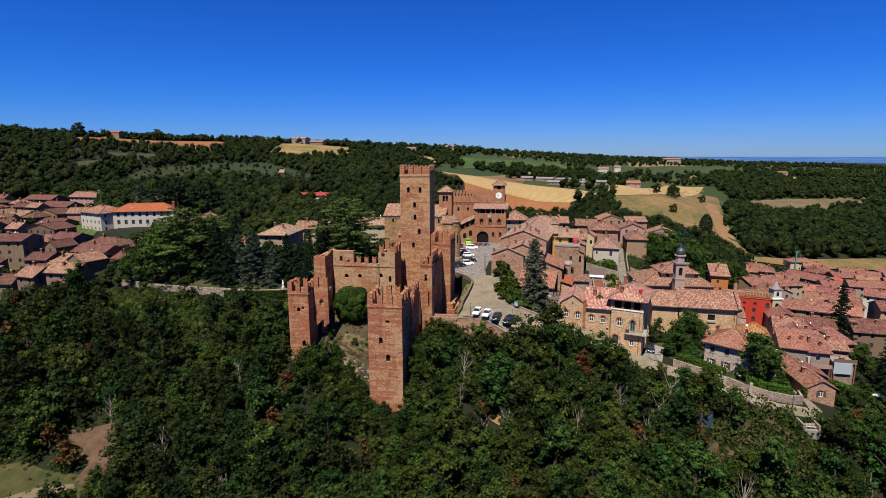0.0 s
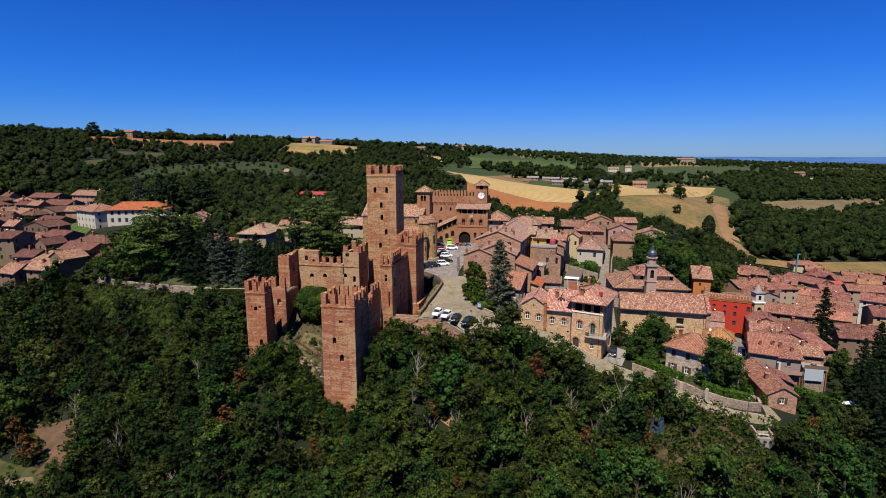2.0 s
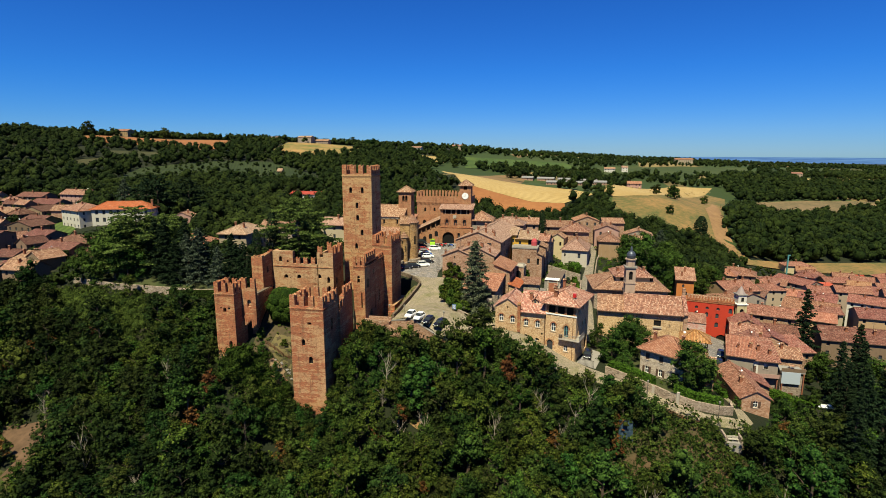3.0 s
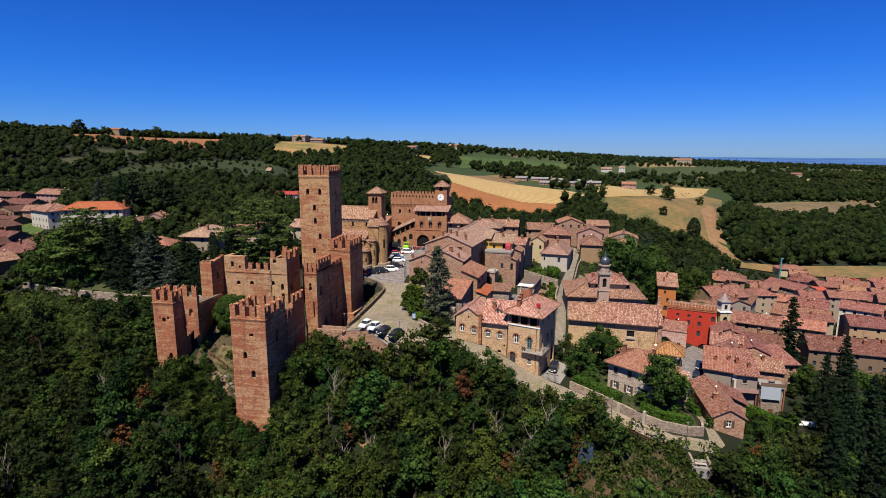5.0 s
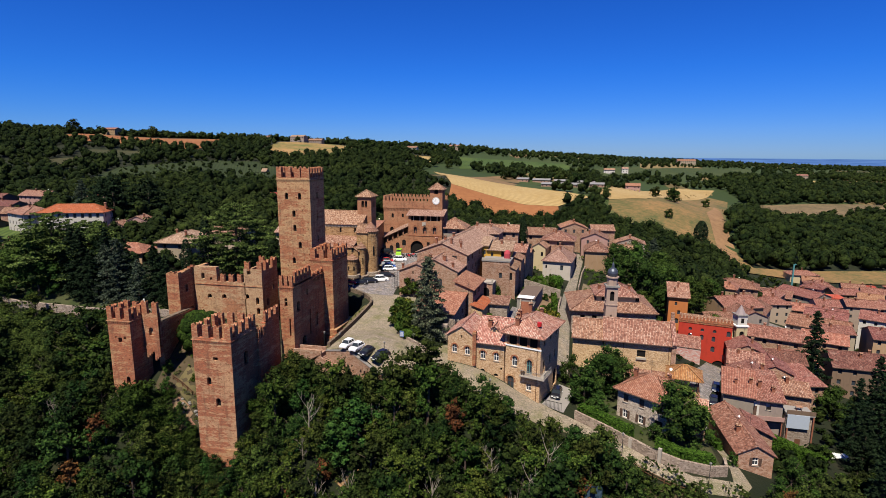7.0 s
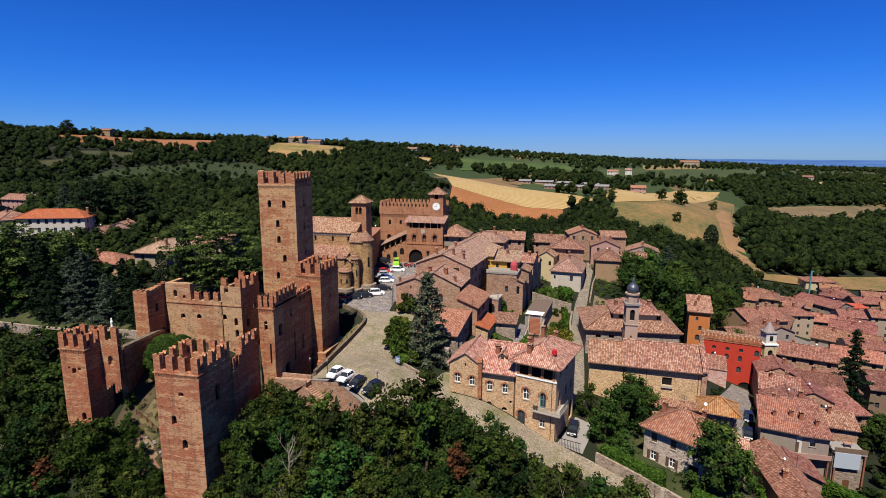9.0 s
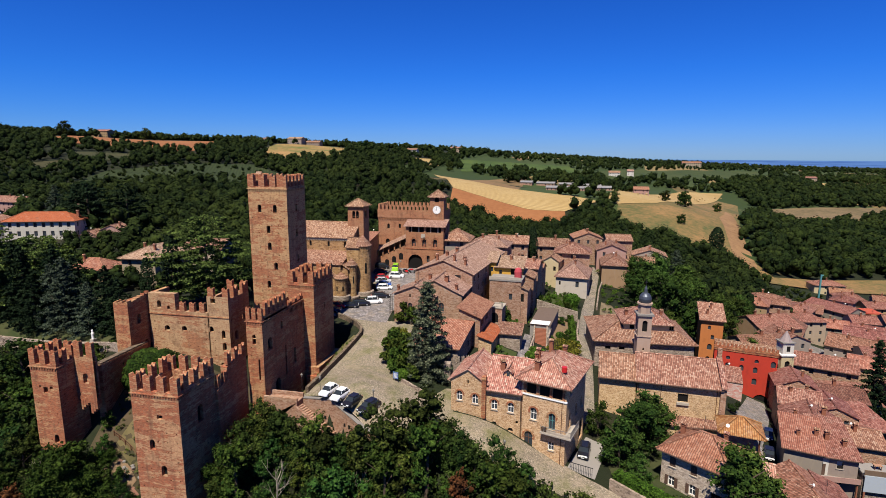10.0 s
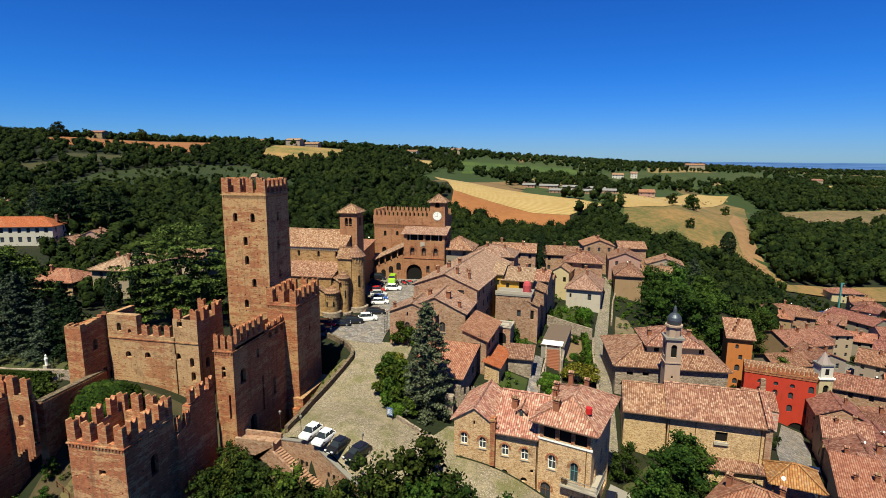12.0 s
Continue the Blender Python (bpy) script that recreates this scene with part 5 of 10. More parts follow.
for h in log_front:
    window(wing, Vector((-19.3, 196, 0)), X1, h, h[5], 0.55, False)
bm = boxed(-18.9, -8.3, 196.7, 200.9, 16.3, 16.5)
part("loggia_floor", bm, CONCRETE, wing)
for x in (-17.6, -15.4, -11.8, -9.6):
    bm = bmesh.new()
    tube(bm, [(0, 0.16), (1.6, 0.14)], 8)
    part("column", bm, PALE, wing, at=Matrix.Translation((x, 196.3, 16.6)))
part("roof", roof_mesh("sf", 11.4, 5.0, 18.6, 1.3, 0.7), TILES_TAN, wing, at=Matrix.Translation((-19.3, 196, 0)))
bm = boxed(-19.5, -7.7, 195.85, 195.997, 11.6, 11.8)
part("string_course", bm, BRICK_RED, wing)
for u in (2.4, 5.6, 8.9):
    bm = bmesh.new()
    for k in range(9):
        a = math.pi * k / 8
        x, z = -19.3 + u + 0.85 * math.cos(a), 13.95 + 1.15 * math.sin(a)
        box(bm, x - 0.14, x + 0.14, 195.9, 195.997, z - 0.12, z + 0.12)
    part("window_arch", bm, BRICK_RED, wing)
    part("red_blind", boxed(-19.3 + u - 0.3, -19.3 + u + 0.3, 196.3, 196.4, 12.4, 13.2), BRICKRED, wing)
part("stone_crest", boxed(-14.6, -13.4, 195.9, 195.996, 14.9, 16.2), PALE, wing)

# covered stair that climbs along the hall
st = thing("covered_stair", "covered outer stair with arches and a tiled lean-to roof", "stair")
bm = bmesh.new()
extrude(bm, [(-29.0, 196.6, 3), (-19.35, 196.6, 3), (-19.35, 196.6, 12.6), (-28.6, 196.6, 8.2), (-29.0, 196.6, 8.2)], (0, 0.4, 0))
part("stair_wall", bm, BRICK_PINK, st)
# black sheets on the stair wall, shade under the arches as colour
for k in range(4):
    x, z = -27.6 + k * 2.2, 5.2 + k * 0.95
    bm = bmesh.new()
    bm.faces.new([bm.verts.new((x + a, 196.58, z + b)) for a, b in outline(0, 0, 1.3, 1.7 + 0.1 * k, True)])
    part("arch_opening", bm, DARK, st)
for k in range(6):
    x, z = -28.5 + k * 1.8, 8.3 + k * 0.86
    part("pillar", boxed(x - 0.16, x + 0.16, 196.6, 196.95, z - 0.5, z + 2.0), BRICK_PINK, st)
bm = bmesh.new()
uv = bm.loops.layers.uv.new("UVMap")
slab(bm, uv, [(-29.6, 196.0, 9.9), (-19.35, 196.0, 14.8), (-19.35, 200.95, 15.8), (-29.6, 200.95, 10.9)], 0.15, Vector((0.9, 0, 0.43)))
part("roof", bm, TILES_TAN, st)
part("back_wall", boxed(-29.3, -19.35, 200.6, 200.95, 3, 10.5), BRICK_PINK, st)

# collegiate church: nave, aisle, bell tower and apses
church = thing("romanesque_church", "romanesque ochre sandstone church with round apses and square bell tower", "church")
bm = bmesh.new()
nave_holes = [(9.0, 15.6, 0.6, 1.4, True, "dark"), (14.0, 15.6, 0.6, 1.4, True, "dark"), (18.5, 15.6, 0.6, 1.4, True, "dark"), (3.0, 15.6, 0.6, 1.4, True, "dark")]
facade(bm, Vector((-47.5, 172.2, 0)), X1, 20.5, 3, 18.2, nave_holes, 0.3)
facade(bm, Vector((-27.0, 172.2, 0)), Y1, 11, 3, 18.2)
facade(bm, Vector((-27.0, 183.2, 0)), -X1, 20.5, 3, 18.2)
facade(bm, Vector((-47.5, 183.2, 0)), -Y1, 11, 3, 18.2)
bm.faces.new([bm.verts.new(p) for p in ((-27, 172.2, 18.2), (-27, 183.2, 18.2), (-27, 177.7, 21.4))])
part("nave_wall", bm, STONE_CHURCH, church)
for h in nave_holes:
    window(church, Vector((-47.5, 172.2, 0)), X1, h, "dark", 0.28)
part("roof", roof_mesh("gx", 20.5, 11, 18.2, 3.2, 0.4), TILES, church, at=Matrix.Translation((-47.5, 172.2, 0)))
bm = bmesh.new()
for i in range(46):
    x = -47.4 + i * 0.44
    box(bm, x, x + 0.2, 172.02, 172.197, 17.2, 17.5)
box(bm, -47.5, -27, 172.0, 172.197, 17.5, 17.7)
part("corbel_band", bm, PALE, church)
camp = tower("bell_tower", -29.6, -25.3, 176.2, 180.6, 10, 26.2, church, BRICK_PINK,
             front=[(1.65, 22.6, 0.8, 2.0, True, "dark"), (2.65, 22.6, 0.8, 2.0, True, "dark")], right=[(1.7, 22.6, 0.8, 2.0, True, "dark"), (2.7, 22.6, 0.8, 2.0, True, "dark")], cols=2, band=False)
part("roof", roof_mesh("pyr", 4.3, 4.4, 26.2, 1.5, 0.55), TILES, camp, at=Matrix.Translation((-29.6, 176.2, 0)))


def apse(x, y, r, z0, z1, rise, parent, windows=True, plinth=1.6):
    n = 20
    bm = bmesh.new()
    tube(bm, [(z0, r), (z1, r)], n)
    ob = part("apse", bm, STONE_CHURCH, parent, at=Matrix.Translation((x, y, 0)))
    bm = bmesh.new()
    uv = bm.loops.layers.uv.new("UVMap")
    R = r + 0.35
    for k in range(n):
        a, b = 2 * math.pi * k / n, 2 * math.pi * (k + 1) / n
        slab(bm, uv, [(R * math.cos(a), R * math.sin(a), z1), (R * math.cos(b), R * math.sin(b), z1), (0, 0, z1 + rise)], 0.14, Vector((-math.sin((a + b) / 2), math.cos((a + b) / 2), 0)))
    part("roof", bm, TILES, ob)
    for k in range(n):
        a = 2 * math.pi * k / n
        part("pilaster", boxed(-0.12, 0.12, -r - 0.12, -r + 0.05, z1 - 1.3, z1 - 0.15), STONE_CHURCH, ob, at=pose(0, 0, 0, 0, 0, math.degrees(a)))
    # apse windows are black sheets, the unlit inside as colour
    if windows:
        for a in (-1.9, -0.9):
            bm = bmesh.new()
            bm.faces.new([bm.verts.new(p) for p in ((p[0], -r - 0.05, p[1]) for p in outline(0, z0 + (z1 - z0) * 0.48, r * 0.26, (z1 - z0) * 0.2, True))])
            part("window", bm, DARK, ob, at=pose(0, 0, 0, 0, 0, math.degrees(a + math.pi / 2)))
    if plinth:
        bm = bmesh.new()
        tube(bm, [(z0 - 1, r + 0.75), (z0 + plinth, r + 0.7), (z0 + plinth + 0.1, r + 0.4)], 24)
        part("plinth", bm, STONE_GREY, ob)
    return ob


apse(-23.6, 170.7, 1.95, 3.2, 16.6, 2.6, church)
part("choir", boxed(-27.2, -24.0, 168.6, 173.2, 3, 16.4), STONE_CHURCH, church)
part("choir_roof", roof_mesh("gx", 3.2, 4.8, 16.4, 2.0, 0.2), TILES, church, at=Matrix.Translation((-27.2, 168.5, 0)))
apse(-27.2, 164.6, 1.5, 3.4, 9.4, 1.4, church, True, 1.5)
apse(-25.4, 167.2, 1.2, 3.4, 12.2, 1.6, church, True, 0.8)
for lab, x, y, w, d, z, rs, k in (("aisle", -41, 165.2, 13.5, 6.9, 12.6, 2.0, "sf"), ("chapel", -33.0, 163.4, 4.8, 5.4, 9.6, 1.4, "gy"), ("chapel", -29.4, 165.6, 3.6, 5.0, 11.6, 1.2, "gy"), ("sacristy", -38, 158.5, 6.0, 6.4, 8.2, 1.6, "gx")):
    part(lab, boxed(x, x + w, y, y + d, 2.5, z), STONE_CHURCH, church)
    part("roof", roof_mesh(k, w, d, z, rs, 0.35), TILES, church, at=Matrix.Translation((x, y, 0)))
    FOOT.append((pose(x, y, 0).inverted(), w, d))
house("plain building with a red tiled roof beside the bell tower", -33.0, 188, 0, 4.5, 10, 3, 14.5, "sf", 1.5, BRICK_PINK, TILES_ORANGE, auto=[0], seed=3)
house("small stone house with hipped tile roof next to the town hall", -8.8, 197.6, 0, 8.0, 8, 3, 14.8, "hip", 2.6, GREY_PLASTER, TILES, 0.8, auto=[0, 1], chimneys=[(0.5, 0.9)], seed=1)

# houses between the square and the lane
house("long house with a wide tan tiled roof and many chimneys", -8.1, 163.6, -8, 14.0, 31, 2, 12.6, "gy", 2.7, STONE_PINK, TILES_TAN, 0.5,
      {0: [(6.2, -1.8, 0.9, 1.2, False, "closed"), (10.5, -1.9, 1.4, 1.3, False, "wood")]}, [(0.3, 0.35), (0.62, 0.1), (0.72, 0.22), (0.8, 0.12), (0.25, 0.18), (0.45, 0.4)], auto=[1, 3], seed=2)
house("brick house front with arched window under a low gable", -7.3, 153.7, -4, 12.1, 10, 1, 10.0, "gy", 2.7, STONE_PINK, TILES_TAN, 0.45,
      {0: [(7.6, -4.2, 1.2, 2.0, True, "wood"), (7.6, -7.8, 0.9, 1.6, False, "closed")]}, [(0.66, 0.3, 1.0, 0.8), (0.88, 0.12), (0.3, 0.5), (0.12, 0.2)], auto=[1], seed=4)
house("low stone house wing with arched window facing the square", -10.1, 152.8, -3, 9.2, 7, 1, 9.6, "gy", 1.9, STONE_PINK, TILES_TAN, 0.45,
      {0: [(3.6, -0.9, 0.35, 0.8, True, "dark"), (3.6, -3.8, 0.95, 1.7, True, "wood")]}, [(0.06, 0.2)], auto=[3], seed=5)
house("narrow annexe with a red tiled lean-to roof and an arched window", 5.3, 146.4, -6, 4.4, 11.5, 0, 7.4, "sr", 1.6, STONE_PINK, TILES_ORANGE, 0.45,
      {0: [(2.3, -1.9, 1.9, 1.1, True, "wood")]}, auto=[1], seed=6)
house("low building with a broad pinkish tiled roof behind the spruce", -2.0, 137.8, -8, 8.9, 9.0, -1, 4.2, "sf", 2.2, STONE_GREY, TILES_ORANGE, 0.5, auto=[1], seed=7)
house("shed with a bright orange tiled roof", 9.6, 144.6, -7, 2.6, 9.0, -1, 3.3, "sr", 0.7, STONE, TILES_FRESH, 0.4, seed=8, name="shed", category="shed", group="sheds")
house("shed with a dull red tiled roof by the garden", 12.9, 150.0, -2, 4.6, 5.4, -1, 3.1, "sf", 0.6, STONE_GREY, TILES, 0.4, seed=9, name="shed", category="shed", group="sheds")
ter = house("tall stone building carrying a roof terrace", 8.7, 170.8, -4, 7.7, 6.0, -1, 9.2, "flat", 0, STONE_PINK, None, 0, {0: [(5.2, -4.6, 0.8, 1.5, False, "wood"), (3.4, -6.8, 0.6, 0.9, False, "dark")]}, auto=[1], seed=10)
part("parapet", boxed(-0.1, 7.8, -0.1, 0.12, 9.55, 10.2), PALE, ter)
house("yellow plastered house with a tiled roof above the terrace", 9.6, 176.8, -4, 6.6, 5.5, 0, 11.5, "sf", 1.7, YELLOW, TILES_TAN, 0.5, {0: [(1.2, -2.0, 0.7, 1.1, False, "closed"), (4.9, -2.1, 2.2, 1.9, False, "dark")]}, [(0.5, 0.7)], seed=11)
aw = thing("awning", "closed dark red sun awning on the terrace", "awning", pose(15.4, 173.4, 9.5))
bm = bmesh.new()
tube(bm, [(0, 0.9), (1.6, 0.95), (2.3, 0.7), (2.6, 0.1)], 12)
part("cover", bm, plain("dark_red_cloth", (0.35, 0.05, 0.06), 0.8), aw)
house("lower stone house stepping down beside the terrace", 15.4, 170.6, -5, 2.6, 6.5, -3, 7.4, "sr", 1.0, STONE_PINK, TILES, 0.35, {0: [(1.2, -3.2, 1.0, 2.0, False, "dark")]}, auto=[1], seed=12)
house("narrow upper house with a tan lean-to roof", 7.4, 176.9, -4, 2.2, 6.0, 0, 12.6, "sf", 1.6, YELLOW, TILES_TAN, 0.35, {0: [(1.2, -2.6, 0.6, 1.2, False, "closed")]}, seed=71)
house("small stone house with a red lean-to roof above the gardens", 16.3, 178.6, -5, 2.8, 6.5, -3, 8.6, "sr", 1.0, STONE_PINK, TILES, 0.35, auto=[1], seed=72)
house("tiled cross wing at the end of the long house", -1.0, 195.2, -4, 12.0, 9.0, 2, 13.6, "hip", 2.2, STONE_PINK, TILES_TAN, 0.4, None, [(0.35, 0.4), (0.75, 0.35)], auto=[0, 1], seed=73)
tb = thing("stone_terrace", "small stone terrace with balustrade and an arched niche", "terrace", pose(9.6, 158.6, 0, 0, 0, -6))
part("base", boxed(0, 3.4, 0, 4.0, -2, 5.8), STONE_PINK, tb)
part("floor", boxed(-0.15, 3.55, -0.15, 4.15, 5.8, 6.0), PALE, tb)
for u in (-0.1, 3.1):
    part("pier", boxed(u, u + 0.4, -0.1, 0.3, 6.0, 7.1), PALE, tb)
part("rail", boxed(0.3, 3.1, -0.05, 0.12, 6.85, 7.1), PALE, tb)
# the niche is a flat black sheet, its shade painted
bm = bmesh.new()
bm.faces.new([bm.verts.new((a, -0.02, b)) for a, b in outline(1.7, 2.6, 1.7, 2.2, True)])
part("niche", bm, DARK, tb)
house("house with rooflights behind the terrace", 11.4, 188, -8, 8.6, 8, 1, 9.4, "gx", 1.6, STONE_PINK, TILES, 0.5, chimneys=[(0.3, 0.5), (0.8, 0.4)], auto=[0, 1], seed=13)
for lab, x, y, yaw, w, d, z0, ze, rs, wl, tl, ch in (
        ("row house with a long tiled roof at the village edge", 3.0, 214, 0, 13, 8, 0, 11.6, 1.8, STONE_PINK, TILES, [(0.2, 0.5), (0.7, 0.4)]),
        ("row house with a reddish tiled roof at the village edge", 18.2, 226, 0, 10.8, 8, -2, 9.2, 1.9, STONE_PINK, TILES, [(0.6, 0.4)])):
    house(lab, x, y, yaw, w, d, z0, ze, "gx", rs, wl, tl, 0.5, chimneys=ch, auto=[0, 1], seed=int(x))
house("small cream house with a stair under its gable", 21.0, 211.2, -12, 4.8, 8, -3, 7.0, "gy", 1.5, PALE_YELLOW, TILES, 0.5, {0: [(3.6, -3.2, 0.8, 1.4, False, "dark")]}, auto=[1], seed=14)
house("house with a broad hipped tile roof and red shutters", 24.6, 217, -4, 10.8, 10, -4, 8.9, "hip", 2.4, STONE_PINK, TILES, 0.7, auto=[0, 1], chimneys=[(0.4, 0.4), (0.3, 0.7)], seed=15)
house("white plastered house with a hipped tile roof beside the lane", 25.0, 205.0, -8, 9.2, 15, -6, 3.7, "hip", 3.2, plaster("limewash", (0.36, 0.32, 0.265), vary=0.05), TILES_TAN, 0.5,
      {0: [(1.2, -2.9, 0.55, 1.2, True, "dark"), (6.3, -3.3, 0.95, 1.7, False, "closed")]}, [(0.55, 0.35), (0.45, 0.75)], auto=[1], seed=16)
house("tall plastered house with hipped tile roof along the lane", 39.6, 219.5, -3, 7.6, 13, -8, 4.9, "hip", 2.2, BROWN_PLASTER, TILES, 0.5, auto=[3], chimneys=[(0.6, 0.5)], seed=17)
house("house with a tiled gable roof along the lane", 38.8, 231, -3, 9.5, 12, -6, 7.6, "gy", 2.0, PINK, TILES, 0.5, auto=[3, 0], chimneys=[(0.3, 0.3), (0.7, 0.7)], seed=18)
house("house with a patched orange and red tiled roof", 31.5, 241, 6, 10, 10, -3, 10.0, "gy", 1.9, STONE_PINK, TILES_ORANGE, 0.5, auto=[0, 1], chimneys=[(0.5, 0.3)], seed=19)
house("house with a low tiled roof at the end of the lane", 43.5, 246, 4, 9, 9, -3, 8.8, "gx", 1.6, STONE_PINK, TILES, 0.5, auto=[0, 1], seed=20)
house("pale grey house with a wide gable facing the fields", 52.0, 240, -6, 11, 9, -7, 4.8, "gy", 2.0, GREY_PLASTER, TILES, 0.5, {0: [(2.0, -2.0, 0.8, 1.3, False, "wood"), (6.5, -2.0, 0.9, 1.4, False, "wood"), (9.0, -2.0, 0.9, 1.4, False, "wood")]}, [(0.5, 0.2)], seed=21)
house("house with pinkish roof and terrace beside the park trees", 48.0, 229, -6, 9.5, 9, -8, 3.6, "gx", 1.8, PINK, TILES, 0.5, auto=[0, 1], chimneys=[(0.7, 0.6)], seed=22)
house("low house among the gardens with a stone gable", 14.5, 196, -8, 6.5, 7, -2, 7.0, "gx", 1.5, STONE_PINK, TILES, 0.45, auto=[0, 1], chimneys=[(0.5, 0.5)], seed=23)

# garden terraces between the houses and the lane
gar = house("flat-roofed garage with a pale sheet on its edge", 19.0, 163.6, -8, 4.6, 14, -3.5, 0.95, "flat", 0, CONCRETE, None, 0, seed=24, name="garage", category="garage", group="sheds")
for c in gar.children:
    if c.name.startswith("roof_slab"):
        c.data.materials[0] = plain("brown_felt", (0.12, 0.085, 0.065), 0.9, 0, 0.4, 1.5)
part("white_sheet", boxed(0.1, 4.3, -0.3, 2.6, 1.254, 1.33), WHITE, gar)
for lab, pts, h, t in (("stone garden wall beside the steps", [(22.9, 157), (23.4, 163), (24.6, 178)], 2.6, 0.4), ("low wall between ramp and steps", [(18.9, 146.5), (19.6, 156), (20.1, 163.4)], 1.0, 0.35), ("stone wall along the lane", [(28.8, 137), (29.6, 157), (29.7, 170), (30.6, 181)], 1.2, 0.45),
                       ("stone wall under the white house garden", [(20.0, 182.4), (25.5, 182.6), (30.6, 182.9)], 2.7, 0.5), ("lane wall across from the garden", [(36.4, 197), (38.2, 212), (39.6, 219)], 1.0, 0.4)):
    bm = bmesh.new()
    for (xa, ya), (xb, yb) in zip(pts, pts[1:]):
        za, zb = H(xa, ya), H(xb, yb)
        d = Vector((yb - ya, xa - xb, 0)).normalized() * t
        extrude(bm, [(xa, ya, za - 2), (xb, yb, zb - 2), (xb, yb, zb + h), (xa, ya, za + h)], d)
    bmesh.ops.recalc_face_normals(bm, faces=bm.faces[:])
    tagged(part("garden_wall", bm, STONE_GREY, None), lab, "wall", "garden walls")
sheet("garden_lawn", [(10, 136.5), (16, 137), (17, 149), (13, 149.5), (10.5, 143)], 0.1, GREENFIELD, 2.0, "small green kitchen garden", "garden")
sheet("upper_garden", [(9.4, 152.5), (17, 155.6), (17.2, 170.4), (9.2, 169.8)], 0.1, GREENFIELD, 2.0, "overgrown green garden under the terrace", "garden")
sheet("garden_bed", [(23.7, 164.5), (27.8, 165.5), (28.0, 181), (25.3, 180.5)], 0.12, EARTH, 2.0, "bare brown garden bed", "garden")
sheet("white_house_garden", [(18, 183.4), (25, 183.4), (30.5, 183.8), (32.0, 203), (24, 205), (18.5, 200)], 0.1, GREENFIELD, 2.0, "dry terraced garden in front of the white house", "garden")

sheet("lane_verge", [(36.6, 187), (41, 185.5), (43.6, 194), (41.5, 203), (38.4, 203.5), (37.4, 196)], 0.12, field_mat("dry_verge", (0.07, 0.055, 0.028), (0.15, 0.115, 0.07)), 1.5, "dry earth verge beside the lane", "ground")
sheet("garden_ramp", [(16.6, 138), (18.6, 138.5), (19.3, 156), (19.6, 163), (17.9, 163.2)], 0.16, FLAGS, 1.5, "narrow grey paved ramp between garden walls", "path")
gs = thing("garden_steps", "long flight of brown brick garden steps", "stair")
for k in range(18):
    z = -2.6 + 0.175 * k
    part("step", boxed(20.2, 22.7, 156.6 + 0.36 * k, 157.0 + 0.36 * k, z - 1.2, z), BRICKRED, gs)
for x in (19.9, 22.72):
    bm = bmesh.new()
    extrude(bm, [(x, 138.5, -5), (x, 163.1, -4), (x, 163.1, 1.1), (x, 156.5, -1.2), (x, 138.5, -2.4)], (0.28, 0, 0))
    bmesh.ops.recalc_face_normals(bm, faces=bm.faces[:])
    tagged(part("garden_wall", bm, STONE_GREY, None), "low stone wall beside the garden steps", "wall", "garden walls")

# the stone house with the loggia
YAW = -8.0
lh = house("three-storey ochre stone house with a loggia under a pink hipped roof", 19.3, 121.7, -18, 7.0, 10.6, -10, 6.5, "hip", 2.0, STONE, TILES_PINK, 0.95,
           {0: [(1.55, 3.65, 1.55, 1.75, False, "open"), (3.6, 3.65, 1.55, 1.75, False, "open"), (5.6, 3.65, 1.55, 1.75, False, "open"), (2.0, -7.0, 1.0, 1.9, True, "white"), (4.9, -7.9, 1.0, 2.6, True, "teal"), (1.3, -11.5, 1.35, 2.4, True, "wood"), (4.9, -11.2, 0.9, 1.3, False, "white")],
            1: [(2.0, 3.9, 0.9, 1.5, False, "wood"), (5.5, 3.9, 0.9, 1.5, False, "wood"), (9.0, 3.9, 0.9, 1.5, False, "wood"), (5.5, -7.2, 0.9, 1.8, True, "wood"), (8.5, -7.2, 0.9, 1.8, True, "wood"), (9.0, -13.0, 2.2, 3.4, True, "dark"), (2.0, -7.9, 1.0, 2.4, True, "wood")]},
           [(0.06, 0.5), (0.02, 0.66, 1.3, 0.6), (0.28, 0.12, 1.0, 0.75), (0.22, 0.86, 1.6, 0.6), (0.5, 0.97, 1.2, 0.6)], seed=30)
part("string_course", boxed(-0.12, 7.12, -0.14, -0.003, 3.35, 3.6), WHITE, lh)
for u in (0.55, 2.57, 4.6, 6.55):
    part("brick_pier", boxed(u - 0.2, u + 0.2, -0.08, -0.003, 3.61, 5.4), BRICK_RED, lh)
for u, v, r in ((2.0, 0.9, 0.72), (4.9, 0.7, 0.72), (1.3, -3.3, 0.9)):
    bm = bmesh.new()
    for k in range(11):
        a = math.pi * (-0.1 + 1.2 * k / 10)
        box(bm, u + r * math.cos(a) - 0.14, u + r * math.cos(a) + 0.14, -0.07, -0.003, v + r * math.sin(a) - 0.13, v + r * math.sin(a) + 0.13)
    part("brick_arch", bm, BRICK_RED, lh)
balc = part("balcony", boxed(3.4, 8.1, -1.0, -0.01, -1.85, -1.6), PALE, lh)
part("balcony_slab", boxed(7.01, 8.1, 0.0, 3.6, -1.85, -1.6), PALE, lh)
bm = bmesh.new()
for k in range(36):
    x = 3.45 + k * 0.13
    box(bm, x, x + 0.025, -0.98, -0.955, -1.6, -0.65)
for k in range(34):
    y = -0.95 + k * 0.135
    box(bm, 8.03, 8.055, y, y + 0.025, -1.6, -0.65)
box(bm, 3.4, 8.08, -1.0, -0.94, -0.65, -0.59)
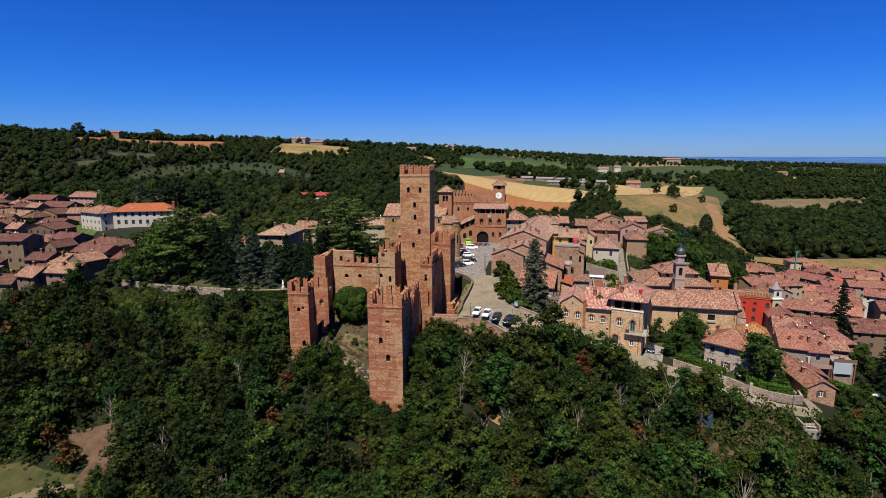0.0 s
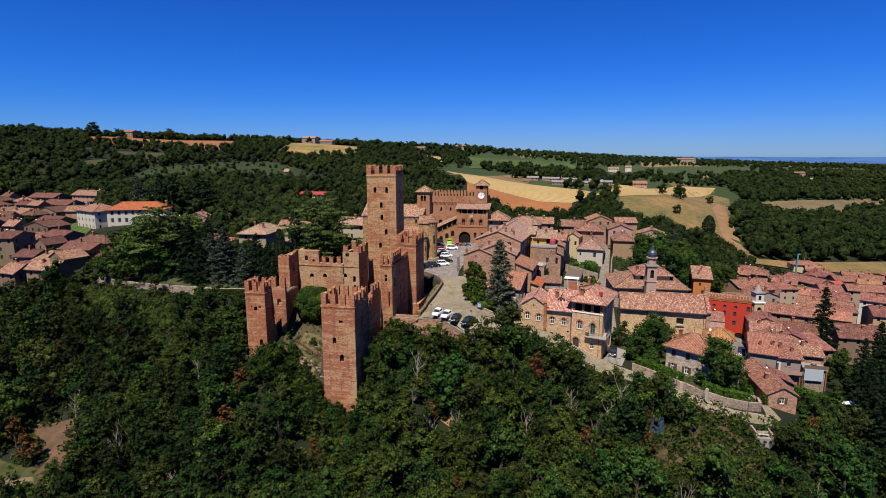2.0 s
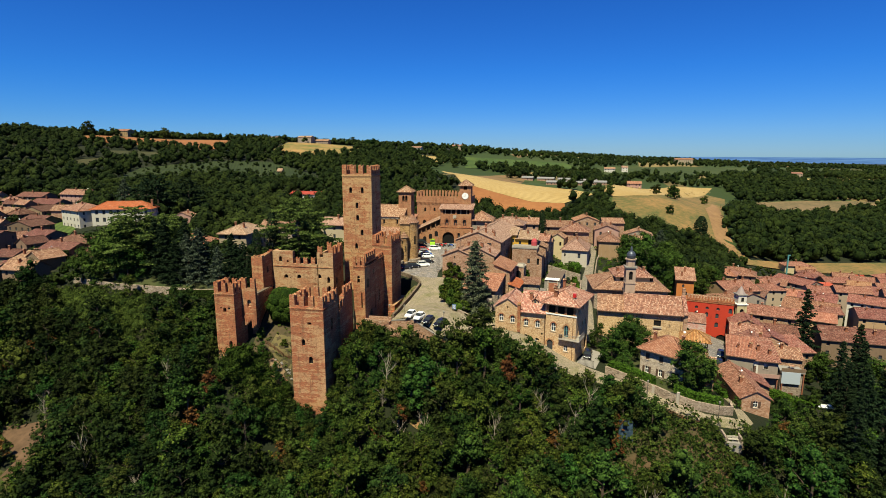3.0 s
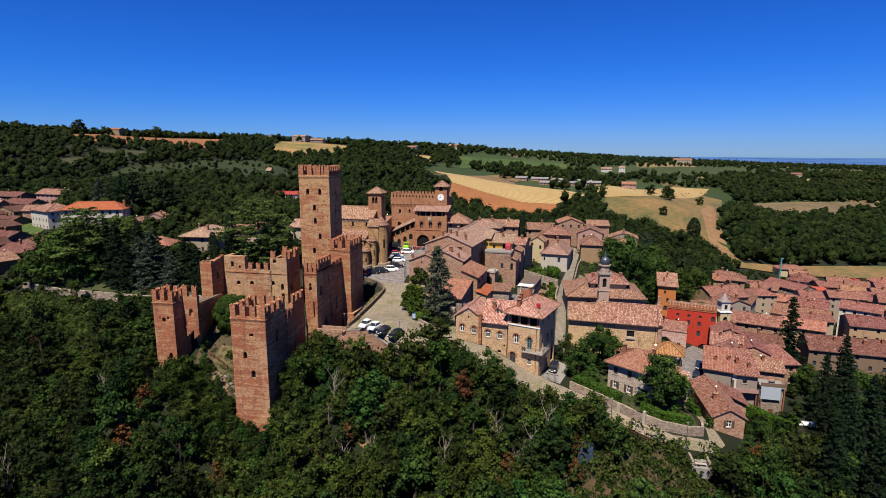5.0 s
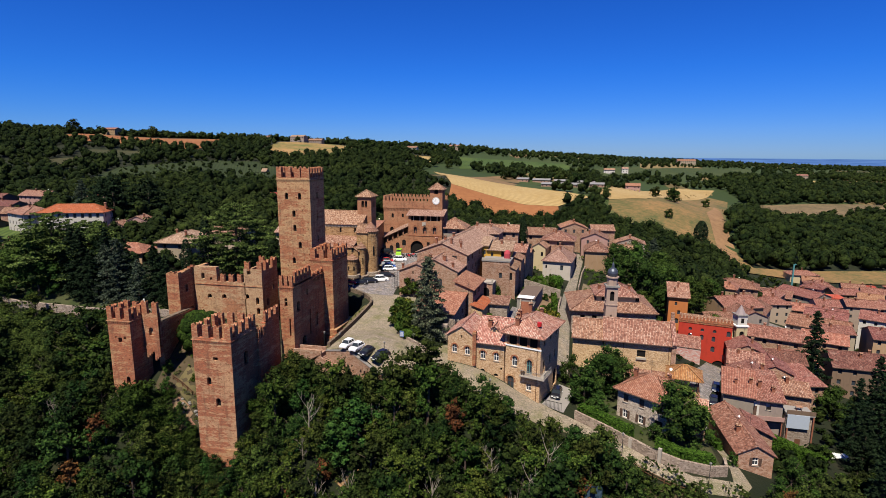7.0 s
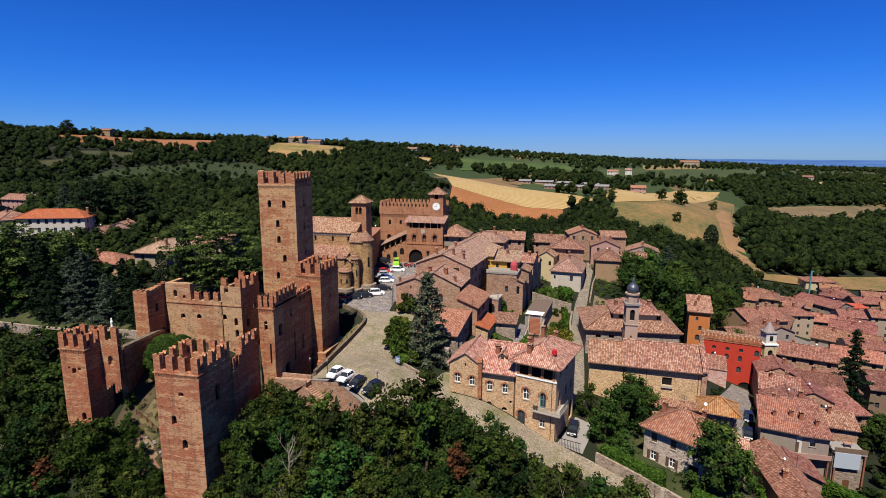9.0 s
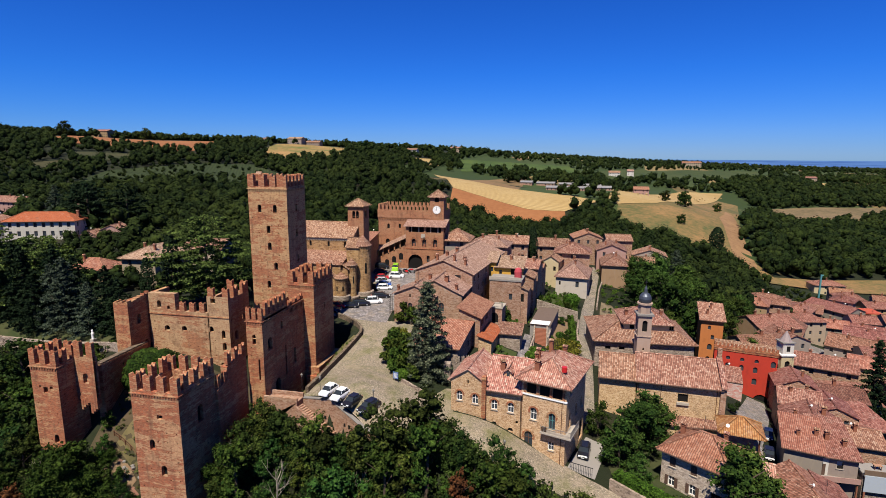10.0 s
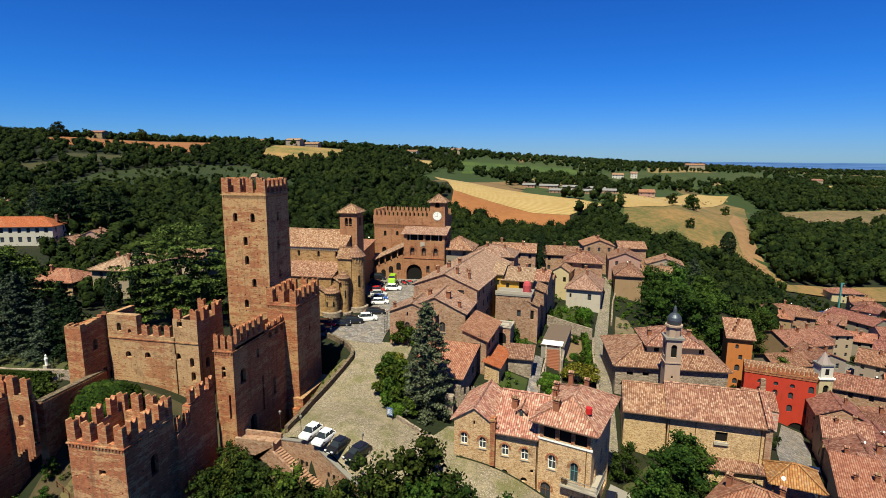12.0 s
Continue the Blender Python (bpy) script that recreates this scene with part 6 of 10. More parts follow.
box(bm, 8.02, 8.08, -0.94, 3.6, -0.65, -0.59)
part("railing", bm, GREY, balc)
for u in (3.7, 4.1):
    bm = bmesh.new()
    tube(bm, [(0, 0.14), (0.35, 0.2), (0.55, 0.26), (0.8, 0.1)], 8)
    part("flower_pot", bm, LEAF_RUST, lh, at=pose(u, -0.6, -1.6))
bm = bmesh.new()
tube(bm, [(0, 0.42), (0.75, 0.42)], 14)
part("roof_vent", bm, plain("red_enamel", (0.4, 0.02, 0.02), 0.4), lh, at=pose(5.9, 1.9, 7.35))
for u in (0.06, 6.3):
    part("downpipe", boxed(u, u + 0.09, -0.1, -0.005, -8, 3.3), WOOD, lh)

lw = house("low stone wing with arched windows and a pink tiled roof", 13.75, 122.38, YAW, 5.5, 11, -8, 3.6, "gx", 3.2, STONE, TILES_PINK, 0.5,
           {0: [(1.4, -3.6, 0.95, 1.6, True, "white"), (4.0, -3.7, 0.95, 1.6, True, "white"), (1.4, -6.2, 0.9, 0.6, True, "dark"), (4.0, -6.8, 0.9, 0.6, True, "dark"), (5.0, -5.4, 0.4, 0.5, False, "dark")]}, [(0.35, 0.3, 1.0, 0.7), (0.95, 0.2, 0.9, 0.5)], seed=31)
house("tiled link between the stone house and its low wing", 19.56, 124.19, YAW, 2.2, 5.8, -4, 5.07, "gx", 1.68, STONE, TILES_PINK, 0.04, seed=34, gutter=False)
lw2 = house("gabled end of the stone wing with two arched windows", 8.1, 123.18, YAW, 5.6, 9, -6, 4.3, "gy", 1.9, STONE, TILES_PINK, 0.55,
            {0: [(1.4, -3.7, 0.95, 1.6, True, "white"), (4.0, -3.9, 0.95, 1.6, True, "white"), (1.0, -5.9, 0.8, 0.35, True, "dark"), (3.8, -6.4, 0.8, 0.35, True, "dark"), (2.8, -0.7, 0.25, 0.6, False, "dark")]}, [], seed=32)
bm = boxed(5.2, 5.85, -0.75, -0.003, -1.4, 5.4)
box(bm, 5.1, 5.95, -0.85, -0.75, 4.9, 5.2)
part("chimney_breast", bm, BRICK_RED, lw2)
for hh, us, vs in ((lw, (1.4, 4.0), (1.1, 1.0)), (lw2, (1.4, 4.0), (1.7, 1.5))):
    for u, v in zip(us, vs):
        bm = bmesh.new()
        for k in range(9):
            a = math.pi * k / 8
            box(bm, u + 0.68 * math.cos(a) - 0.13, u + 0.68 * math.cos(a) + 0.13, -0.06, -0.003, v + 0.68 * math.sin(a) - 0.12, v + 0.68 * math.sin(a) + 0.12)
        part("brick_arch", bm, BRICK_RED, hh)
dorm = part("dormer", boxed(2.4, 3.6, 2.2, 5.0, 4.4, 5.7), STONE, lw)
part("dormer_roof", roof_mesh("gy", 1.2, 2.9, 5.7, 0.5, 0.25), TILES_PINK, dorm, at=Matrix.Translation((2.4, 2.2, 0)))
part("dormer_window", boxed(2.75, 3.25, 2.14, 2.197, 4.9, 5.5), GLASS, dorm)
gw = thing("battlemented_garden_wall", "small stone garden wall with battlements behind the stone house", "wall")
bm = bmesh.new()
extrude(bm, [(6.4, 133.2, -2), (11.6, 136.2, -2), (11.6, 136.2, 2.4), (6.4, 133.2, 2.4)], (-0.2, 0.35, 0))
bmesh.ops.recalc_face_normals(bm, faces=bm.faces[:])
part("wall", bm, STONE_GREY, gw)
merlons(gw, (6.4, 133.4), (11.5, 136.4), 2.4, 7, STONE_GREY, 1.2, 0.35, 0.5)
part("gate_pier", boxed(5.2, 6.4, 131.6, 132.8, -2, 3.0), STONE_GREY, gw)

# long church with the timber eaves, and the domed church behind it
lc = house("long rubble stone church with a mottled tiled roof", 32.6, 140.2, -4, 6.3, 9.4, -12, 0.0, "gx", 2.5, STONE, TILES, 0.7,
           {0: [(4.6, -8.4, 1.0, 1.7, False, "dark")]}, seed=33, name="church_wing", category="church")
lc2 = house("long rubble stone church hall with a large square window", 39.0, 139.2, -4, 13.4, 10.4, -13, 0.2, "gx", 2.9, STONE, TILES, 0.7,
            {0: [(7.6, -3.6, 1.7, 1.5, False, "open")]}, seed=34, name="church_hall", category="church")
part("window_sill", boxed(6.6, 8.6, -0.3, -0.003, -3.9, -3.5), PALE, lc2)
for u in (0.15, 3.9, 12.9):
    part("downpipe", boxed(u, u + 0.1, -0.1, -0.004, -9, -0.4), WOOD, lc2)
part("brick_gable", boxed(13.405, 14.3, -0.5, 10.4, -12, 0.2), STONE_PINK, lc2)
bm = bmesh.new()
uv = bm.loops.layers.uv.new("UVMap")
slab(bm, uv, [(13.45, -0.9, 0.3), (14.4, -0.9, 0.3), (14.4, 5.2, 3.7), (13.45, 5.2, 3.7)], 0.3, X1)
part("gable_coping", bm, TILES, lc2)
part("finial", boxed(13.6, 14.3, 4.9, 5.5, 3.5, 5.3), STONE_PINK, lc2)
house("lean-to with a tiled roof against the church", 44.0, 136.6, 0, 8.6, 2.4, -13, -6.6, "sf", 0.7, STONE, TILES, 0.4, seed=35, name="lean_to", category="shed", group="sheds")

dc = house("domed church with hipped tiled roofs", 32.8, 155.0, 3, 19.6, 15.5, -9, 1.6, "hip", 3.4, STONE_GREY, TILES, 0.6, {0: [(2.6, -2.2, 1.1, 0.7, False, "dark"), (5.4, -2.2, 1.1, 0.7, False, "dark")]}, seed=36, name="domed_church", category="church")
up = house("upper storey of the church with cream walls", 38.8, 158.4, 3, 9.6, 9.0, 1, 4.7, "hip", 2.3, PALE_YELLOW, TILES, 0.6, {0: [(1.6, -1.6, 0.9, 1.1, False, "dark"), (3.0, -1.6, 0.5, 1.0, False, "dark"), (9.6, -1.6, 0.9, 1.1, False, "dark")]}, [(0.1, 0.4), (0.85, 0.4)], seed=37, name="clerestory", category="church")
bt = thing("domed_bell_tower", "slender stone bell tower with an onion-shaped lead dome", "bell tower", pose(41.2, 150.2, 0, 0, 0, 3))
body = bmesh.new()
bell = [(1.25, 5.6, 0.95, 2.3, True)]
for o_, u_ in ((Vector((-1.25, -1.25, 0)), X1), (Vector((1.25, -1.25, 0)), Y1), (Vector((1.25, 1.25, 0)), -X1), (Vector((-1.25, 1.25, 0)), -Y1)):
    facade(body, o_, u_, 2.5, -6, 8.8, bell + ([(1.25, 1.8, 0.3, 0.6, True)] if u_ is X1 else []), 0.35)
part("shaft", body, TOWER_PLASTER, bt)
for k in range(4):
    o_, u_ = ((Vector((-1.25, -1.25, 0)), X1), (Vector((1.25, -1.25, 0)), Y1), (Vector((1.25, 1.25, 0)), -X1), (Vector((-1.25, 1.25, 0)), -Y1))[k]
    window(bt, o_, u_, (*bell[0], "dark"), "dark", 0.34)
part("cornice", boxed(-1.55, 1.55, -1.55, 1.55, 8.8, 9.15), GREY, bt)
part("string_course", boxed(-1.4, 1.4, -1.4, 1.4, 4.6, 4.8), TOWER_PLASTER, bt)
bm = bmesh.new()
tube(bm, [(9.15, 1.2), (10.9, 1.2), (10.9, 1.5), (11.2, 1.5)], 8)
part("drum", bm, TOWER_PLASTER, bt)
bm = bmesh.new()
tube(bm, [(11.2, 1.0), (11.5, 1.12), (12.0, 1.18), (12.5, 1.06), (12.95, 0.72), (13.2, 0.36), (13.5, 0.32), (13.9, 0.28), (14.5, 0.06)], 20)
part("dome", bm, LEAD, bt, "dark lead onion dome")
bm = bmesh.new()
tube(bm, [(14.4, 0.04), (16.0, 0.03)], 6)
tube(bm, [(15.0, 0.05), (15.15, 0.2), (15.3, 0.05)], 8)
part("finial", bm, IRON, bt)

# red palace, orange tower, white bell turret
rp = house("bright red plastered palace with battlements and arched windows", 63.0, 178.4, -14, 13.2, 5.0, -24, -6.4, "sf", 0.7, RED_PLASTER, TILES, 0.0,
           {0: [(3.0, -2.6, 0.9, 0.9, True, "white"), (6.0, -2.6, 0.9, 0.9, True, "white"), (9.0, -2.6, 0.9, 0.9, True, "white"), (12.4, -3.2, 1.0, 1.6, True, "white"), (3.0, -4.9, 0.9, 1.5, True, "white"), (6.0, -5.0, 0.9, 1.5, True, "white"), (8.9, -5.1, 0.9, 1.5, True, "white"),
                (8.9, -8.0, 1.0, 1.6, True, "wood"), (12.2, -8.1, 1.1, 1.9, True, "white"), (5.4, -8.0, 1.2, 1.5, True, "white"), (10.6, -14.2, 3.2, 4.0, True, "dark")]}, seed=38, name="palace", category="palace", gutter=False)
part("battlement_wall", boxed(-0.15, 13.35, -0.2, 0.25, -6.4, -5.8), BRICK_RED, rp)
part("corbel_band", boxed(-0.1, 13.3, -0.12, -0.003, -6.9, -6.4), BRICK_RED, rp)
merlons(rp, (0, 0.02), (13.2, 0.02), -5.8, 16, BRICK_RED, 0.9, 0.4, 0.55)
pw = house("terraced wing with pink and white patterned wall", 60.2, 169.6, -14, 6.4, 8.0, -22, -11.0, "sf", 0.9, CHECKED, TILES, 0, {0: [(2.0, -3.4, 0.6, 0.8, True, "dark")]}, seed=39)
ot = house("slim orange tower house with a hipped tile roof", 61.9, 187.4, -8, 5.2, 7.0, -18, -2.0, "sf", 2.4, ORANGE, TILES, 0.55,
           {0: [(2.0, -2.8, 0.7, 1.1, True, "wood"), (2.9, -5.4, 0.8, 1.2, False, "wood"), (2.4, -8.2, 1.1, 1.6, True, "wood"), (2.2, -11.4, 1.0, 1.4, True, "wood")]}, [(0.5, 0.7), (0.3, 0.3)], seed=40)
wt = thing("white_bell_turret", "white plastered bell turret with a grey conical roof", "bell tower", pose(79.2, 180.6, 0, 0, 0, 11))
bm = bmesh.new()
for o_, u_ in ((Vector((-1.5, -1.5, 0)), X1), (Vector((1.5, -1.5, 0)), Y1), (Vector((1.5, 1.5, 0)), -X1), (Vector((-1.5, 1.5, 0)), -Y1)):
    facade(bm, o_, u_, 3.0, -18, -7.6, [(1.5, -11.3, 1.2, 2.4, True)], 0.3)
part("shaft", bm, PALE_YELLOW, wt)
window(wt, Vector((-1.5, -1.5, 0)), X1, (1.5, -11.3, 1.2, 2.4, True), "dark", 0.29)
window(wt, Vector((1.5, -1.5, 0)), Y1, (1.5, -11.3, 1.2, 2.4, True), "dark", 0.29)
part("cornice", boxed(-1.75, 1.75, -1.75, 1.75, -7.6, -7.3), WHITE, wt)
bm = boxed(-1.3, 1.3, -1.3, 1.3, -7.3, -4.6)
part("belfry", bm, WHITE_PLASTER, wt)
# belfry opening: a black panel painted as the unlit inside
part("opening", boxed(-0.4, 0.4, -1.34, -1.303, -6.6, -5.3), DARK, wt)
part("cornice", boxed(-1.55, 1.55, -1.55, 1.55, -4.6, -4.35), GREY, wt)
bm = bmesh.new()
tube(bm, [(-4.35, 1.4), (-3.4, 0.9), (-1.9, 0.1)], 8)
part("cone_roof", bm, plain("slate_grey", (0.25, 0.2, 0.19), 0.7, 0, 0.4), wt)

# villa with its garden
vl = house("two-storey pale stone villa with grey shutters and a hipped roof", 40.0, 121.4, -36, 9.2, 7.6, -12, -2.6, "hip", 2.4, STONE_VILLA, TILES_ORANGE, 0.7,
           {0: [(1.6, -2.7, 0.9, 1.5, False, "closed"), (4.6, -2.7, 0.9, 1.5, False, "closed"), (7.8, -2.7, 0.9, 1.5, False, "closed"), (1.6, -5.7, 0.9, 1.5, False, "shut"), (4.6, -5.7, 0.9, 1.5, False, "shut"), (7.8, -6.4, 1.4, 2.4, False, "dark")], 3: [(5, -2.7, 0.9, 1.5, False, "closed")]},
           [(0.1, 0.6, 1.3, 0.6), (0.7, 0.8)], seed=41)
bm = bmesh.new()
tube(bm, [(0, 0.05), (0.03, 0.16), (0.08, 0.26)], 14, False)
part("dish", bm, WHITE, vl, "white satellite dish", at=pose(6.0, 7.5, 0.2, 60, 0, 20))
gz = thing("gazebo", "open pavilion with an amber tiled pyramid roof on posts", "pavilion", pose(50.0, 128.4, 0, 0, 0, -12))
part("roof", roof_mesh("pyr", 5.4, 4.6, -2.6, 1.5, 0.6), TILES_AMBER, gz)
for x in (0.1, 5.2):
    for y in (0.1, 4.4):
        part("post", boxed(x - 0.1, x + 0.1, y - 0.1, y + 0.1, -14, -2.7), WOOD, gz)
part("beam", boxed(0, 5.3, 0.0, 0.2, -2.95, -2.75), WOOD, gz)
part("platform", boxed(-0.2, 5.6, -0.2, 4.8, -14, -5.6), STONE_PINK, gz)
house("small outbuilding with tiled roof between villa and church", 50.2, 122.6, -12, 5.2, 5, -15, -6.5, "gx", 1.3, STONE_PINK, TILES_PINK, 0.4, auto=[0], seed=42)

# terraced houses stepping down the lower street
for lab, x, y, yaw, w, d, z0, ze, k, rs, wl, tl, ch, au in (
        ("long stone barn with a sagging tiled roof and skylight", 58.7, 115.0, 1, 5.4, 16.0, -19, -9.7, "gy", 1.5, STONE_PINK, TILES_BRICK, [(0.3, 0.35)], [0]),
        ("low tiled annexe behind the barn", 64.2, 125.4, -3, 3.6, 5.8, -20, -11.4, "sr", 1.6, STONE_PINK, TILES_BRICK, [], [1]),
        ("house with an orange tiled roof and a bare plaster front", 62.6, 136.6, -15, 5.4, 8.6, -20, -8.6, "sf", 2.0, GREY_PLASTER, TILES_ORANGE, [(0.4, 0.4), (0.9, 0.5)], []),
        ("house with a balcony under a mottled tiled roof", 68.4, 136.5, -6, 5.1, 9.4, -22, -9.4, "sf", 2.4, GREY_PLASTER, TILES_BRICK, [(0.3, 0.4), (0.75, 0.3)], [0, 1]),
        ("tiled house with a stone gable between the street and the slope", 67.0, 147.0, -14, 8.6, 9.0, -20, -9.9, "gy", 2.1, STONE_PINK, TILES_BRICK, [(0.2, 0.4), (0.75, 0.6)], [0, 3]),
        ("house with a tiled roof above the street", 69.6, 157.4, -15, 7.4, 8.0, -22, -9.8, "gx", 1.8, BROWN_PLASTER, TILES, [(0.3, 0.4), (0.7, 0.6)], [0, 3]),
        ("house with a low gabled roof above the street", 75.6, 157.0, -8, 8.0, 8.4, -22, -11.4, "gy", 1.8, STONE_PINK, TILES_BRICK, [(0.3, 0.6)], [0, 1]),
        ("tiled house with a gable below the palace", 73.4, 168.2, -10, 7.8, 8.0, -22, -10.6, "gy", 1.9, STONE_PINK, TILES_BRICK, [(0.7, 0.5)], [0, 3]),
        ("house with a long low tiled roof below the palace", 81.8, 167.4, -6, 9.0, 8, -24, -12.4, "gx", 1.7, STONE_PINK, TILES_OLD, [(0.4, 0.5)], [0, 1]),
        ("house with a stone gable and low roof", 74.6, 146.0, -8, 8, 8, -23, -11.6, "gx", 1.4, STONE_PINK, TILES, [(0.5, 0.4)], [0, 1]),
        ("tall narrow house at the slope edge", 84.0, 155.5, 11, 6.5, 9, -26, -13.6, "sf", 1.5, STONE_PINK, TILES_BRICK, [], [0, 1]),
        ("house with twin tiled roofs behind the palace", 76.0, 196, 16, 10, 8, -24, -11.4, "gx", 1.6, CREAM, TILES_BRICK, [(0.7, 0.5)], [0]),
        ("house with a tiled roof behind the palace", 85.5, 199, 16, 9, 9, -26, -10.6, "gy", 1.8, GREY_PLASTER, TILES_BRICK, [(0.3, 0.5), (0.6, 0.3)], [0, 1]),
        ("large tiled house above the small square", 86.0, 213, 22, 14, 13, -28, -11.8, "gx", 2.6, BROWN_PLASTER, TILES_BRICK, [(0.2, 0.5), (0.5, 0.4), (0.8, 0.5)], [0, 1]),
        ("long house front along the small square", 101.0, 224, 62, 20, 8, -32, -17.5, "gx", 2.0, GREY_PLASTER, TILES_BRICK, [(0.4, 0.5)], [0]),
        ("pale house with a balcony on the small square", 113.5, 256, 10, 11, 9, -34, -20.5, "hip", 2.0, CREAM, TILES_BRICK, [(0.5, 0.5)], [0, 1]),
        ("grey house with a broad tiled roof at the square", 111.8, 231, -32, 18, 12, -34, -20.6, "gx", 2.6, GREY_PLASTER, TILES_BRICK, [(0.3, 0.4), (0.7, 0.5)], [0, 3]),
        ("house with a hipped roof behind the square", 121, 240, -28, 13, 12, -34, -20.2, "gx", 2.2, CREAM, TILES_BRICK, [(0.5, 0.4)], [0, 3]),
        ("long tiled house beside the conifer", 103.4, 180.4, -6, 24, 10, -30, -17.2, "gx", 2.8, OLD_WALL, TILES_OLD, [(0.3, 0.35), (0.6, 0.3), (0.8, 0.4)], [0]),
        ("low tiled house under the conifer", 88, 172, 4, 9, 9, -27, -15.5, "sf", 1.5, STONE_PINK, TILES_BRICK, [], [0]),
        ("house with a low roof and roof terrace", 117, 219, -6, 10.5, 8, -32, -19.4, "gx", 1.4, CREAM, TILES_BRICK, [(0.4, 0.4)], [0]),
        ("wide tiled house in the lower village", 129.5, 212, -10, 16, 11, -34, -18.5, "gx", 2.2, BROWN_PLASTER, TILES_BRICK, [(0.2, 0.4), (0.7, 0.4)], [0]),
        ("tiled house in the lower village with a white gable", 141, 243, -30, 13, 10, -34, -20.4, "gx", 2.0, WHITE_PLASTER, TILES_BRICK, [(0.4, 0.4)], [0, 3]),
        ("tiled row house in the lower village", 150, 228, -20, 15, 10, -35, -20.0, "gx", 2.0, CREAM, TILES_BRICK, [(0.4, 0.4)], [0, 3]),
        ("tiled house with pale walls in the lower village", 137, 266, -5, 9, 9, -35, -22.4, "gx", 1.8, CREAM, TILES_BRICK, [(0.4, 0.4)], [0]),
        ("long tiled house in the lower village", 149, 268, -8, 14, 9, -35, -22.4, "gx", 2.0, CREAM, TILES_BRICK, [(0.3, 0.4)], [0]),
        ("large grey-roofed house with a red awning beside it", 134, 300, -58, 19, 11, -36, -24.2, "gx", 2.0, GREY_PLASTER, TILES_BRICK, [(0.5, 0.5)], [0]),
        ("house with a tiled roof near the meadow", 160, 301, 4, 12, 9, -36, -25.4, "gx", 1.8, BROWN_PLASTER, TILES_BRICK, [(0.4, 0.4)], [0]),
        ("pale yellow two-storey house at the meadow edge", 164, 358, 2, 15, 9, -37, -28.4, "hip", 1.8, PALE_YELLOW, TILES_BRICK, [(0.5, 0.5)], [0]),
        ("house with a bright red sheet roof", 181, 328, -4, 11, 8, -37, -28.4, "gx", 1.2, CREAM, TILES_RED, [], [0]),
        ("tiled house at the far end of the village", 165, 262, -16, 18, 10, -36, -22.0, "gx", 2.2, BROWN_PLASTER, TILES_BRICK, [(0.4, 0.4)], [0]),
        ("tiled house among many roofs", 178, 290, -8, 16, 10, -36, -25.5, "gx", 2.0, CREAM, TILES_BRICK, [(0.3, 0.4)], [0]),
        ("tiled house by the lower road", 190, 310, -6, 15, 9, -37, -27.0, "gx", 1.8, CREAM, TILES_BRICK, [], [0])):
    house(lab, x, y, yaw, w, d, z0, ze, k, rs, wl, tl, 0.5, None, ch, auto=au, seed=int(x * 3 + y))

# more of the lower village: closely packed houses, each on its own plot
plots = random.Random(31)


def clear_plot(x, y, w, d, yaw):
    m = pose(x, y, 0, 0, 0, yaw)
    pts = [m @ Vector((w * i / 4, d * j / 4, 0)) for i in range(5) for j in range(5)]
    for inv, fw, fd in FOOT:
        for p in pts:
            q = inv @ p
            if -0.6 < q.x < fw + 0.6 and -0.6 < q.y < fd + 0.6:
                return False
        back = inv.inverted()
        own = m.inverted()
        for i in range(5):
            for j in range(5):
                q = own @ (back @ Vector((fw * i / 4, fd * j / 4, 0)))
                if -0.6 < q.x < w + 0.6 and -0.6 < q.y < d + 0.6:
                    return False
    return True


def infill(poly, tries, lift, walls, tops, labels, yaws, group, keep_off=(), wide=(8, 16), deep=(7, 10)):
    xs, ys = [p[0] for p in poly], [p[1] for p in poly]
    count = 0
    for k in range(tries):
        x, y = plots.uniform(min(xs), max(xs)), plots.uniform(min(ys), max(ys))
        w, d, yaw = plots.uniform(*wide), plots.uniform(*deep), plots.choice(yaws) + plots.uniform(-6, 6)
        c = pose(x, y, 0, 0, 0, yaw) @ Vector((w / 2, d / 2, 0))
        if not inside(poly, c.x, c.y) or any(inside(o, c.x, c.y) for o in keep_off) or not clear_plot(x, y, w, d, yaw):
            continue
        g = H(c.x, c.y)
        ze = g + plots.uniform(*lift)
        house(plots.choice(labels), x, y, yaw, w, d, g - 6, ze, plots.choice(("gx", "gx", "gx", "hip", "sf")), plots.uniform(1.6, 2.3), plots.choice(walls), plots.choice(tops), 0.55, None,
              [(plots.uniform(0.15, 0.45), plots.uniform(0.3, 0.7)), (plots.uniform(0.55, 0.9), plots.uniform(0.3, 0.7))][:plots.randint(1, 2)], auto=[0, plots.choice((1, 3))], seed=k, group=group)
        count += 1
    return count


SQUARE = [(88, 188), (110, 203), (122, 225), (126, 252), (110, 254), (102, 232), (93, 214), (83, 196)]
infill([(84, 160), (112, 166), (150, 200), (180, 235), (215, 300), (196, 340), (160, 330), (130, 296), (104, 262), (86, 232), (80, 190)], 1100, (8.0, 11.0), (STONE_PINK, STONE_PINK, BROWN_PLASTER, GREY_PLASTER), (TILES_BRICK, TILES_BRICK, TILES_ORANGE),
       ("closely built village house with a weathered tiled roof", "village house with mottled clay tiles and small windows", "stone village house squeezed between its neighbours"), (-30, -20, -8, 8, 60), "village houses", [SQUARE])

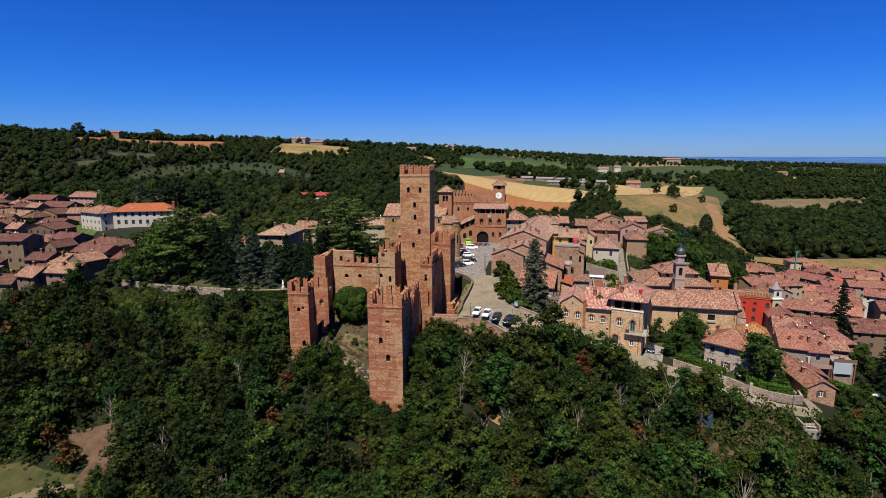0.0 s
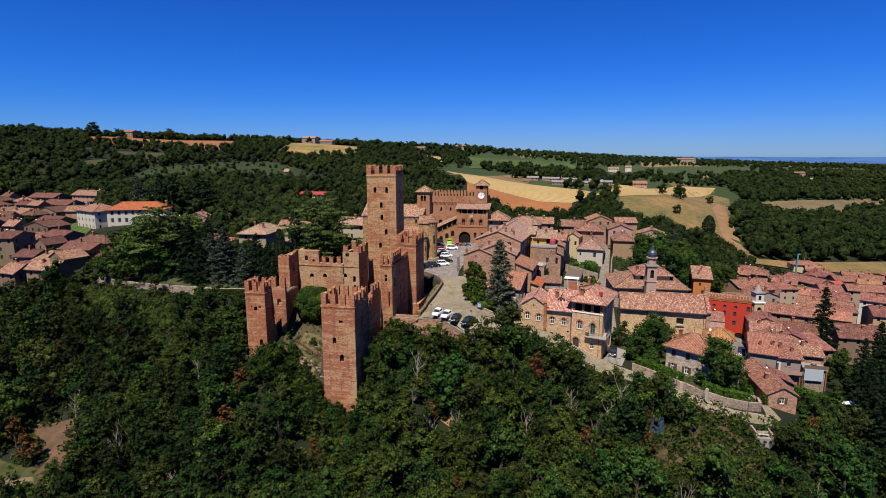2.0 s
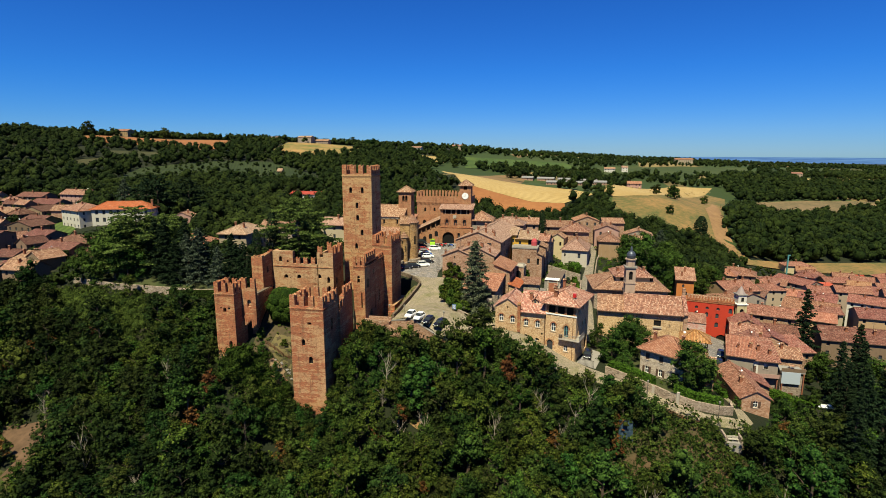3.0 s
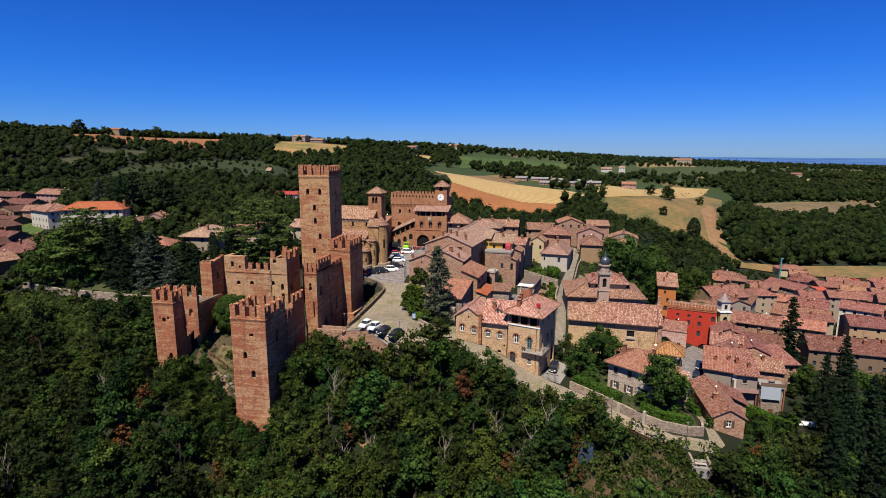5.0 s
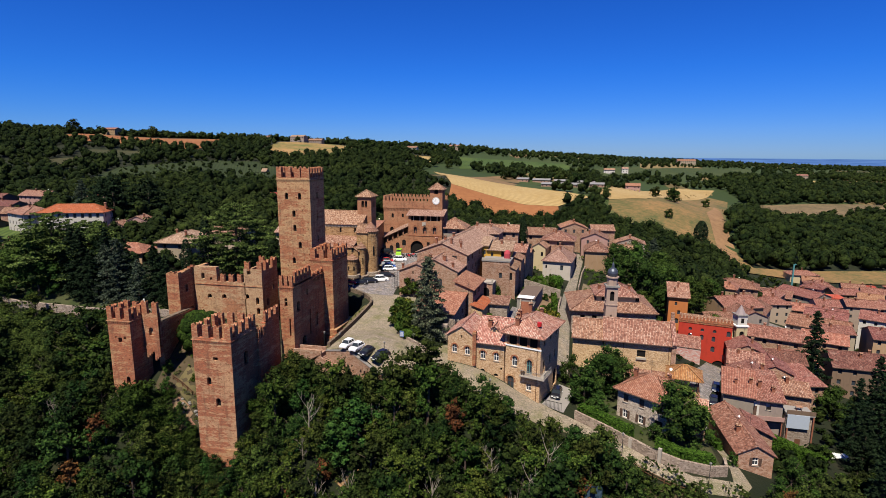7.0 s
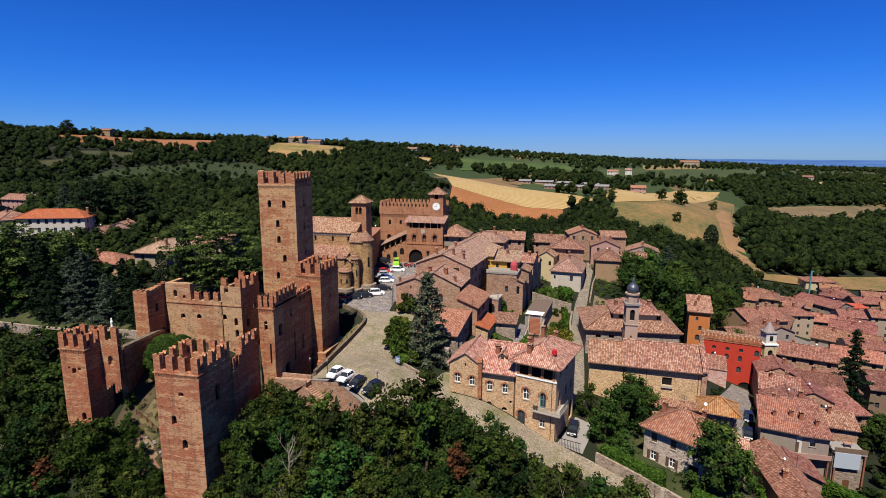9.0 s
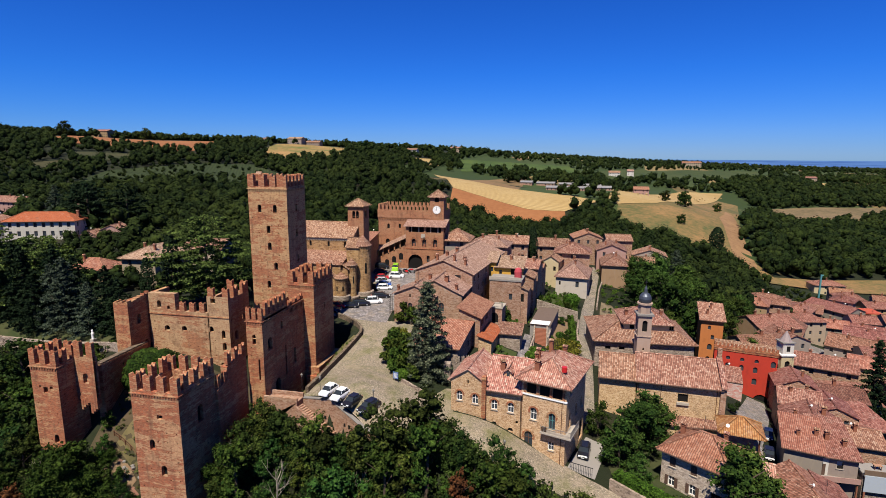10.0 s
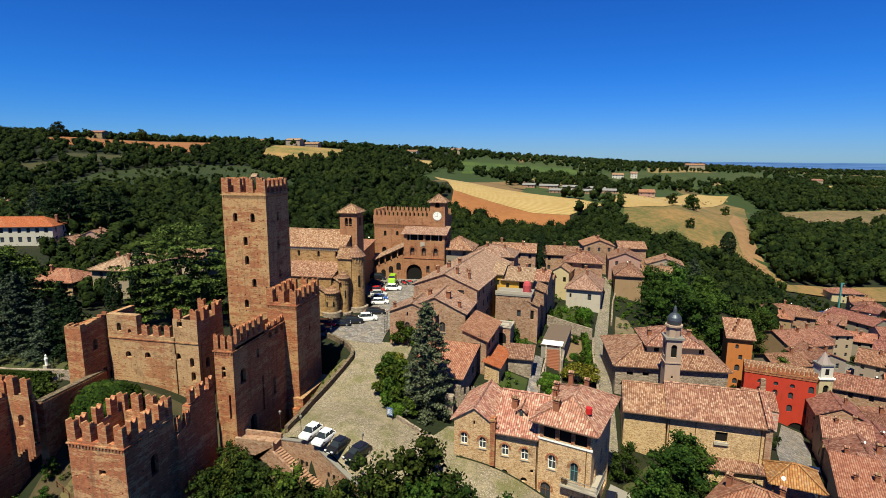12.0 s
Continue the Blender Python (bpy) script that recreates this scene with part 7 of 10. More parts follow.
# village on the left slope, the villas and the houses behind the cedars
house("long pale three-storey villa with an orange tiled roof", -182.0, 209, 20, 25, 10, 0, 13.6, "hip", 2.8, VILLA_PLASTER, TILES_FRESH, 0.7,
      {0: [(2.2 + 2.95 * i, -2.7 - 3.4 * j, 1.25, 1.9, False, "shut") for i in range(8) for j in range(3)], 1: [(2.5 + 5 * i, -2.7 - 3.4 * j, 1.1, 1.8, False, "closed") for i in range(2) for j in range(2)]}, [(0.95, 0.6, 2.0, 0.8)], seed=61)
for lab, x, y, yaw, w, d, z0, ze, k, rs, wl, tl, ch, au in (
        ("cream three-storey house with a brown tiled roof", -201, 212, -22, 17, 12, 0, 13.0, "hip", 2.6, VILLA_PLASTER, TILES, [(0.6, 0.4)], [0, 1]),
        ("pink villa with gabled roofs and white balcony", -150, 220, 14, 9, 8, 1, 9.6, "gy", 2.0, PINK, TILES, [(0.7, 0.4)], [0, 1]),
        ("pink villa wing with a small gable", -155, 216, 14, 6, 7, 1, 8.0, "gy", 1.7, PINK, TILES, [], [0]),
        ("pale house with a tan roof behind the castle garden", -88, 163, 4, 9.5, 15, 2, 12.2, "hip", 2.2, CREAM, TILES_TAN, [(0.4, 0.3), (0.7, 0.3)], [0, 1]),
        ("low house with a red tiled roof in the castle garden", -103, 160, 6, 11, 8, 1, 9.2, "hip", 2.0, BROWN_PLASTER, TILES_ORANGE, [(0.3, 0.4)], [0, 1]),
        ("house with tiled roof behind the cedar", -62, 186, 0, 14, 9, 1, 13.0, "gx", 2.0, CREAM, TILES_TAN, [(0.4, 0.4)], [0, 1]),
        ("house with a low tan roof near the church", -84, 182, 6, 12, 9, 1, 11.8, "gx", 2.0, CREAM, TILES, [(0.3, 0.4)], [0, 1])):
    house(lab, x, y, yaw, w, d, z0, ze, k, rs, wl, tl, 0.7, None, ch, auto=au, seed=int(x * 3 + y))
for lab, x, y, yaw, w, d, z0, ze, k, rs, wl, tl, au in (
        ("stone house with a tiled roof on the valley slope", -160, 146, 8, 12, 8, -8, 0.6, "gx", 1.7, OLD_WALL, TILES_OLD, [0, 1]),
        ("house with a wide tiled roof and dark loft", -157, 160, -10, 15, 9, -4, 5.2, "gx", 2.0, OLD_WALL, TILES_OLD, [0, 1]),
        ("narrow ochre house with small windows", -168, 152, 6, 8, 9, -6, 3.4, "gx", 1.6, OLD_WALL, TILES_OLD, [0, 1]),
        ("stone house with reddish tiles stepping down the slope", -146, 150, -6, 11, 8, -6, 1.8, "gx", 1.7, OLD_WALL, TILES_OLD, [0, 1]),
        ("tiled house with an open loft under its roof", -166, 174, -4, 16, 9, -3, 5.0, "hip", 2.2, OLD_WALL, TILES_OLD, [0, 1]),
        ("tiled house along the upper lane", -144, 160, -8, 12, 8, -4, 3.2, "gx", 1.6, OLD_WALL, TILES_OLD, [0, 1]),
        ("small tiled cottage with a white gable", -135, 148, -14, 7, 7, -6, -0.6, "gx", 1.5, WHITE_PLASTER, TILES, [0, 1]),
        ("tiled house with dark brick walls", -150, 175, 2, 13, 9, -3, 4.6, "gx", 1.8, OLD_WALL, TILES_OLD, [0, 1]),
        ("tiled house behind the slope houses", -134, 170, -6, 12, 9, -3, 4.4, "gx", 1.8, OLD_WALL, TILES_OLD, [0, 1]),
        ("large unplastered house with open floors", -190, 158, 12, 13, 11, -8, 8.2, "gx", 1.6, OLD_WALL, TILES_OLD, [0, 1]),
        ("grey house with hipped roof among the vines", -206, 190, -6, 14, 10, -2, 8.0, "gy", 2.0, OLD_WALL, TILES_OLD, [0, 1]),
        ("tan roofed house in the old town", -186, 180, -10, 12, 9, -2, 6.0, "gx", 1.8, OLD_WALL, TILES_OLD, [0, 1]),
        ("brown house with a tiled roof up the slope", -246, 232, -10, 15, 10, 0, 9.2, "gy", 2.2, OLD_WALL, TILES_OLD, [0, 1]),
        ("house with a long tiled roof up the slope", -262, 250, -8, 20, 10, 0, 11.0, "gx", 2.2, OLD_WALL, TILES_OLD, [0, 1]),
        ("house with a long brown roof at the wood edge", -284, 262, 0, 18, 10, 2, 13.5, "gx", 2.0, OLD_WALL, TILES_OLD, [0]),
        ("pink house with two tiled gables at the wood edge", -258, 266, -6, 20, 9, 2, 15.0, "gx", 2.4, PINK, TILES, [0, 1]),
        ("grey farm house with a blue sheet on its roof", -222, 268, 4, 22, 9, 2, 13.0, "gx", 1.6, OLD_WALL, TILES_TAN, [0, 1]),
        ("low tiled house at the edge of town", -225, 212, -8, 14, 10, -2, 7.0, "gx", 2.0, OLD_WALL, TILES_OLD, [0, 1])):
    house(lab, x, y, yaw, w, d, z0, ze, k, rs, wl, tl, 0.6, None, [(0.4, 0.45)], auto=au, seed=int(x * 3 + y), group="old town houses")
infill([(-235, 195), (-165, 132), (-126, 128), (-122, 165), (-150, 205), (-215, 240), (-300, 262), (-290, 235)], 1500, (3.6, 6.0), (OLD_WALL, OLD_WALL, STONE_PINK), (TILES_OLD, TILES_OLD, TILES),
       ("old town house with a weathered tiled roof", "old stone house stepping down the slope", "ochre old town house with brown tiles"), (-10, 0, 10, 80), "old town houses", [[(-215, 186), (-120, 178), (-120, 250), (-215, 250)], [(-240, 208), (-196, 192), (-174, 188), (-184, 206), (-216, 228)]], (6, 10.5), (5.5, 7.5))
house("red-roofed white house alone in the woods", -157, 350, 0, 24, 8, 3, 10.6, "gx", 1.6, WHITE_PLASTER, TILES_RED, 0.6, None, [], auto=[0], seed=77, group="farm houses")

# ---- fields and farms ----
FIELDS = []


def field(name, poly, mat, label, size=14.0, lift=0.7, category="field"):
    FIELDS.append(poly)
    return sheet(name, poly, lift, mat, size, label, category)


sheet("farmland", [(-150, 560), (-30, 470), (60, 430), (70, 400), (140, 372), (220, 440), (320, 470), (700, 640), (1300, 1200), (1500, 2200), (300, 2200), (-60, 1200), (-140, 900)], 0.35, FARMLAND, 24.0, "rolling farmland with vineyards, hedges and stubble", "farmland")
field("stubble_field", [(-96, 585), (-40, 527), (7, 502), (39, 481), (58, 460), (44, 447), (33, 436), (7, 440), (-22, 458), (-57, 479)], STUBBLE, "harvested golden stubble field on a slope")
field("ploughed_field", [(-57, 478.6), (-22, 457.6), (7, 439.6), (33, 435.6), (34, 405), (0, 407), (-50, 426)], PLOUGHED, "ploughed reddish brown field")
field("dry_meadow", [(72, 458.5), (103, 477.5), (150, 574), (207, 694), (224, 680), (195, 582), (172, 510), (156, 450), (148, 408), (150, 372), (138, 366), (128, 386), (116, 396), (96, 400), (72, 398), (66, 420)], MEADOW, "dry yellow meadow with a worn track")
field("far_stubble", [(62, 494), (71.5, 459.5), (102.6, 478.5), (149.6, 575), (206.6, 695), (234, 769), (178, 735), (110, 600)], STUBBLE, "narrow strip of golden stubble")
field("vineyard", [(-106, 800), (46, 892), (76, 760), (74, 742), (-9, 716), (-78, 645)], VINES, "green vineyard rows on a gentle slope", 20)
field("red_soil_field", [(-548, 596), (-533, 622), (-500, 626), (-470, 640), (-440, 720), (-372, 640), (-362, 556), (-420, 540), (-452, 528), (-474, 516), (-522, 552)], PLOUGHED, "bare orange ploughed field near the ridge", 20)
field("ridge_field", [(-312, 606), (-352, 735), (-300, 800), (-255, 785), (-232, 670), (-262, 578)], field_mat("patchy_field", (0.06, 0.085, 0.018), (0.28, 0.16, 0.06)), "patchy green and tan field below the ridge house", 20)
field("valley_meadow", [(137, 358), (140, 368), (200, 404), (290, 436), (330, 420), (246, 388), (178, 366)], MEADOW, "dry grass meadow beside the lower village", 14)
field("brown_field", [(226, 600), (262, 692), (326, 735), (390, 762), (440, 770), (400, 712), (302, 640), (250, 590)], field_mat("brown_soil", (0.075, 0.06, 0.028), (0.17, 0.115, 0.06)), "brown bare field between the woods", 20, 0.5)
field("far_gold_field", [(440, 1000), (640, 1030), (620, 985), (425, 955)], STUBBLE, "distant golden field", 30)
field("far_green_field", [(120, 900), (260, 1080), (420, 1180), (360, 1020), (200, 860)], GREENFIELD, "distant green field", 30)
field("slope_vineyard", [(-304, 356), (-330, 418), (-320, 462), (-306, 505), (-269, 530), (-225, 500), (-190, 468), (-161, 405), (-214, 408), (-262, 420), (-268, 385), (-280, 352)], field_mat("hill_vines", (0.012, 0.022, 0.0045), (0.03, 0.042, 0.01), 2.8, 0.5), "rows of vines and scrub grass on the hillside", 12)
field("tan_slope", [(-389, 403), (-384, 435), (-357, 410), (-364, 388)], field_mat("tan_grass", (0.018, 0.024, 0.007), (0.045, 0.04, 0.015)), "tan grass clearing on the wooded hill", 14)
field("ridge_clearing", [(-170, 749), (-139, 757), (-111, 681), (-140, 666)], STUBBLE, "tan clearing near the ridge", 14)
field("long_green_field", [(85, 857), (177, 1008), (164, 868), (87, 720)], GREENFIELD, "long green field on the plateau", 20)
field("distant_green_strip", [(489, 1242), (688, 1270), (640, 1200), (460, 1150)], GREENFIELD, "green strip of crops near the horizon", 30)
field("hollow_meadow", [(-96, 330), (-60, 352), (-30, 338), (-48, 312), (-80, 308)], GREENFIELD, "small grass clearing in the wooded hollow", 10)
field("left_vines", [(-232, 206), (-196, 196), (-178, 190), (-186, 204), (-216, 226)], VINES, "rows of vines between the houses", 6, 0.4)
field("small_clearing", [(-420, 470), (-380, 505), (-350, 470), (-380, 440)], field_mat("tan_clearing", (0.018, 0.024, 0.007), (0.05, 0.045, 0.018)), "tan clearing in the woods", 14)
field("clearing", [(-122, 80), (-112, 87.5), (-106.2, 89.6), (-99.9, 88.2), (-88.7, 87.2), (-83, 85.2), (-86, 81), (-96, 76), (-118, 74)], WORNGRASS, "grassy clearing with a bare earth track", 2.0, 0.15, "ground")
field("bare_bank", [(-103.5, 98.6), (-99.5, 97.4), (-95.9, 98.0), (-91.5, 98.6), (-85.4, 92.6), (-83, 87), (-85.5, 84.2), (-90.6, 86.0), (-90.4, 89.4), (-93.4, 91.6), (-99.2, 93.4)], field_mat("eroded_bank", (0.05, 0.03, 0.016), (0.13, 0.075, 0.045)), "bare eroded earth bank", 1.5, 0.2, "ground")
sheet("clearing_track", [(-106, 80.6), (-102.4, 82.0), (-97.1, 84.4), (-90.2, 85.5), (-88.7, 84.2), (-94.7, 82.8), (-99.3, 81.2), (-105, 79)], 0.24, field_mat("pale_track", (0.08, 0.06, 0.03), (0.15, 0.115, 0.065)), 1.0, "pale trodden track across the clearing", "path")
sheet("villa_garden", [(33.5, 118), (43, 111), (50, 109), (55.4, 111.5), (56.2, 126), (55.5, 136), (44, 140), (36, 137), (31.5, 130)], 0.1, LAWN, 1.5, "green lawn and beds round the stone villa", "garden")
sheet("meadow_track", [(152, 492), (170, 540), (182, 580), (176, 536), (160, 470), (152, 420), (147, 392), (138, 368), (130, 374), (136, 398), (143, 440)], 0.85, TRACK, 3.0, "orange earth track across the dry meadow", "track")
sheet("terrace_lawn", [(-112, 133.2), (-97, 129.4), (-84, 128.4), (-58, 127.8), (-52, 127.4), (-52, 140), (-80, 150), (-115, 146)], 0.12, LAWN, 2.0, "dry lawn of the castle garden", "lawn")
sheet("garden_path", [(-112, 131.7), (-97, 128.0), (-84, 127.0), (-58, 126.2), (-58, 127.8), (-84, 128.4), (-97, 129.4), (-112, 133.2)], 0.14, field_mat("gravel_path", (0.06, 0.05, 0.034), (0.1, 0.08, 0.055)), 2.0, "pale gravel path along the garden wall", "path")
bm = bmesh.new()
pts = [(-114, 131.6), (-104, 129.6), (-97, 127.8), (-84.5, 126.8), (-70, 126.6), (-57, 126.0), (-52.5, 124.6)]
for (xa, ya), (xb, yb) in zip(pts, pts[1:]):
    za, zb = H(xa, ya + 2), H(xb, yb + 2)
    extrude(bm, [(xa, ya, za - 6), (xb, yb, zb - 6), (xb, yb, zb + 0.9), (xa, ya, za + 0.9)], (0, -0.5, 0))
bmesh.ops.recalc_face_normals(bm, faces=bm.faces[:])
tagged(part("terrace_wall", bm, STONE_GREY, None), "long stone retaining wall of the castle garden", "wall")
bm = bmesh.new()
pts = [(32.2, 116.6), (38.0, 112.4), (43.6, 109.0), (48.0, 107.9), (53.0, 108.8), (55.8, 110.4), (56.2, 113.0)]
for (xa, ya), (xb, yb) in zip(pts, pts[1:]):
    za, zb = H(xa, ya) + 0.1, H(xb, yb) + 0.1
    d = Vector((yb - ya, xa - xb, 0)).normalized() * -0.45
    extrude(bm, [(xa, ya, za - 4), (xb, yb, zb - 4), (xb, yb, zb + 1.7), (xa, ya, za + 1.7)], d)
bmesh.ops.recalc_face_normals(bm, faces=bm.faces[:])
tagged(part("street_wall", bm, STONE_WORN, None), "grey-brown stone wall between street and villa garden", "wall")

bale = bmesh.new()
tube(bale, [(-0.65, 0.72), (-0.6, 0.8), (0.6, 0.8), (0.65, 0.72)], 14)
bale_mesh = bpy.data.meshes.new("hay_bale")
bale.to_mesh(bale_mesh)
bale.free()
bale_mesh.materials.append(plain("straw", (0.36, 0.26, 0.12), 0.95, 0, 0.5, 6))
rng = random.Random(90)
for k in range(22):
    t = rng.random()
    x, y = 92 + 118 * t + rng.uniform(-9, 9), 512 + 205 * t + rng.uniform(-4, 4)
    ob = new("hay_bale", bale_mesh)
    ob.matrix_world = Matrix.Translation((x, y, H(x, y) + 1.45)) @ pose(0, 0, 0, 0, 90, rng.uniform(0, 180))
    tagged(ob, "round golden hay bale lying on the stubble", "hay bale", "hay bales")

# farm sheds and far houses
SHED_ROOF = plain("shed_roof", (0.2, 0.19, 0.185), 0.8, 0, 0.5, 0.6)
for k, (x, y, w_) in enumerate(((-8, 586, 12), (8, 592, 18), (30, 596, 20), (54, 600, 18), (18, 536, 20), (41, 532, 18), (62, 548, 14))):
    house("long low farm shed with a grey roof", x, y, -6, w_, 11, H(x, y) - 4, H(x, y) + 2.8, "gx", 1.3, STONE_PINK, SHED_ROOF, 0.5, auto=[0], seed=k, name="farm_shed", category="shed", group="farm sheds", gutter=False)
for lab, x, y, w, d, h, tl, wl in (("brick farm house near the stubble field", 96, 552, 13, 9, 5, TILES_ORANGE, PINK), ("white house with a dark roof on the hill", 100, 816, 15, 10, 6, TILES, WHITE_PLASTER), ("white house with a gable on the hill", 128, 846, 9, 9, 8, TILES_TAN, WHITE_PLASTER),
                                   ("large pale house on the far ridge", 268, 1150, 34, 14, 11, TILES_ORANGE, CREAM), ("farm house far across the valley", 420, 1010, 22, 12, 7, TILES, CREAM),
                                   ("unfinished pale house on the ridge", -352, 766, 22, 12, 8, TILES_TAN, GREY_PLASTER), ("low house beside the ridge house", -330, 778, 22, 10, 5, TILES, GREY_PLASTER), ("red house on the wooded ridge", -560, 640, 26, 12, 8, TILES_ORANGE, BROWN_PLASTER),
                                   ("white farm house on the ridge", -420, 800, 16, 10, 6, TILES, WHITE_PLASTER), ("house among trees on the ridge", -150, 960, 18, 12, 7, TILES, CREAM), ("pale house on the hill crest", -190, 820, 16, 10, 6, TILES, WHITE_PLASTER), ("small tan hut among the vines", -230, 470, 5, 4, 2.5, TILES_TAN, BROWN_PLASTER)):
    z = H(x + w / 2, y)
    house(lab, x, y, -3, w, d, z - 4, z + h, "gx", 2.2, wl, tl, 0.5, auto=[0], seed=int(x), group="farm houses")
# the plain beyond the hills: a glowing backdrop with blue haze in its colour
bm = bmesh.new()
for k in range(40):
    a0, a1 = radians(30 + k * 3), radians(30 + (k + 1) * 3)
    v = [bm.verts.new((4650 * math.cos(a), 4650 * math.sin(a), z)) for a, z in ((a0, -60), (a1, -60), (a1, 20), (a0, 20))]
    bm.faces.new(v[::-1])
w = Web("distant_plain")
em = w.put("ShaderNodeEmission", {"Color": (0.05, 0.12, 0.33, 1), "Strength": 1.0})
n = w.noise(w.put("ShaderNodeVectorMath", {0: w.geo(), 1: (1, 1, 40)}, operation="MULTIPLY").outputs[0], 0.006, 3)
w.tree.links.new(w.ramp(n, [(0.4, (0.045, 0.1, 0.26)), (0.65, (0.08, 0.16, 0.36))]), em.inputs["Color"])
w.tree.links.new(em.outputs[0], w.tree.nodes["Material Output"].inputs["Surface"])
tagged(part("backdrop", bm, w.mat, None), "glowing backdrop of the horizon plain, blue haze painted in", "backdrop", kind="structure")

# ---- trees ----
def lump_form(level):
    bm = bmesh.new()
    bmesh.ops.create_icosphere(bm, subdivisions=level, radius=1.0)
    bm.verts.ensure_lookup_table()
    out = np.array([v.co[:] for v in bm.verts]), np.array([[v.index for v in f.verts] for f in bm.faces])
    bm.free()
    return out


LUMP = {k: lump_form(k) for k in (1, 2)}


def leaf_mesh(name, pos, nor, size, mat, rng, tilt=0.8, cores=None, level=1):
    """Many small leaf clumps, each a bent four-cornered blade; cores: centres, radii and flatness of the dense inner boughs."""
    n = len(pos)
    nor = nor + rng.normal(0, tilt, (n, 3))
    nor /= np.linalg.norm(nor, axis=1)[:, None] + 1e-9
    a = np.cross(nor, rng.normal(0, 1, (n, 3)))
    a /= np.linalg.norm(a, axis=1)[:, None] + 1e-9
    b = np.cross(nor, a)
    s = np.broadcast_to(np.asarray(size), (n,)) * rng.uniform(0.65, 1.35, n)
    s = s[:, None]
    v = np.stack([pos - a * s * 0.5 - b * s * 0.15, pos - b * s * 0.5 + nor * s * 0.1, pos + a * s * 0.5 + b * s * 0.1, pos + b * s * 0.55 + nor * s * 0.12], 1).reshape(-1, 3)
    corners = np.arange(n * 4, dtype=np.int32)
    starts = np.arange(0, n * 4, 4, dtype=np.int32)
    smooth = np.zeros(n, bool)
    if cores is not None:
        centres, radii, flat = np.asarray(cores[0], float), np.asarray(cores[1], float), cores[2]
        form, tris = LUMP[level]
        k, m = len(form), len(radii)
        jag = rng.uniform(0.74, 1.1, (m, k, 1))
        body = centres[:, None, :] + form[None] * jag * radii[:, None, None] * np.array([1, 1, flat])
        faces = (tris[None] + (len(v) + np.arange(m) * k)[:, None, None]).reshape(-1)
        starts = np.concatenate([starts, len(corners) + np.arange(0, len(faces), 3)]).astype(np.int32)
        corners = np.concatenate([corners, faces]).astype(np.int32)
        v = np.concatenate([v, body.reshape(-1, 3)])
        smooth = np.concatenate([smooth, np.ones(len(faces) // 3, bool)])
    me = bpy.data.meshes.new(name)
    me.vertices.add(len(v))
    me.vertices.foreach_set("co", v.astype(np.float32).ravel())
    me.loops.add(len(corners))
    me.loops.foreach_set("vertex_index", corners)
    me.polygons.add(len(starts))
    me.polygons.foreach_set("loop_start", starts)
    me.polygons.foreach_set("use_smooth", smooth)
    me.update()
    me.materials.append(mat)
    return me


def ball_points(rng, centres, radii, n, flat=0.85, shell=0.3):
    centres, radii = np.asarray(centres, float), np.asarray(radii, float)
    pick = rng.choice(len(radii), n, p=radii ** 2 / (radii ** 2).sum())
    d = rng.normal(0, 1, (n, 3))
    d[:, 2] = np.where(rng.random(n) < 0.5, np.abs(d[:, 2]), d[:, 2])
    d /= np.linalg.norm(d, axis=1)[:, None]
    r = radii[pick] * (1 - shell * rng.random(n) ** 1.5) * rng.uniform(0.92, 1.12, n)
    p = centres[pick] + d * r[:, None] * np.array([1, 1, flat])
    return p, d


def trunk_mesh(h, r, rng, limbs=4, bend=0.3, mat=None):
    bm = bmesh.new()
    top = Vector((rng.uniform(-bend, bend), rng.uniform(-bend, bend), h))
    tube(bm, [((0, 0, -1.0), r * 1.3), ((0, 0, 0.3), r), (top * 0.5, r * 0.7), (top, r * 0.3)], 7)
    for k in range(limbs):
        a = 2 * math.pi * (k + rng.random() * 0.6) / limbs
        z = h * rng.uniform(0.45, 0.8)
        p = top * (z / h)
        q = p + Vector((math.cos(a), math.sin(a), 0.9)) * h * rng.uniform(0.25, 0.42)
        tube(bm, [(p, r * 0.42), ((p + q) / 2 + Vector((0, 0, 0.1)), r * 0.3), (q, r * 0.08)], 5)
    me = bpy.data.meshes.new("trunk")
    bm.to_mesh(me)
    bm.free()
    me.materials.append(mat or BARK)
    return me


def broadleaf(name, label, seed, h, spread, mat, n=1100, size=0.42, category="tree", group="", lobes=28, low=0.3):
    rng = np.random.default_rng(seed)
    centres, radii = [], []
    for k in range(lobes):
        a, q = rng.uniform(0, 6.28), rng.uniform(0, 1) ** 0.55
        z = h * rng.uniform(low + 0.06, 0.93)
        reach = spread * 0.8 * q * (1 - 0.7 * max(0, (z / h - 0.45) * 1.8) ** 2)
        centres.append((reach * math.cos(a), reach * math.sin(a), z))
        radii.append(spread * rng.uniform(0.15, 0.33))
    centres.append((0, 0, h * 0.66))
    radii.append(spread * 0.42)
    p, d = ball_points(rng, centres, radii, n, 0.8, 0.45)
    p = p + rng.normal(0, spread * 0.035, p.shape)
    d[:, 2] += 0.3
    crown = leaf_mesh("crown", p, d, size, mat, rng, 0.75, (centres, np.array(radii) * 0.62, 0.8))
    root = thing(name, label, category, None, group)
    part("trunk", trunk_mesh(h * 0.75, h * 0.022 + 0.05, random.Random(seed)), None, root)
    part("crown", crown, None, root)
    return root


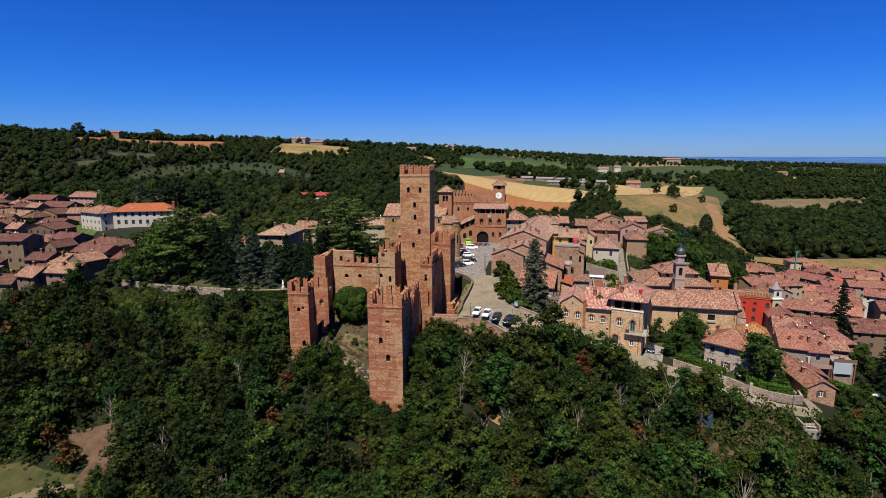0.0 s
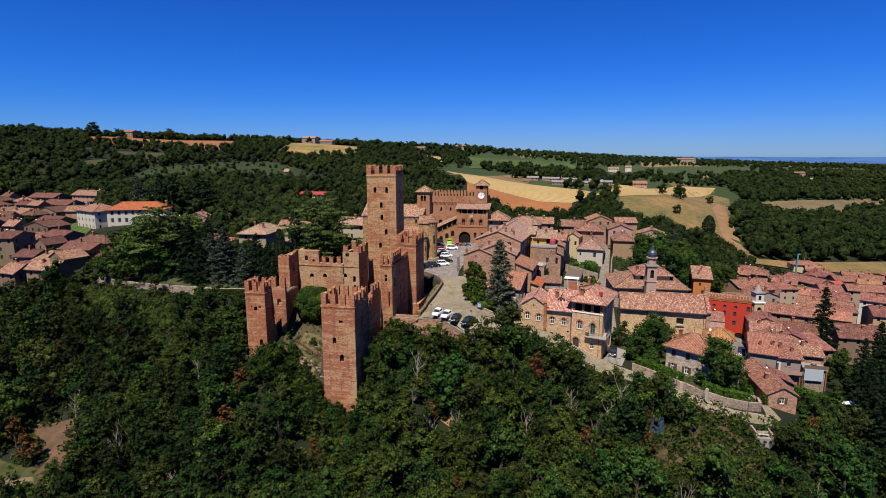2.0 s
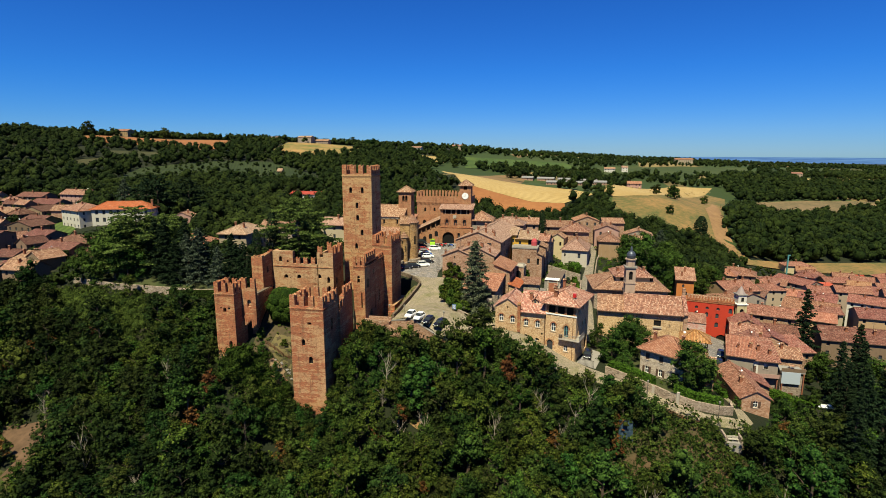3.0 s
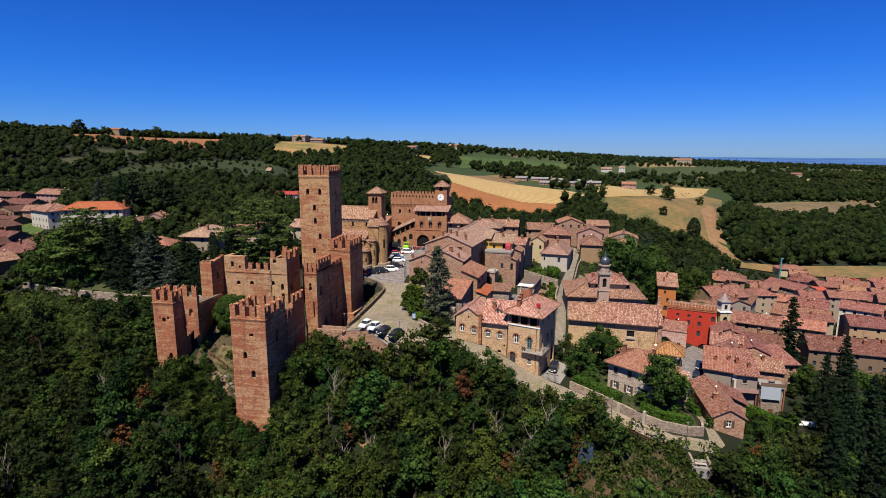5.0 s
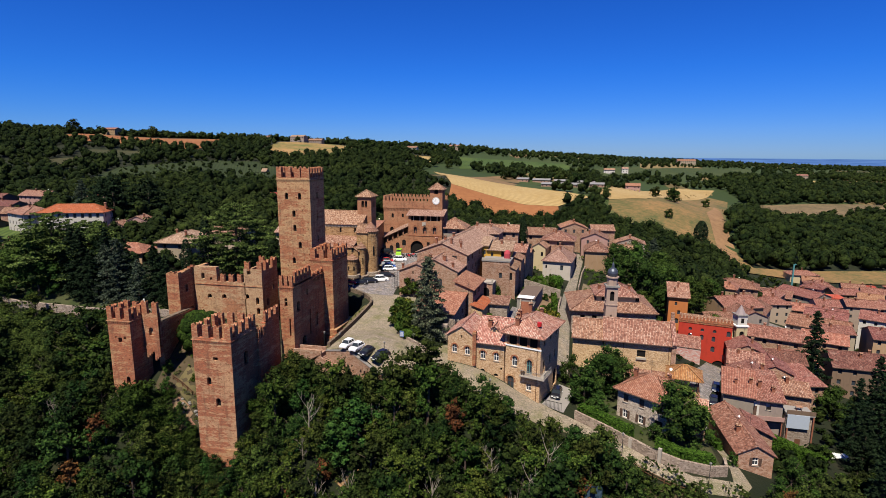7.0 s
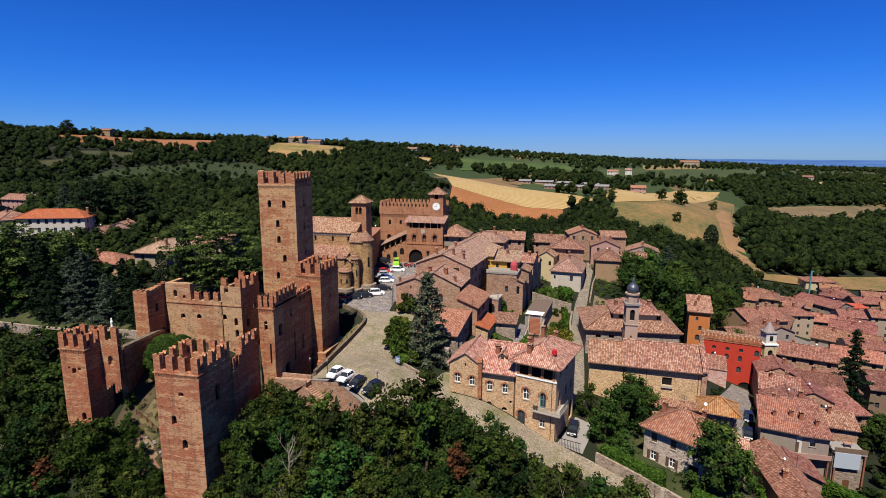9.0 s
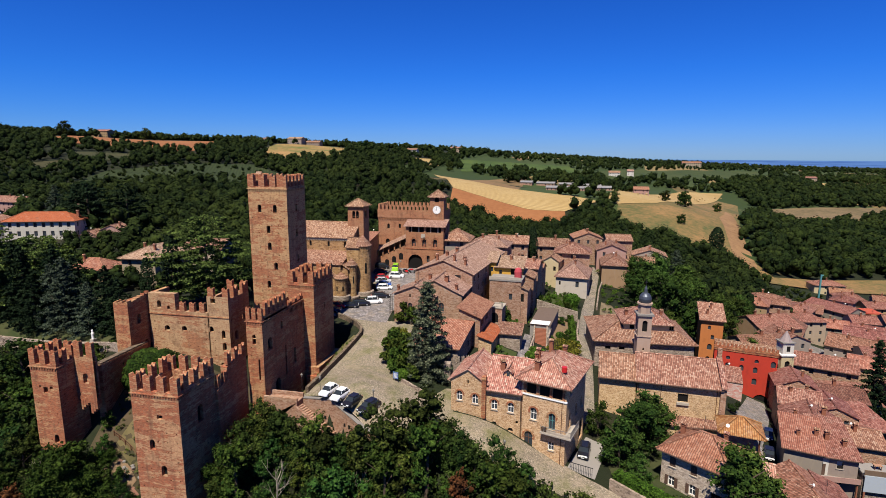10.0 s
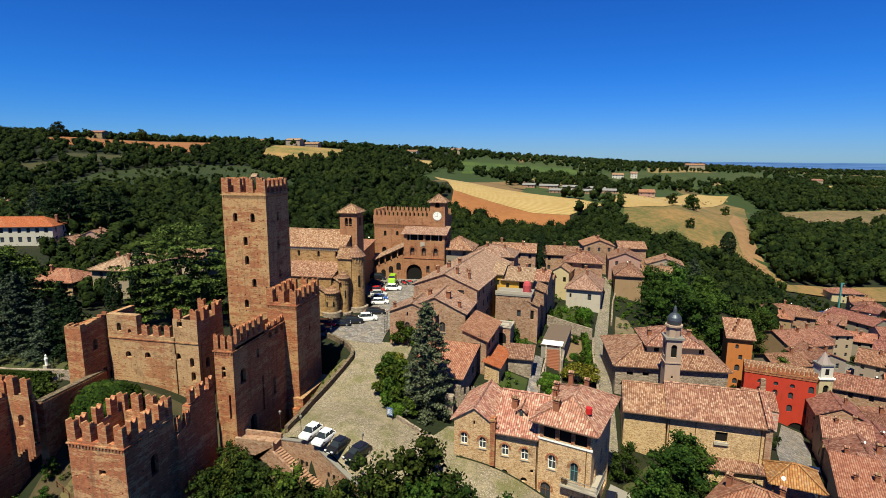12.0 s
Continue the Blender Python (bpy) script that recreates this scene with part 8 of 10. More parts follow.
def conifer(name, label, seed, h, spread, mat, levels=20, size=0.5, droop=0.35, category="conifer", per=11, bare=0.06, flat=False):
    """A conifer: whorls of drooping or level boughs set with needle sprays."""
    rng = np.random.default_rng(seed)
    pos, nor, sz = [], [], []
    for i in range(levels):
        f = i / (levels - 1)
        z0 = h * (bare + (0.98 - bare) * f)
        reach = spread * ((1 - f) ** 0.62 * 0.94 + 0.06) * rng.uniform(0.8, 1.1)
        if flat:
            reach = spread * math.sin(math.pi * (0.18 + 0.78 * f)) ** 0.8 * rng.uniform(0.55, 1.1)
        for k in range(per):
            a = 2 * math.pi * (k + rng.random()) / per
            r = reach * rng.uniform(0.7, 1.1)
            steps_ = max(3, int(r / (size * 0.34)))
            for q in range(steps_):
                t = (q + rng.random()) / steps_
                wide = (0.16 + 0.14 * t) * r * (2.2 if flat else 1.0)
                side = rng.normal(0, wide * 0.5)
                x = r * t * math.cos(a) - side * math.sin(a)
                y = r * t * math.sin(a) + side * math.cos(a)
                z = z0 - droop * r * t * t + (0.10 * r * t if flat else 0.05 * r) + rng.normal(0, size * (0.22 if flat else 0.35))
                pos.append((x, y, z))
                nor.append((0.5 * math.cos(a), 0.5 * math.sin(a), 1.1))
                sz.append(size)
    crown = leaf_mesh("crown", np.array(pos), np.array(nor), np.array(sz), mat, rng, 0.45)
    root = thing(name, label, category)
    bm = bmesh.new()
    tube(bm, [((0, 0, -1), h * 0.022 + 0.08), ((0, 0, h * 0.5), h * 0.012 + 0.05), ((0, 0, h * 0.97), 0.03)], 7)
    part("trunk", bm, BARK, root)
    part("crown", crown, None, root)
    return root


def pad_tree(name, label, seed, h, spread, mat, boughs=60, n=5200, size=0.4, cone=0.0, bare=0.1, category="conifer"):
    """A cedar or fir: level boughs that end in flat pads of needles, with gaps between the tiers."""
    rng = np.random.default_rng(seed)
    centres, radii = [], []
    bm = bmesh.new()
    tube(bm, [((0, 0, -1), h * 0.028 + 0.1), ((0, 0, h * 0.5), h * 0.015 + 0.05), ((0, 0, h * 0.97), 0.03)], 7)
    for k in range(boughs):
        f = (k + rng.random()) / boughs
        z = h * (bare + (0.97 - bare) * f)
        wide = (1 - f) ** (0.75 * cone) if cone else math.sin(math.pi * (0.24 + 0.7 * f)) ** 0.8
        reach = spread * (0.08 + 0.92 * wide) * rng.uniform(0.65, 1.05)
        a = k * 2.4 + rng.uniform(-0.5, 0.5)
        tip = reach * 0.12 * (-1.6 if cone else 0.6)
        for t in (0.45, 0.78, 1.0):
            q = reach * t - 0.25 * spread * 0.3
            centres.append((q * math.cos(a) + rng.normal(0, 0.3), q * math.sin(a) + rng.normal(0, 0.3), z + tip * t + rng.normal(0, 0.15)))
            radii.append((0.35 + 0.16 * reach) * (1.15 - 0.35 * t))
    p, d = ball_points(rng, centres, radii, n, 0.2 if not cone else 0.42, 0.75)
    d[:, 2] = np.abs(d[:, 2]) + 0.5
    root = thing(name, label, category)
    part("trunk", bm, BARK, root)
    part("crown", leaf_mesh("crown", p, d, size, mat, rng, 0.7), None, root)
    return root


def cypress(name, label, seed, h, r, mat, n=900, size=0.4):
    rng = np.random.default_rng(seed)
    f = rng.random(n)
    a = rng.uniform(0, 6.28, n)
    rad = r * np.sin(np.pi * (0.06 + 0.9 * f)) ** 0.6 * rng.uniform(0.75, 1.08, n)
    pos = np.stack([rad * np.cos(a), rad * np.sin(a), h * (0.04 + 0.96 * f)], 1)
    nor = np.stack([np.cos(a), np.sin(a), 0.5 + 0 * a], 1)
    root = thing(name, label, "conifer")
    bm = bmesh.new()
    tube(bm, [((0, 0, -1), 0.2), ((0, 0, h * 0.6), 0.1)], 6)
    part("trunk", bm, BARK, root)
    part("crown", leaf_mesh("crown", pos, nor, size, mat, rng, 0.4), None, root)
    return root


def plant(ob, x, y, s=1.0, yaw=0.0, sz=None, copy=True, sink=0.1):
    m = Matrix.Translation((x, y, H(x, y) - sink)) @ pose(0, 0, 0, 0, 0, yaw) @ Matrix.Diagonal((s, s, sz or s, 1))
    if copy:
        made = copy_thing(ob, Matrix.Identity(4))
        made.matrix_basis = m
        return made
    ob.matrix_basis = m
    return ob


def free(x, y, gap=1.5):
    """True where no building stands."""
    p = Vector((x, y, 0))
    for inv, w, d in FOOT:
        q = inv @ p
        if -gap < q.x < w + gap and -gap < q.y < d + gap:
            return False
    return True


# single trees that mark the place
spruce = pad_tree("spruce", "tall grey-green spruce at the edge of the square", 3, 17.8, 4.9, LEAF_SPRUCE, 150, 17000, 0.3, 0.72, 0.02)
plant(spruce, 2.0, 132.6, copy=False)
cedar = pad_tree("cedar", "broad dark cedar with level tiers behind the castle", 5, 20.5, 11.8, LEAF_CEDAR, 84, 17000, 0.45, bare=0.1)
plant(cedar, -52, 148, copy=False)
plant(cedar, -96.5, 137, 0.97, 90)
plant(cedar, -104, 140, 0.8, 200)
plant(cedar, -90, 141, 0.8, 20)
garden = pad_tree("garden_spruce", "tall dark spruce in the castle garden", 8, 17.5, 5.6, LEAF_DARK, 90, 8000, 0.4, 0.85, 0.03)
plant(garden, -84.8, 133.5, 0.95, 0, copy=False)
for x, y, s, yaw in ((-90, 136, 0.95, 60), (-59.5, 131, 0.68, 20), (-64.0, 132.6, 0.78, 200), (-56.6, 128.6, 0.5, 130), (-80, 131, 0.7, 300), (-82, 138, 0.9, 80), (-70.5, 134.5, 0.6, 10), (-76, 137, 0.78, 140)):
    plant(garden, x, y, s, yaw)
bluec = pad_tree("blue_cedar", "blue-grey cedar in the castle garden", 11, 16, 6.2, LEAF_BLUE, 80, 9000, 0.38, 0.85, 0.04)
plant(bluec, -74, 132.5, 0.95, 0, copy=False)
plant(bluec, -67.5, 131.5, 0.68, 70)
plant(bluec, -63.5, 134, 0.62, 170)
plant(bluec, -78.5, 134, 0.8, 250)
plant(bluec, 66, 238, 0.95, 20)
plant(bluec, -196, 245, 1.2, 50)
plant(bluec, -182, 250, 1.15, 150)
big = broadleaf("garden_oak", "large dense green oak in the castle garden", 21, 14.5, 7.2, LEAF_GARDEN, 2600, 0.45, lobes=44, low=0.1)
plant(big, -101, 132.5, 1.1, 0, copy=False)
for x, y, s, yaw in ((-110, 130.5, 0.7, 15), (-104, 129.3, 0.55, 75), (-108, 136, 0.95, 100), (-95.5, 131, 0.8, 140), (-95, 150, 1.0, 200), (-115, 150, 0.9, 40), (51.5, 212, 1.0, 30), (58, 203, 1.12, 140), (65, 212, 0.95, 260), (57, 220, 1.0, 330), (72, 206, 0.8, 10), (66, 226, 0.9, 10), (48, 205, 0.75, 50), (63, 197, 0.8, 95), (75, 216, 0.85, 130), (70, 236, 0.8, 170), (81, 223, 0.75, 210), (50, 226, 0.7, 250), (84, 208, 0.6, 290), (58, 234, 0.8, 330), (78, 198, 0.6, 15), (56, 196, 0.6, 75), (62, 245, 0.8, 115), (86, 233, 0.7, 155), (101, 152, 0.8, 220), (92, 156, 0.6, 300), (108, 150, 0.9, 60), (80.5, 147, 0.4, 0), (49.8, 117.0, 0.74, 20), (52.6, 119.2, 0.55, 130), (37.6, 128.2, 0.66, 200), (35.2, 124.0, 0.5, 70), (41.0, 133.0, 0.6, 110)):
    plant(big, x, y, s, yaw)
darkc = pad_tree("dark_cedar", "huge dark cedar behind the villas", 31, 20, 9.5, LEAF_DARK, 60, 3600, 0.85, bare=0.06)
plant(darkc, -166, 232, 1.1, 0, copy=False)
plant(darkc, -178, 240, 1.0, 120)
plant(darkc, -158, 244, 1.05, 200)
cyp = cypress("cypress", "slim dark green cypress tree", 41, 14, 1.7, LEAF_DARK, 1500, 0.42)
plant(cyp, -58.5, 145, 1.15, 0, copy=False)
plant(cyp, 17.2, 220.5, 1.05, 50, 1.1)
plant(cyp, -61.5, 141, 0.85, 100)
far_cyp = cypress("field_cypress", "lone dark broad cypress in the dry meadow", 43, 18, 4.4, LEAF_DARK, 1500, 1.0)
plant(far_cyp, 124, 396, 0.95, 0, copy=False)
yew = pad_tree("garden_conifer", "tall dark conifer between the village roofs", 51, 24, 5.6, LEAF_DARK, 120, 8500, 0.4, 1.0, 0.02)
plant(yew, 93.5, 170.5, 1.0, 0, copy=False)
for x, y, s, yaw in ((93, 140, 0.75, 30), (99, 134, 0.8, 80), (84, 121, 0.66, 120), (96, 126, 0.75, 10), (78, 110, 0.72, 15), (84, 115, 0.85, 55), (74.5, 105.5, 0.66, 160), (90, 121, 0.85, 250), (82, 107, 0.6, 310), (88, 139, 0.7, 40), (96, 148, 0.85, 100), (84.5, 129, 0.6, 200), (104, 143, 0.85, 10), (92, 127, 0.6, 70)):
    plant(yew, x, y, s, yaw)
rng = np.random.default_rng(61)
ball = thing("round_tree", "round dense evergreen tree in the castle court", "tree")
cs = [(0, 0, 4.6)] + [tuple(v * np.array([3.1, 3.1, 2.9]) + np.array([0, 0, 4.7])) for v in LUMP[2][0]]
rs = [4.2] + [1.75 + 0.35 * math.sin(7.3 * k) for k in range(42)]
p, d = ball_points(rng, cs[1:], rs[1:], 6500)
part("trunk", trunk_mesh(4.0, 0.25, random.Random(61)), None, ball)
part("crown", leaf_mesh("crown", p, d + (0, 0, 0.3), 0.3, LEAF_BUSH, rng, 0.5, (cs, np.array(rs) * 0.95, 1.0), 2), None, ball)
plant(ball, -40.2, 116.6, 1.0, 0, copy=False, sink=1.6)
vt = broadleaf("garden_tree", "dense dark green tree in the villa garden", 71, 10.5, 4.0, LEAF_GARDEN, 2000, 0.36, lobes=40, low=0.0)
plant(vt, 48.2, 113.6, 1.08, 0, copy=False)
for x, y, s, yaw in ((34.2, 123.2, 0.8, 180), (40, 132, 0.95, 30), (31.8, 131.5, 0.62, 200), (36.6, 118.6, 0.5, 300), (-37.0, 100.2, 0.42, 200), (-34.4, 99.6, 0.38, 20), (-46.5, 100.8, 0.5, 10), (-42.4, 103.6, 0.45, 80), (-39.4, 102.8, 0.5, 60), (-37.2, 104.4, 0.34, 160), (-41.2, 106.2, 0.34, 250), (-43.0, 109.2, 0.3, 250), (-34.6, 103.4, 0.3, 90), (-22.0, 106.5, 0.55, 30), (-20.5, 110.5, 0.5, 130), (-19.5, 114.5, 0.45, 220), (-22.8, 103.0, 0.5, 300), (57.8, 114.6, 0.26, 20), (65.5, 111.5, 0.62, 40), (69.5, 112.5, 0.55, 80), (73.5, 114.5, 0.5, 170), (62.6, 107.6, 0.5, 10), (66.5, 106.5, 0.6, 100), (61, 104.6, 0.5, 100), (69.0, 118.6, 0.35, 10), (78, 128, 0.45, 60), (14.5, 139, 0.35, 20), (28, 196, 0.35, 50), (12.5, 165, 0.55, 90), (26, 163, 0.25, 0), (-43.5, 101.4, 0.62, 40), (-40.5, 99.8, 0.5, 140)):
    plant(vt, x, y, s, yaw)
shrub = broadleaf("shrub", "low leafy green shrub", 81, 3.2, 2.0, LEAF_LIGHT, 800, 0.32, "shrub", "shrubs", 9, 0.05)
plant(shrub, -5.4, 137.2, 1.6, 0, copy=False)
plant(shrub, -7.6, 153.2, 1.5, 90)
plant(shrub, -6.0, 151.6, 1.3, 200)
for x, y, s, yaw in ((-4.2, 134.4, 1.5, 60), (-3.4, 131.6, 1.4, 120), (-5.6, 139.6, 1.4, 30), (-2.2, 130.2, 1.2, 220), (-3.0, 136.5, 1.6, 10), (0.4, 129.2, 0.9, 10), (27.4, 141, 0.9, 200), (25.6, 139.5, 0.8, 20), (26.5, 144, 0.8, 90), (25.3, 148, 0.7, 10), (11, 160, 0.9, 40), (14.5, 162, 0.8, 140), (-37.5, 109.4, 0.6, 20), (-34.6, 110.8, 0.5, 60),
                     (-30, 121, 0.6, 20), (-57, 126, 0.6, 50), (26.5, 176, 0.7, 0), (28.4, 180, 0.6, 70), (21, 188, 0.7, 80), (23, 195, 0.6, 80), (54, 113, 0.5, 10), (57.5, 121, 0.6, 10), (-21, 113.5, 1.3, 50), (-18.2, 112, 1.5, 90), (-19.5, 115.8, 1.1, 100)):
    plant(shrub, x, y, s, yaw)
for x, y, s_, yaw in ((24.5, 146.5, 0.75, 10), (25.4, 150.5, 0.65, 80), (26.8, 158.5, 0.6, 140), (27.0, 163, 0.75, 30), (27.6, 166.5, 0.8, 200), (12.2, 162.5, 1.5, 60), (13.6, 165.5, 1.1, 150), (15.0, 160.5, 0.9, 250), (11.5, 140, 0.8, 90), (10.2, 138.2, 0.9, 10), (28.2, 186, 1.1, 40), (23.4, 190, 0.6, 100), (20.4, 193, 0.6, 200), (20.0, 187, 0.5, 20)):
    plant(shrub, x, y, s_, yaw)
golden = broadleaf("golden_bush", "yellow-green leafy bush in the garden", 83, 3.4, 2.6, leaf("golden_leaves", (0.05, 0.06, 0.008), (0.14, 0.13, 0.02), 0.2, 0.02), 1500, 0.28, "shrub", "shrubs", 18, 0.0)
plant(golden, 25.2, 155.2, 1.05, 0, copy=False)
plant(golden, 28.0, 156.0, 1.0, 90)
plant(golden, -5.2, 139.6, 1.2, 40)
tuft = thing("clipped_bush", "round clipped green bush in the garden", "shrub", None, "clipped bushes")
tuft_rng = np.random.default_rng(17)
p, d = ball_points(tuft_rng, [(0, 0, 0.8), (0.25, 0.1, 1.0), (-0.25, 0.15, 0.9), (0.05, -0.3, 0.8)], [0.95, 0.8, 0.8, 0.75], 700)
part("leaves", leaf_mesh("leaves", p, d + (0, 0, 0.3), 0.2, LEAF_HEDGE, tuft_rng, 0.5, ([(0, 0, 0.75)], np.array([0.95]), 1.0), 2), None, tuft)
plant(tuft, 25.9, 166.3, 1.0, 0, copy=False)
for x, y, s_ in ((26.8, 164.0, 1.0), (20.4, 151.2, 1.2), (19.9, 148.2, 1.3), (21.9, 152.2, 1.0), (21.6, 149.6, 1.1), (21.0, 146.6, 0.9), (29.4, 194.6, 2.4), (24.6, 198.5, 1.0), (26.0, 186.4, 0.8), (22.4, 185.6, 0.9), (12.4, 164.6, 2.0), (-1.6, 128.6, 1.3), (-3.4, 131.8, 1.7)):
    plant(tuft, x, y, s_, 37 * s_)
bush = broadleaf("bay_tree", "bright green bushy tree at the foot of the slender tower", 63, 7.6, 5.2, LEAF_BUSH, 4600, 0.36, lobes=40, low=0.0)
plant(bush, -43.6, 101.4, 1.0, 0, copy=False)
plant(bush, -40.0, 105.6, 0.3, 80)
plant(bush, -36.6, 100.4, 0.62, 200)
plant(bush, -40.2, 101.8, 0.66, 300)
plant(bush, -34.4, 102.6, 0.4, 30)
plant(bush, -21.6, 108.0, 0.75, 150)
hedge_rng = np.random.default_rng(5)


def hedge(label, pts, h, w, n=260, mat=LEAF_HEDGE):
    pos, nor = [], []
    for (xa, ya), (xb, yb) in zip(pts, pts[1:]):
        for k in range(n):
            t = hedge_rng.random()
            x, y = xa + (xb - xa) * t, ya + (yb - ya) * t
            z = H(x, y)
            top = hedge_rng.random() < 0.45
            q = (hedge_rng.random() - 0.5) * w if top else (1 if hedge_rng.random() < 0.5 else -1) * w / 2
            d = Vector((yb - ya, xa - xb, 0)).normalized()
            pos.append((x + d.x * q, y + d.y * q, z + (h if top else h * hedge_rng.random()) + hedge_rng.normal(0, 0.05)))
            nor.append((0, 0, 1) if top else (d.x * q, d.y * q, 0.3))
    root = thing("hedge", label, "hedge")
    part("leaves", leaf_mesh("leaves", np.array(pos), np.array(nor), 0.36, mat, hedge_rng, 0.4), None, root)
    bm = bmesh.new()
    for (xa, ya), (xb, yb) in zip(pts, pts[1:]):
        d = Vector((yb - ya, xa - xb, 0)).normalized() * w * 0.4
        extrude(bm, [(xa - d.x, ya - d.y, H(xa, ya) - 0.3), (xb - d.x, yb - d.y, H(xb, yb) - 0.3), (xb - d.x, yb - d.y, H(xb, yb) + h * 0.9), (xa - d.x, ya - d.y, H(xa, ya) + h * 0.9)], d * 2)
    part("core", bm, mat, root)
    return root


hedge("clipped green hedge along the villa garden", [(33.2, 117.4), (38.8, 113.2), (41.2, 111.7)], 2.7, 1.5, 1500)
hedge("clipped green hedge above the street wall", [(44.8, 110.4), (48.2, 109.2), (53.4, 110.4)], 2.6, 1.6, 1500)
hedge("yellow-green ivy over the garden wall", [(-79, 126.3), (-60, 125.7)], 1.7, 0.9, 1500, LEAF_LIGHT)
hedge("tall clipped hedge below the terraces", [(68.8, 129.5), (76, 123.5)], 3.2, 1.8, 1800)
hedge("clipped green hedge along the garden plot", [(28.7, 181.5), (29.0, 173), (28.8, 165.5)], 1.6, 1.3, 700)
hedge("clipped green hedge along the lane beside the barn", [(57.2, 119.5), (57.0, 126)], 1.2, 0.9, 300)

# the wooded slope
KINDS = []
for k, (kind, what) in enumerate((("oak_tree", "dark green oak"), ("oak_tree", "dark green oak"), ("ash_tree", "green ash"), ("ash_tree", "green ash"), ("elm_tree", "bushy green elm"), ("elm_tree", "bushy green elm"))):
    KINDS.append(broadleaf(kind, what + " on the steep wooded slope", 100 + k, (7.0, 8.0, 6.0, 7.5, 8.6, 6.4)[k], (3.5, 3.9, 3.3, 3.1, 4.0, 3.6)[k], LEAF, 1000, 0.32, group="slope trees", low=0.08))
SHADY = [broadleaf("oak_tree", "oak on the slope with shade painted into its leaves", 140 + k, (7.6, 6.6, 8.4)[k], (3.6, 3.4, 3.9)[k], LEAF_SHADY, 900, 0.34, group="slope trees", low=0.08) for k in range(3)]
LOCUST = [broadleaf("locust_tree", "light green feathery locust tree on the slope", 120 + k, (7.0, 8.0, 6.0)[k], (2.4, 2.8, 2.5)[k], LEAF_LIGHT, 760, 0.3, group="slope trees", low=0.12) for k in range(3)]
RUST = [broadleaf("withered_tree", "half withered tree with rusty brown leaves", 130, 6.0, 2.1, LEAF_RUST, 420, 0.3, group="slope trees", low=0.3)]


def dead_tree(seed, h):
    rng = random.Random(seed)
    bm = bmesh.new()
    tube(bm, [((0, 0, -0.5), 0.12), ((0.1, 0, h * 0.5), 0.08), ((0.2, 0.1, h), 0.02)], 6)
    for k in range(16):
        a, z = rng.uniform(0, 6.28), h * rng.uniform(0.15, 0.9)
        p = Vector((0.2 * z / h, 0.1 * z / h, z))
        q = p + Vector((math.cos(a) * rng.uniform(0.5, 1.3), math.sin(a) * rng.uniform(0.5, 1.3), rng.uniform(0.8, 2.0)))
        tube(bm, [(p, 0.05), ((p + q) / 2 + Vector((0, 0, -0.1)), 0.035), (q, 0.012)], 4)
        for j in range(3):
            r = q + Vector((rng.uniform(-0.5, 0.5), rng.uniform(-0.5, 0.5), rng.uniform(0.2, 0.8)))
            tube(bm, [((p + q) / 2 * 0.4 + q * 0.6, 0.022), (r, 0.008)], 3)
    root = thing("dead_tree", "bare grey dead tree with fine branches", "tree", None, "dead trees")
    part("bare_crown", bm, BARE, root)
    return root


DEAD = [dead_tree(7, 5.5), dead_tree(8, 6.5)]


def slope_edge(x):
    """The upper limit of the wood, for each x."""
    knots = [(-140, 128), (-104, 127.6), (-97, 126.0), (-78, 124.6), (-58, 123.4), (-53, 106), (-46, 101), (-33, 99.5), (-24, 100.5), (-22.5, 110), (-16, 113.2), (-9, 113), (-3, 112), (6, 114.2), (14, 111.8), (24, 112.6), (31, 111.6), (38, 107.6), (46, 104.2), (52, 104.2), (57, 105.6), (64, 107), (72, 114), (84, 124), (100, 134)]
    return float(np.interp(x, [k[0] for k in knots], [k[1] for k in knots]))


rng = np.random.default_rng(77)
first = set()
bushes = []
spots = []
for gx in np.arange(-136, 104, 3.2):
    for gy in np.arange(73, 134, 3.2):
        x, y = gx + rng.uniform(-1.7, 1.7), gy + rng.uniform(-1.7, 1.7)
        lim = slope_edge(x)
        if y < np.interp(x, [-140, -116, -92, -36, 20, 52, 68, 84, 100], [112, 88, 73, 75, 79, 83, 89, 103, 129]):
            continue
        if y > lim or (y < 76 and rng.random() < 0.5) or any(inside(f, x, y) for f in FIELDS[-2:]):
            continue
        if -90 < x < -54 and y > 107 + 0.12 * (x + 90) and rng.random() < 0.85:
            bushes.append((x, y))
            continue
        if -113 < x <= -90 and y > 117 and rng.random() < 0.8:
            bushes.append((x, y))
            continue
        if 37 < x < 57 and 96 < y < 105 and rng.random() < 0.92:
            bushes.append((x, y))
            continue
        if x > 70 and y > 100 and rng.random() < 0.5:
            continue
        if 30 < x < 50 and 92 < y < 101 and rng.random() < 0.7:
            bushes.append((x, y))
            continue
        if any(abs(x - px) < 2.2 and -4.5 < y - py < 1.6 for px, py in ((-5.0, 102.4), (6.6, 100.1), (35.6, 99.5), (-37.4, 102.5))):
            bushes.append((x, y))
            continue
        spots.append((x, y, lim - y))
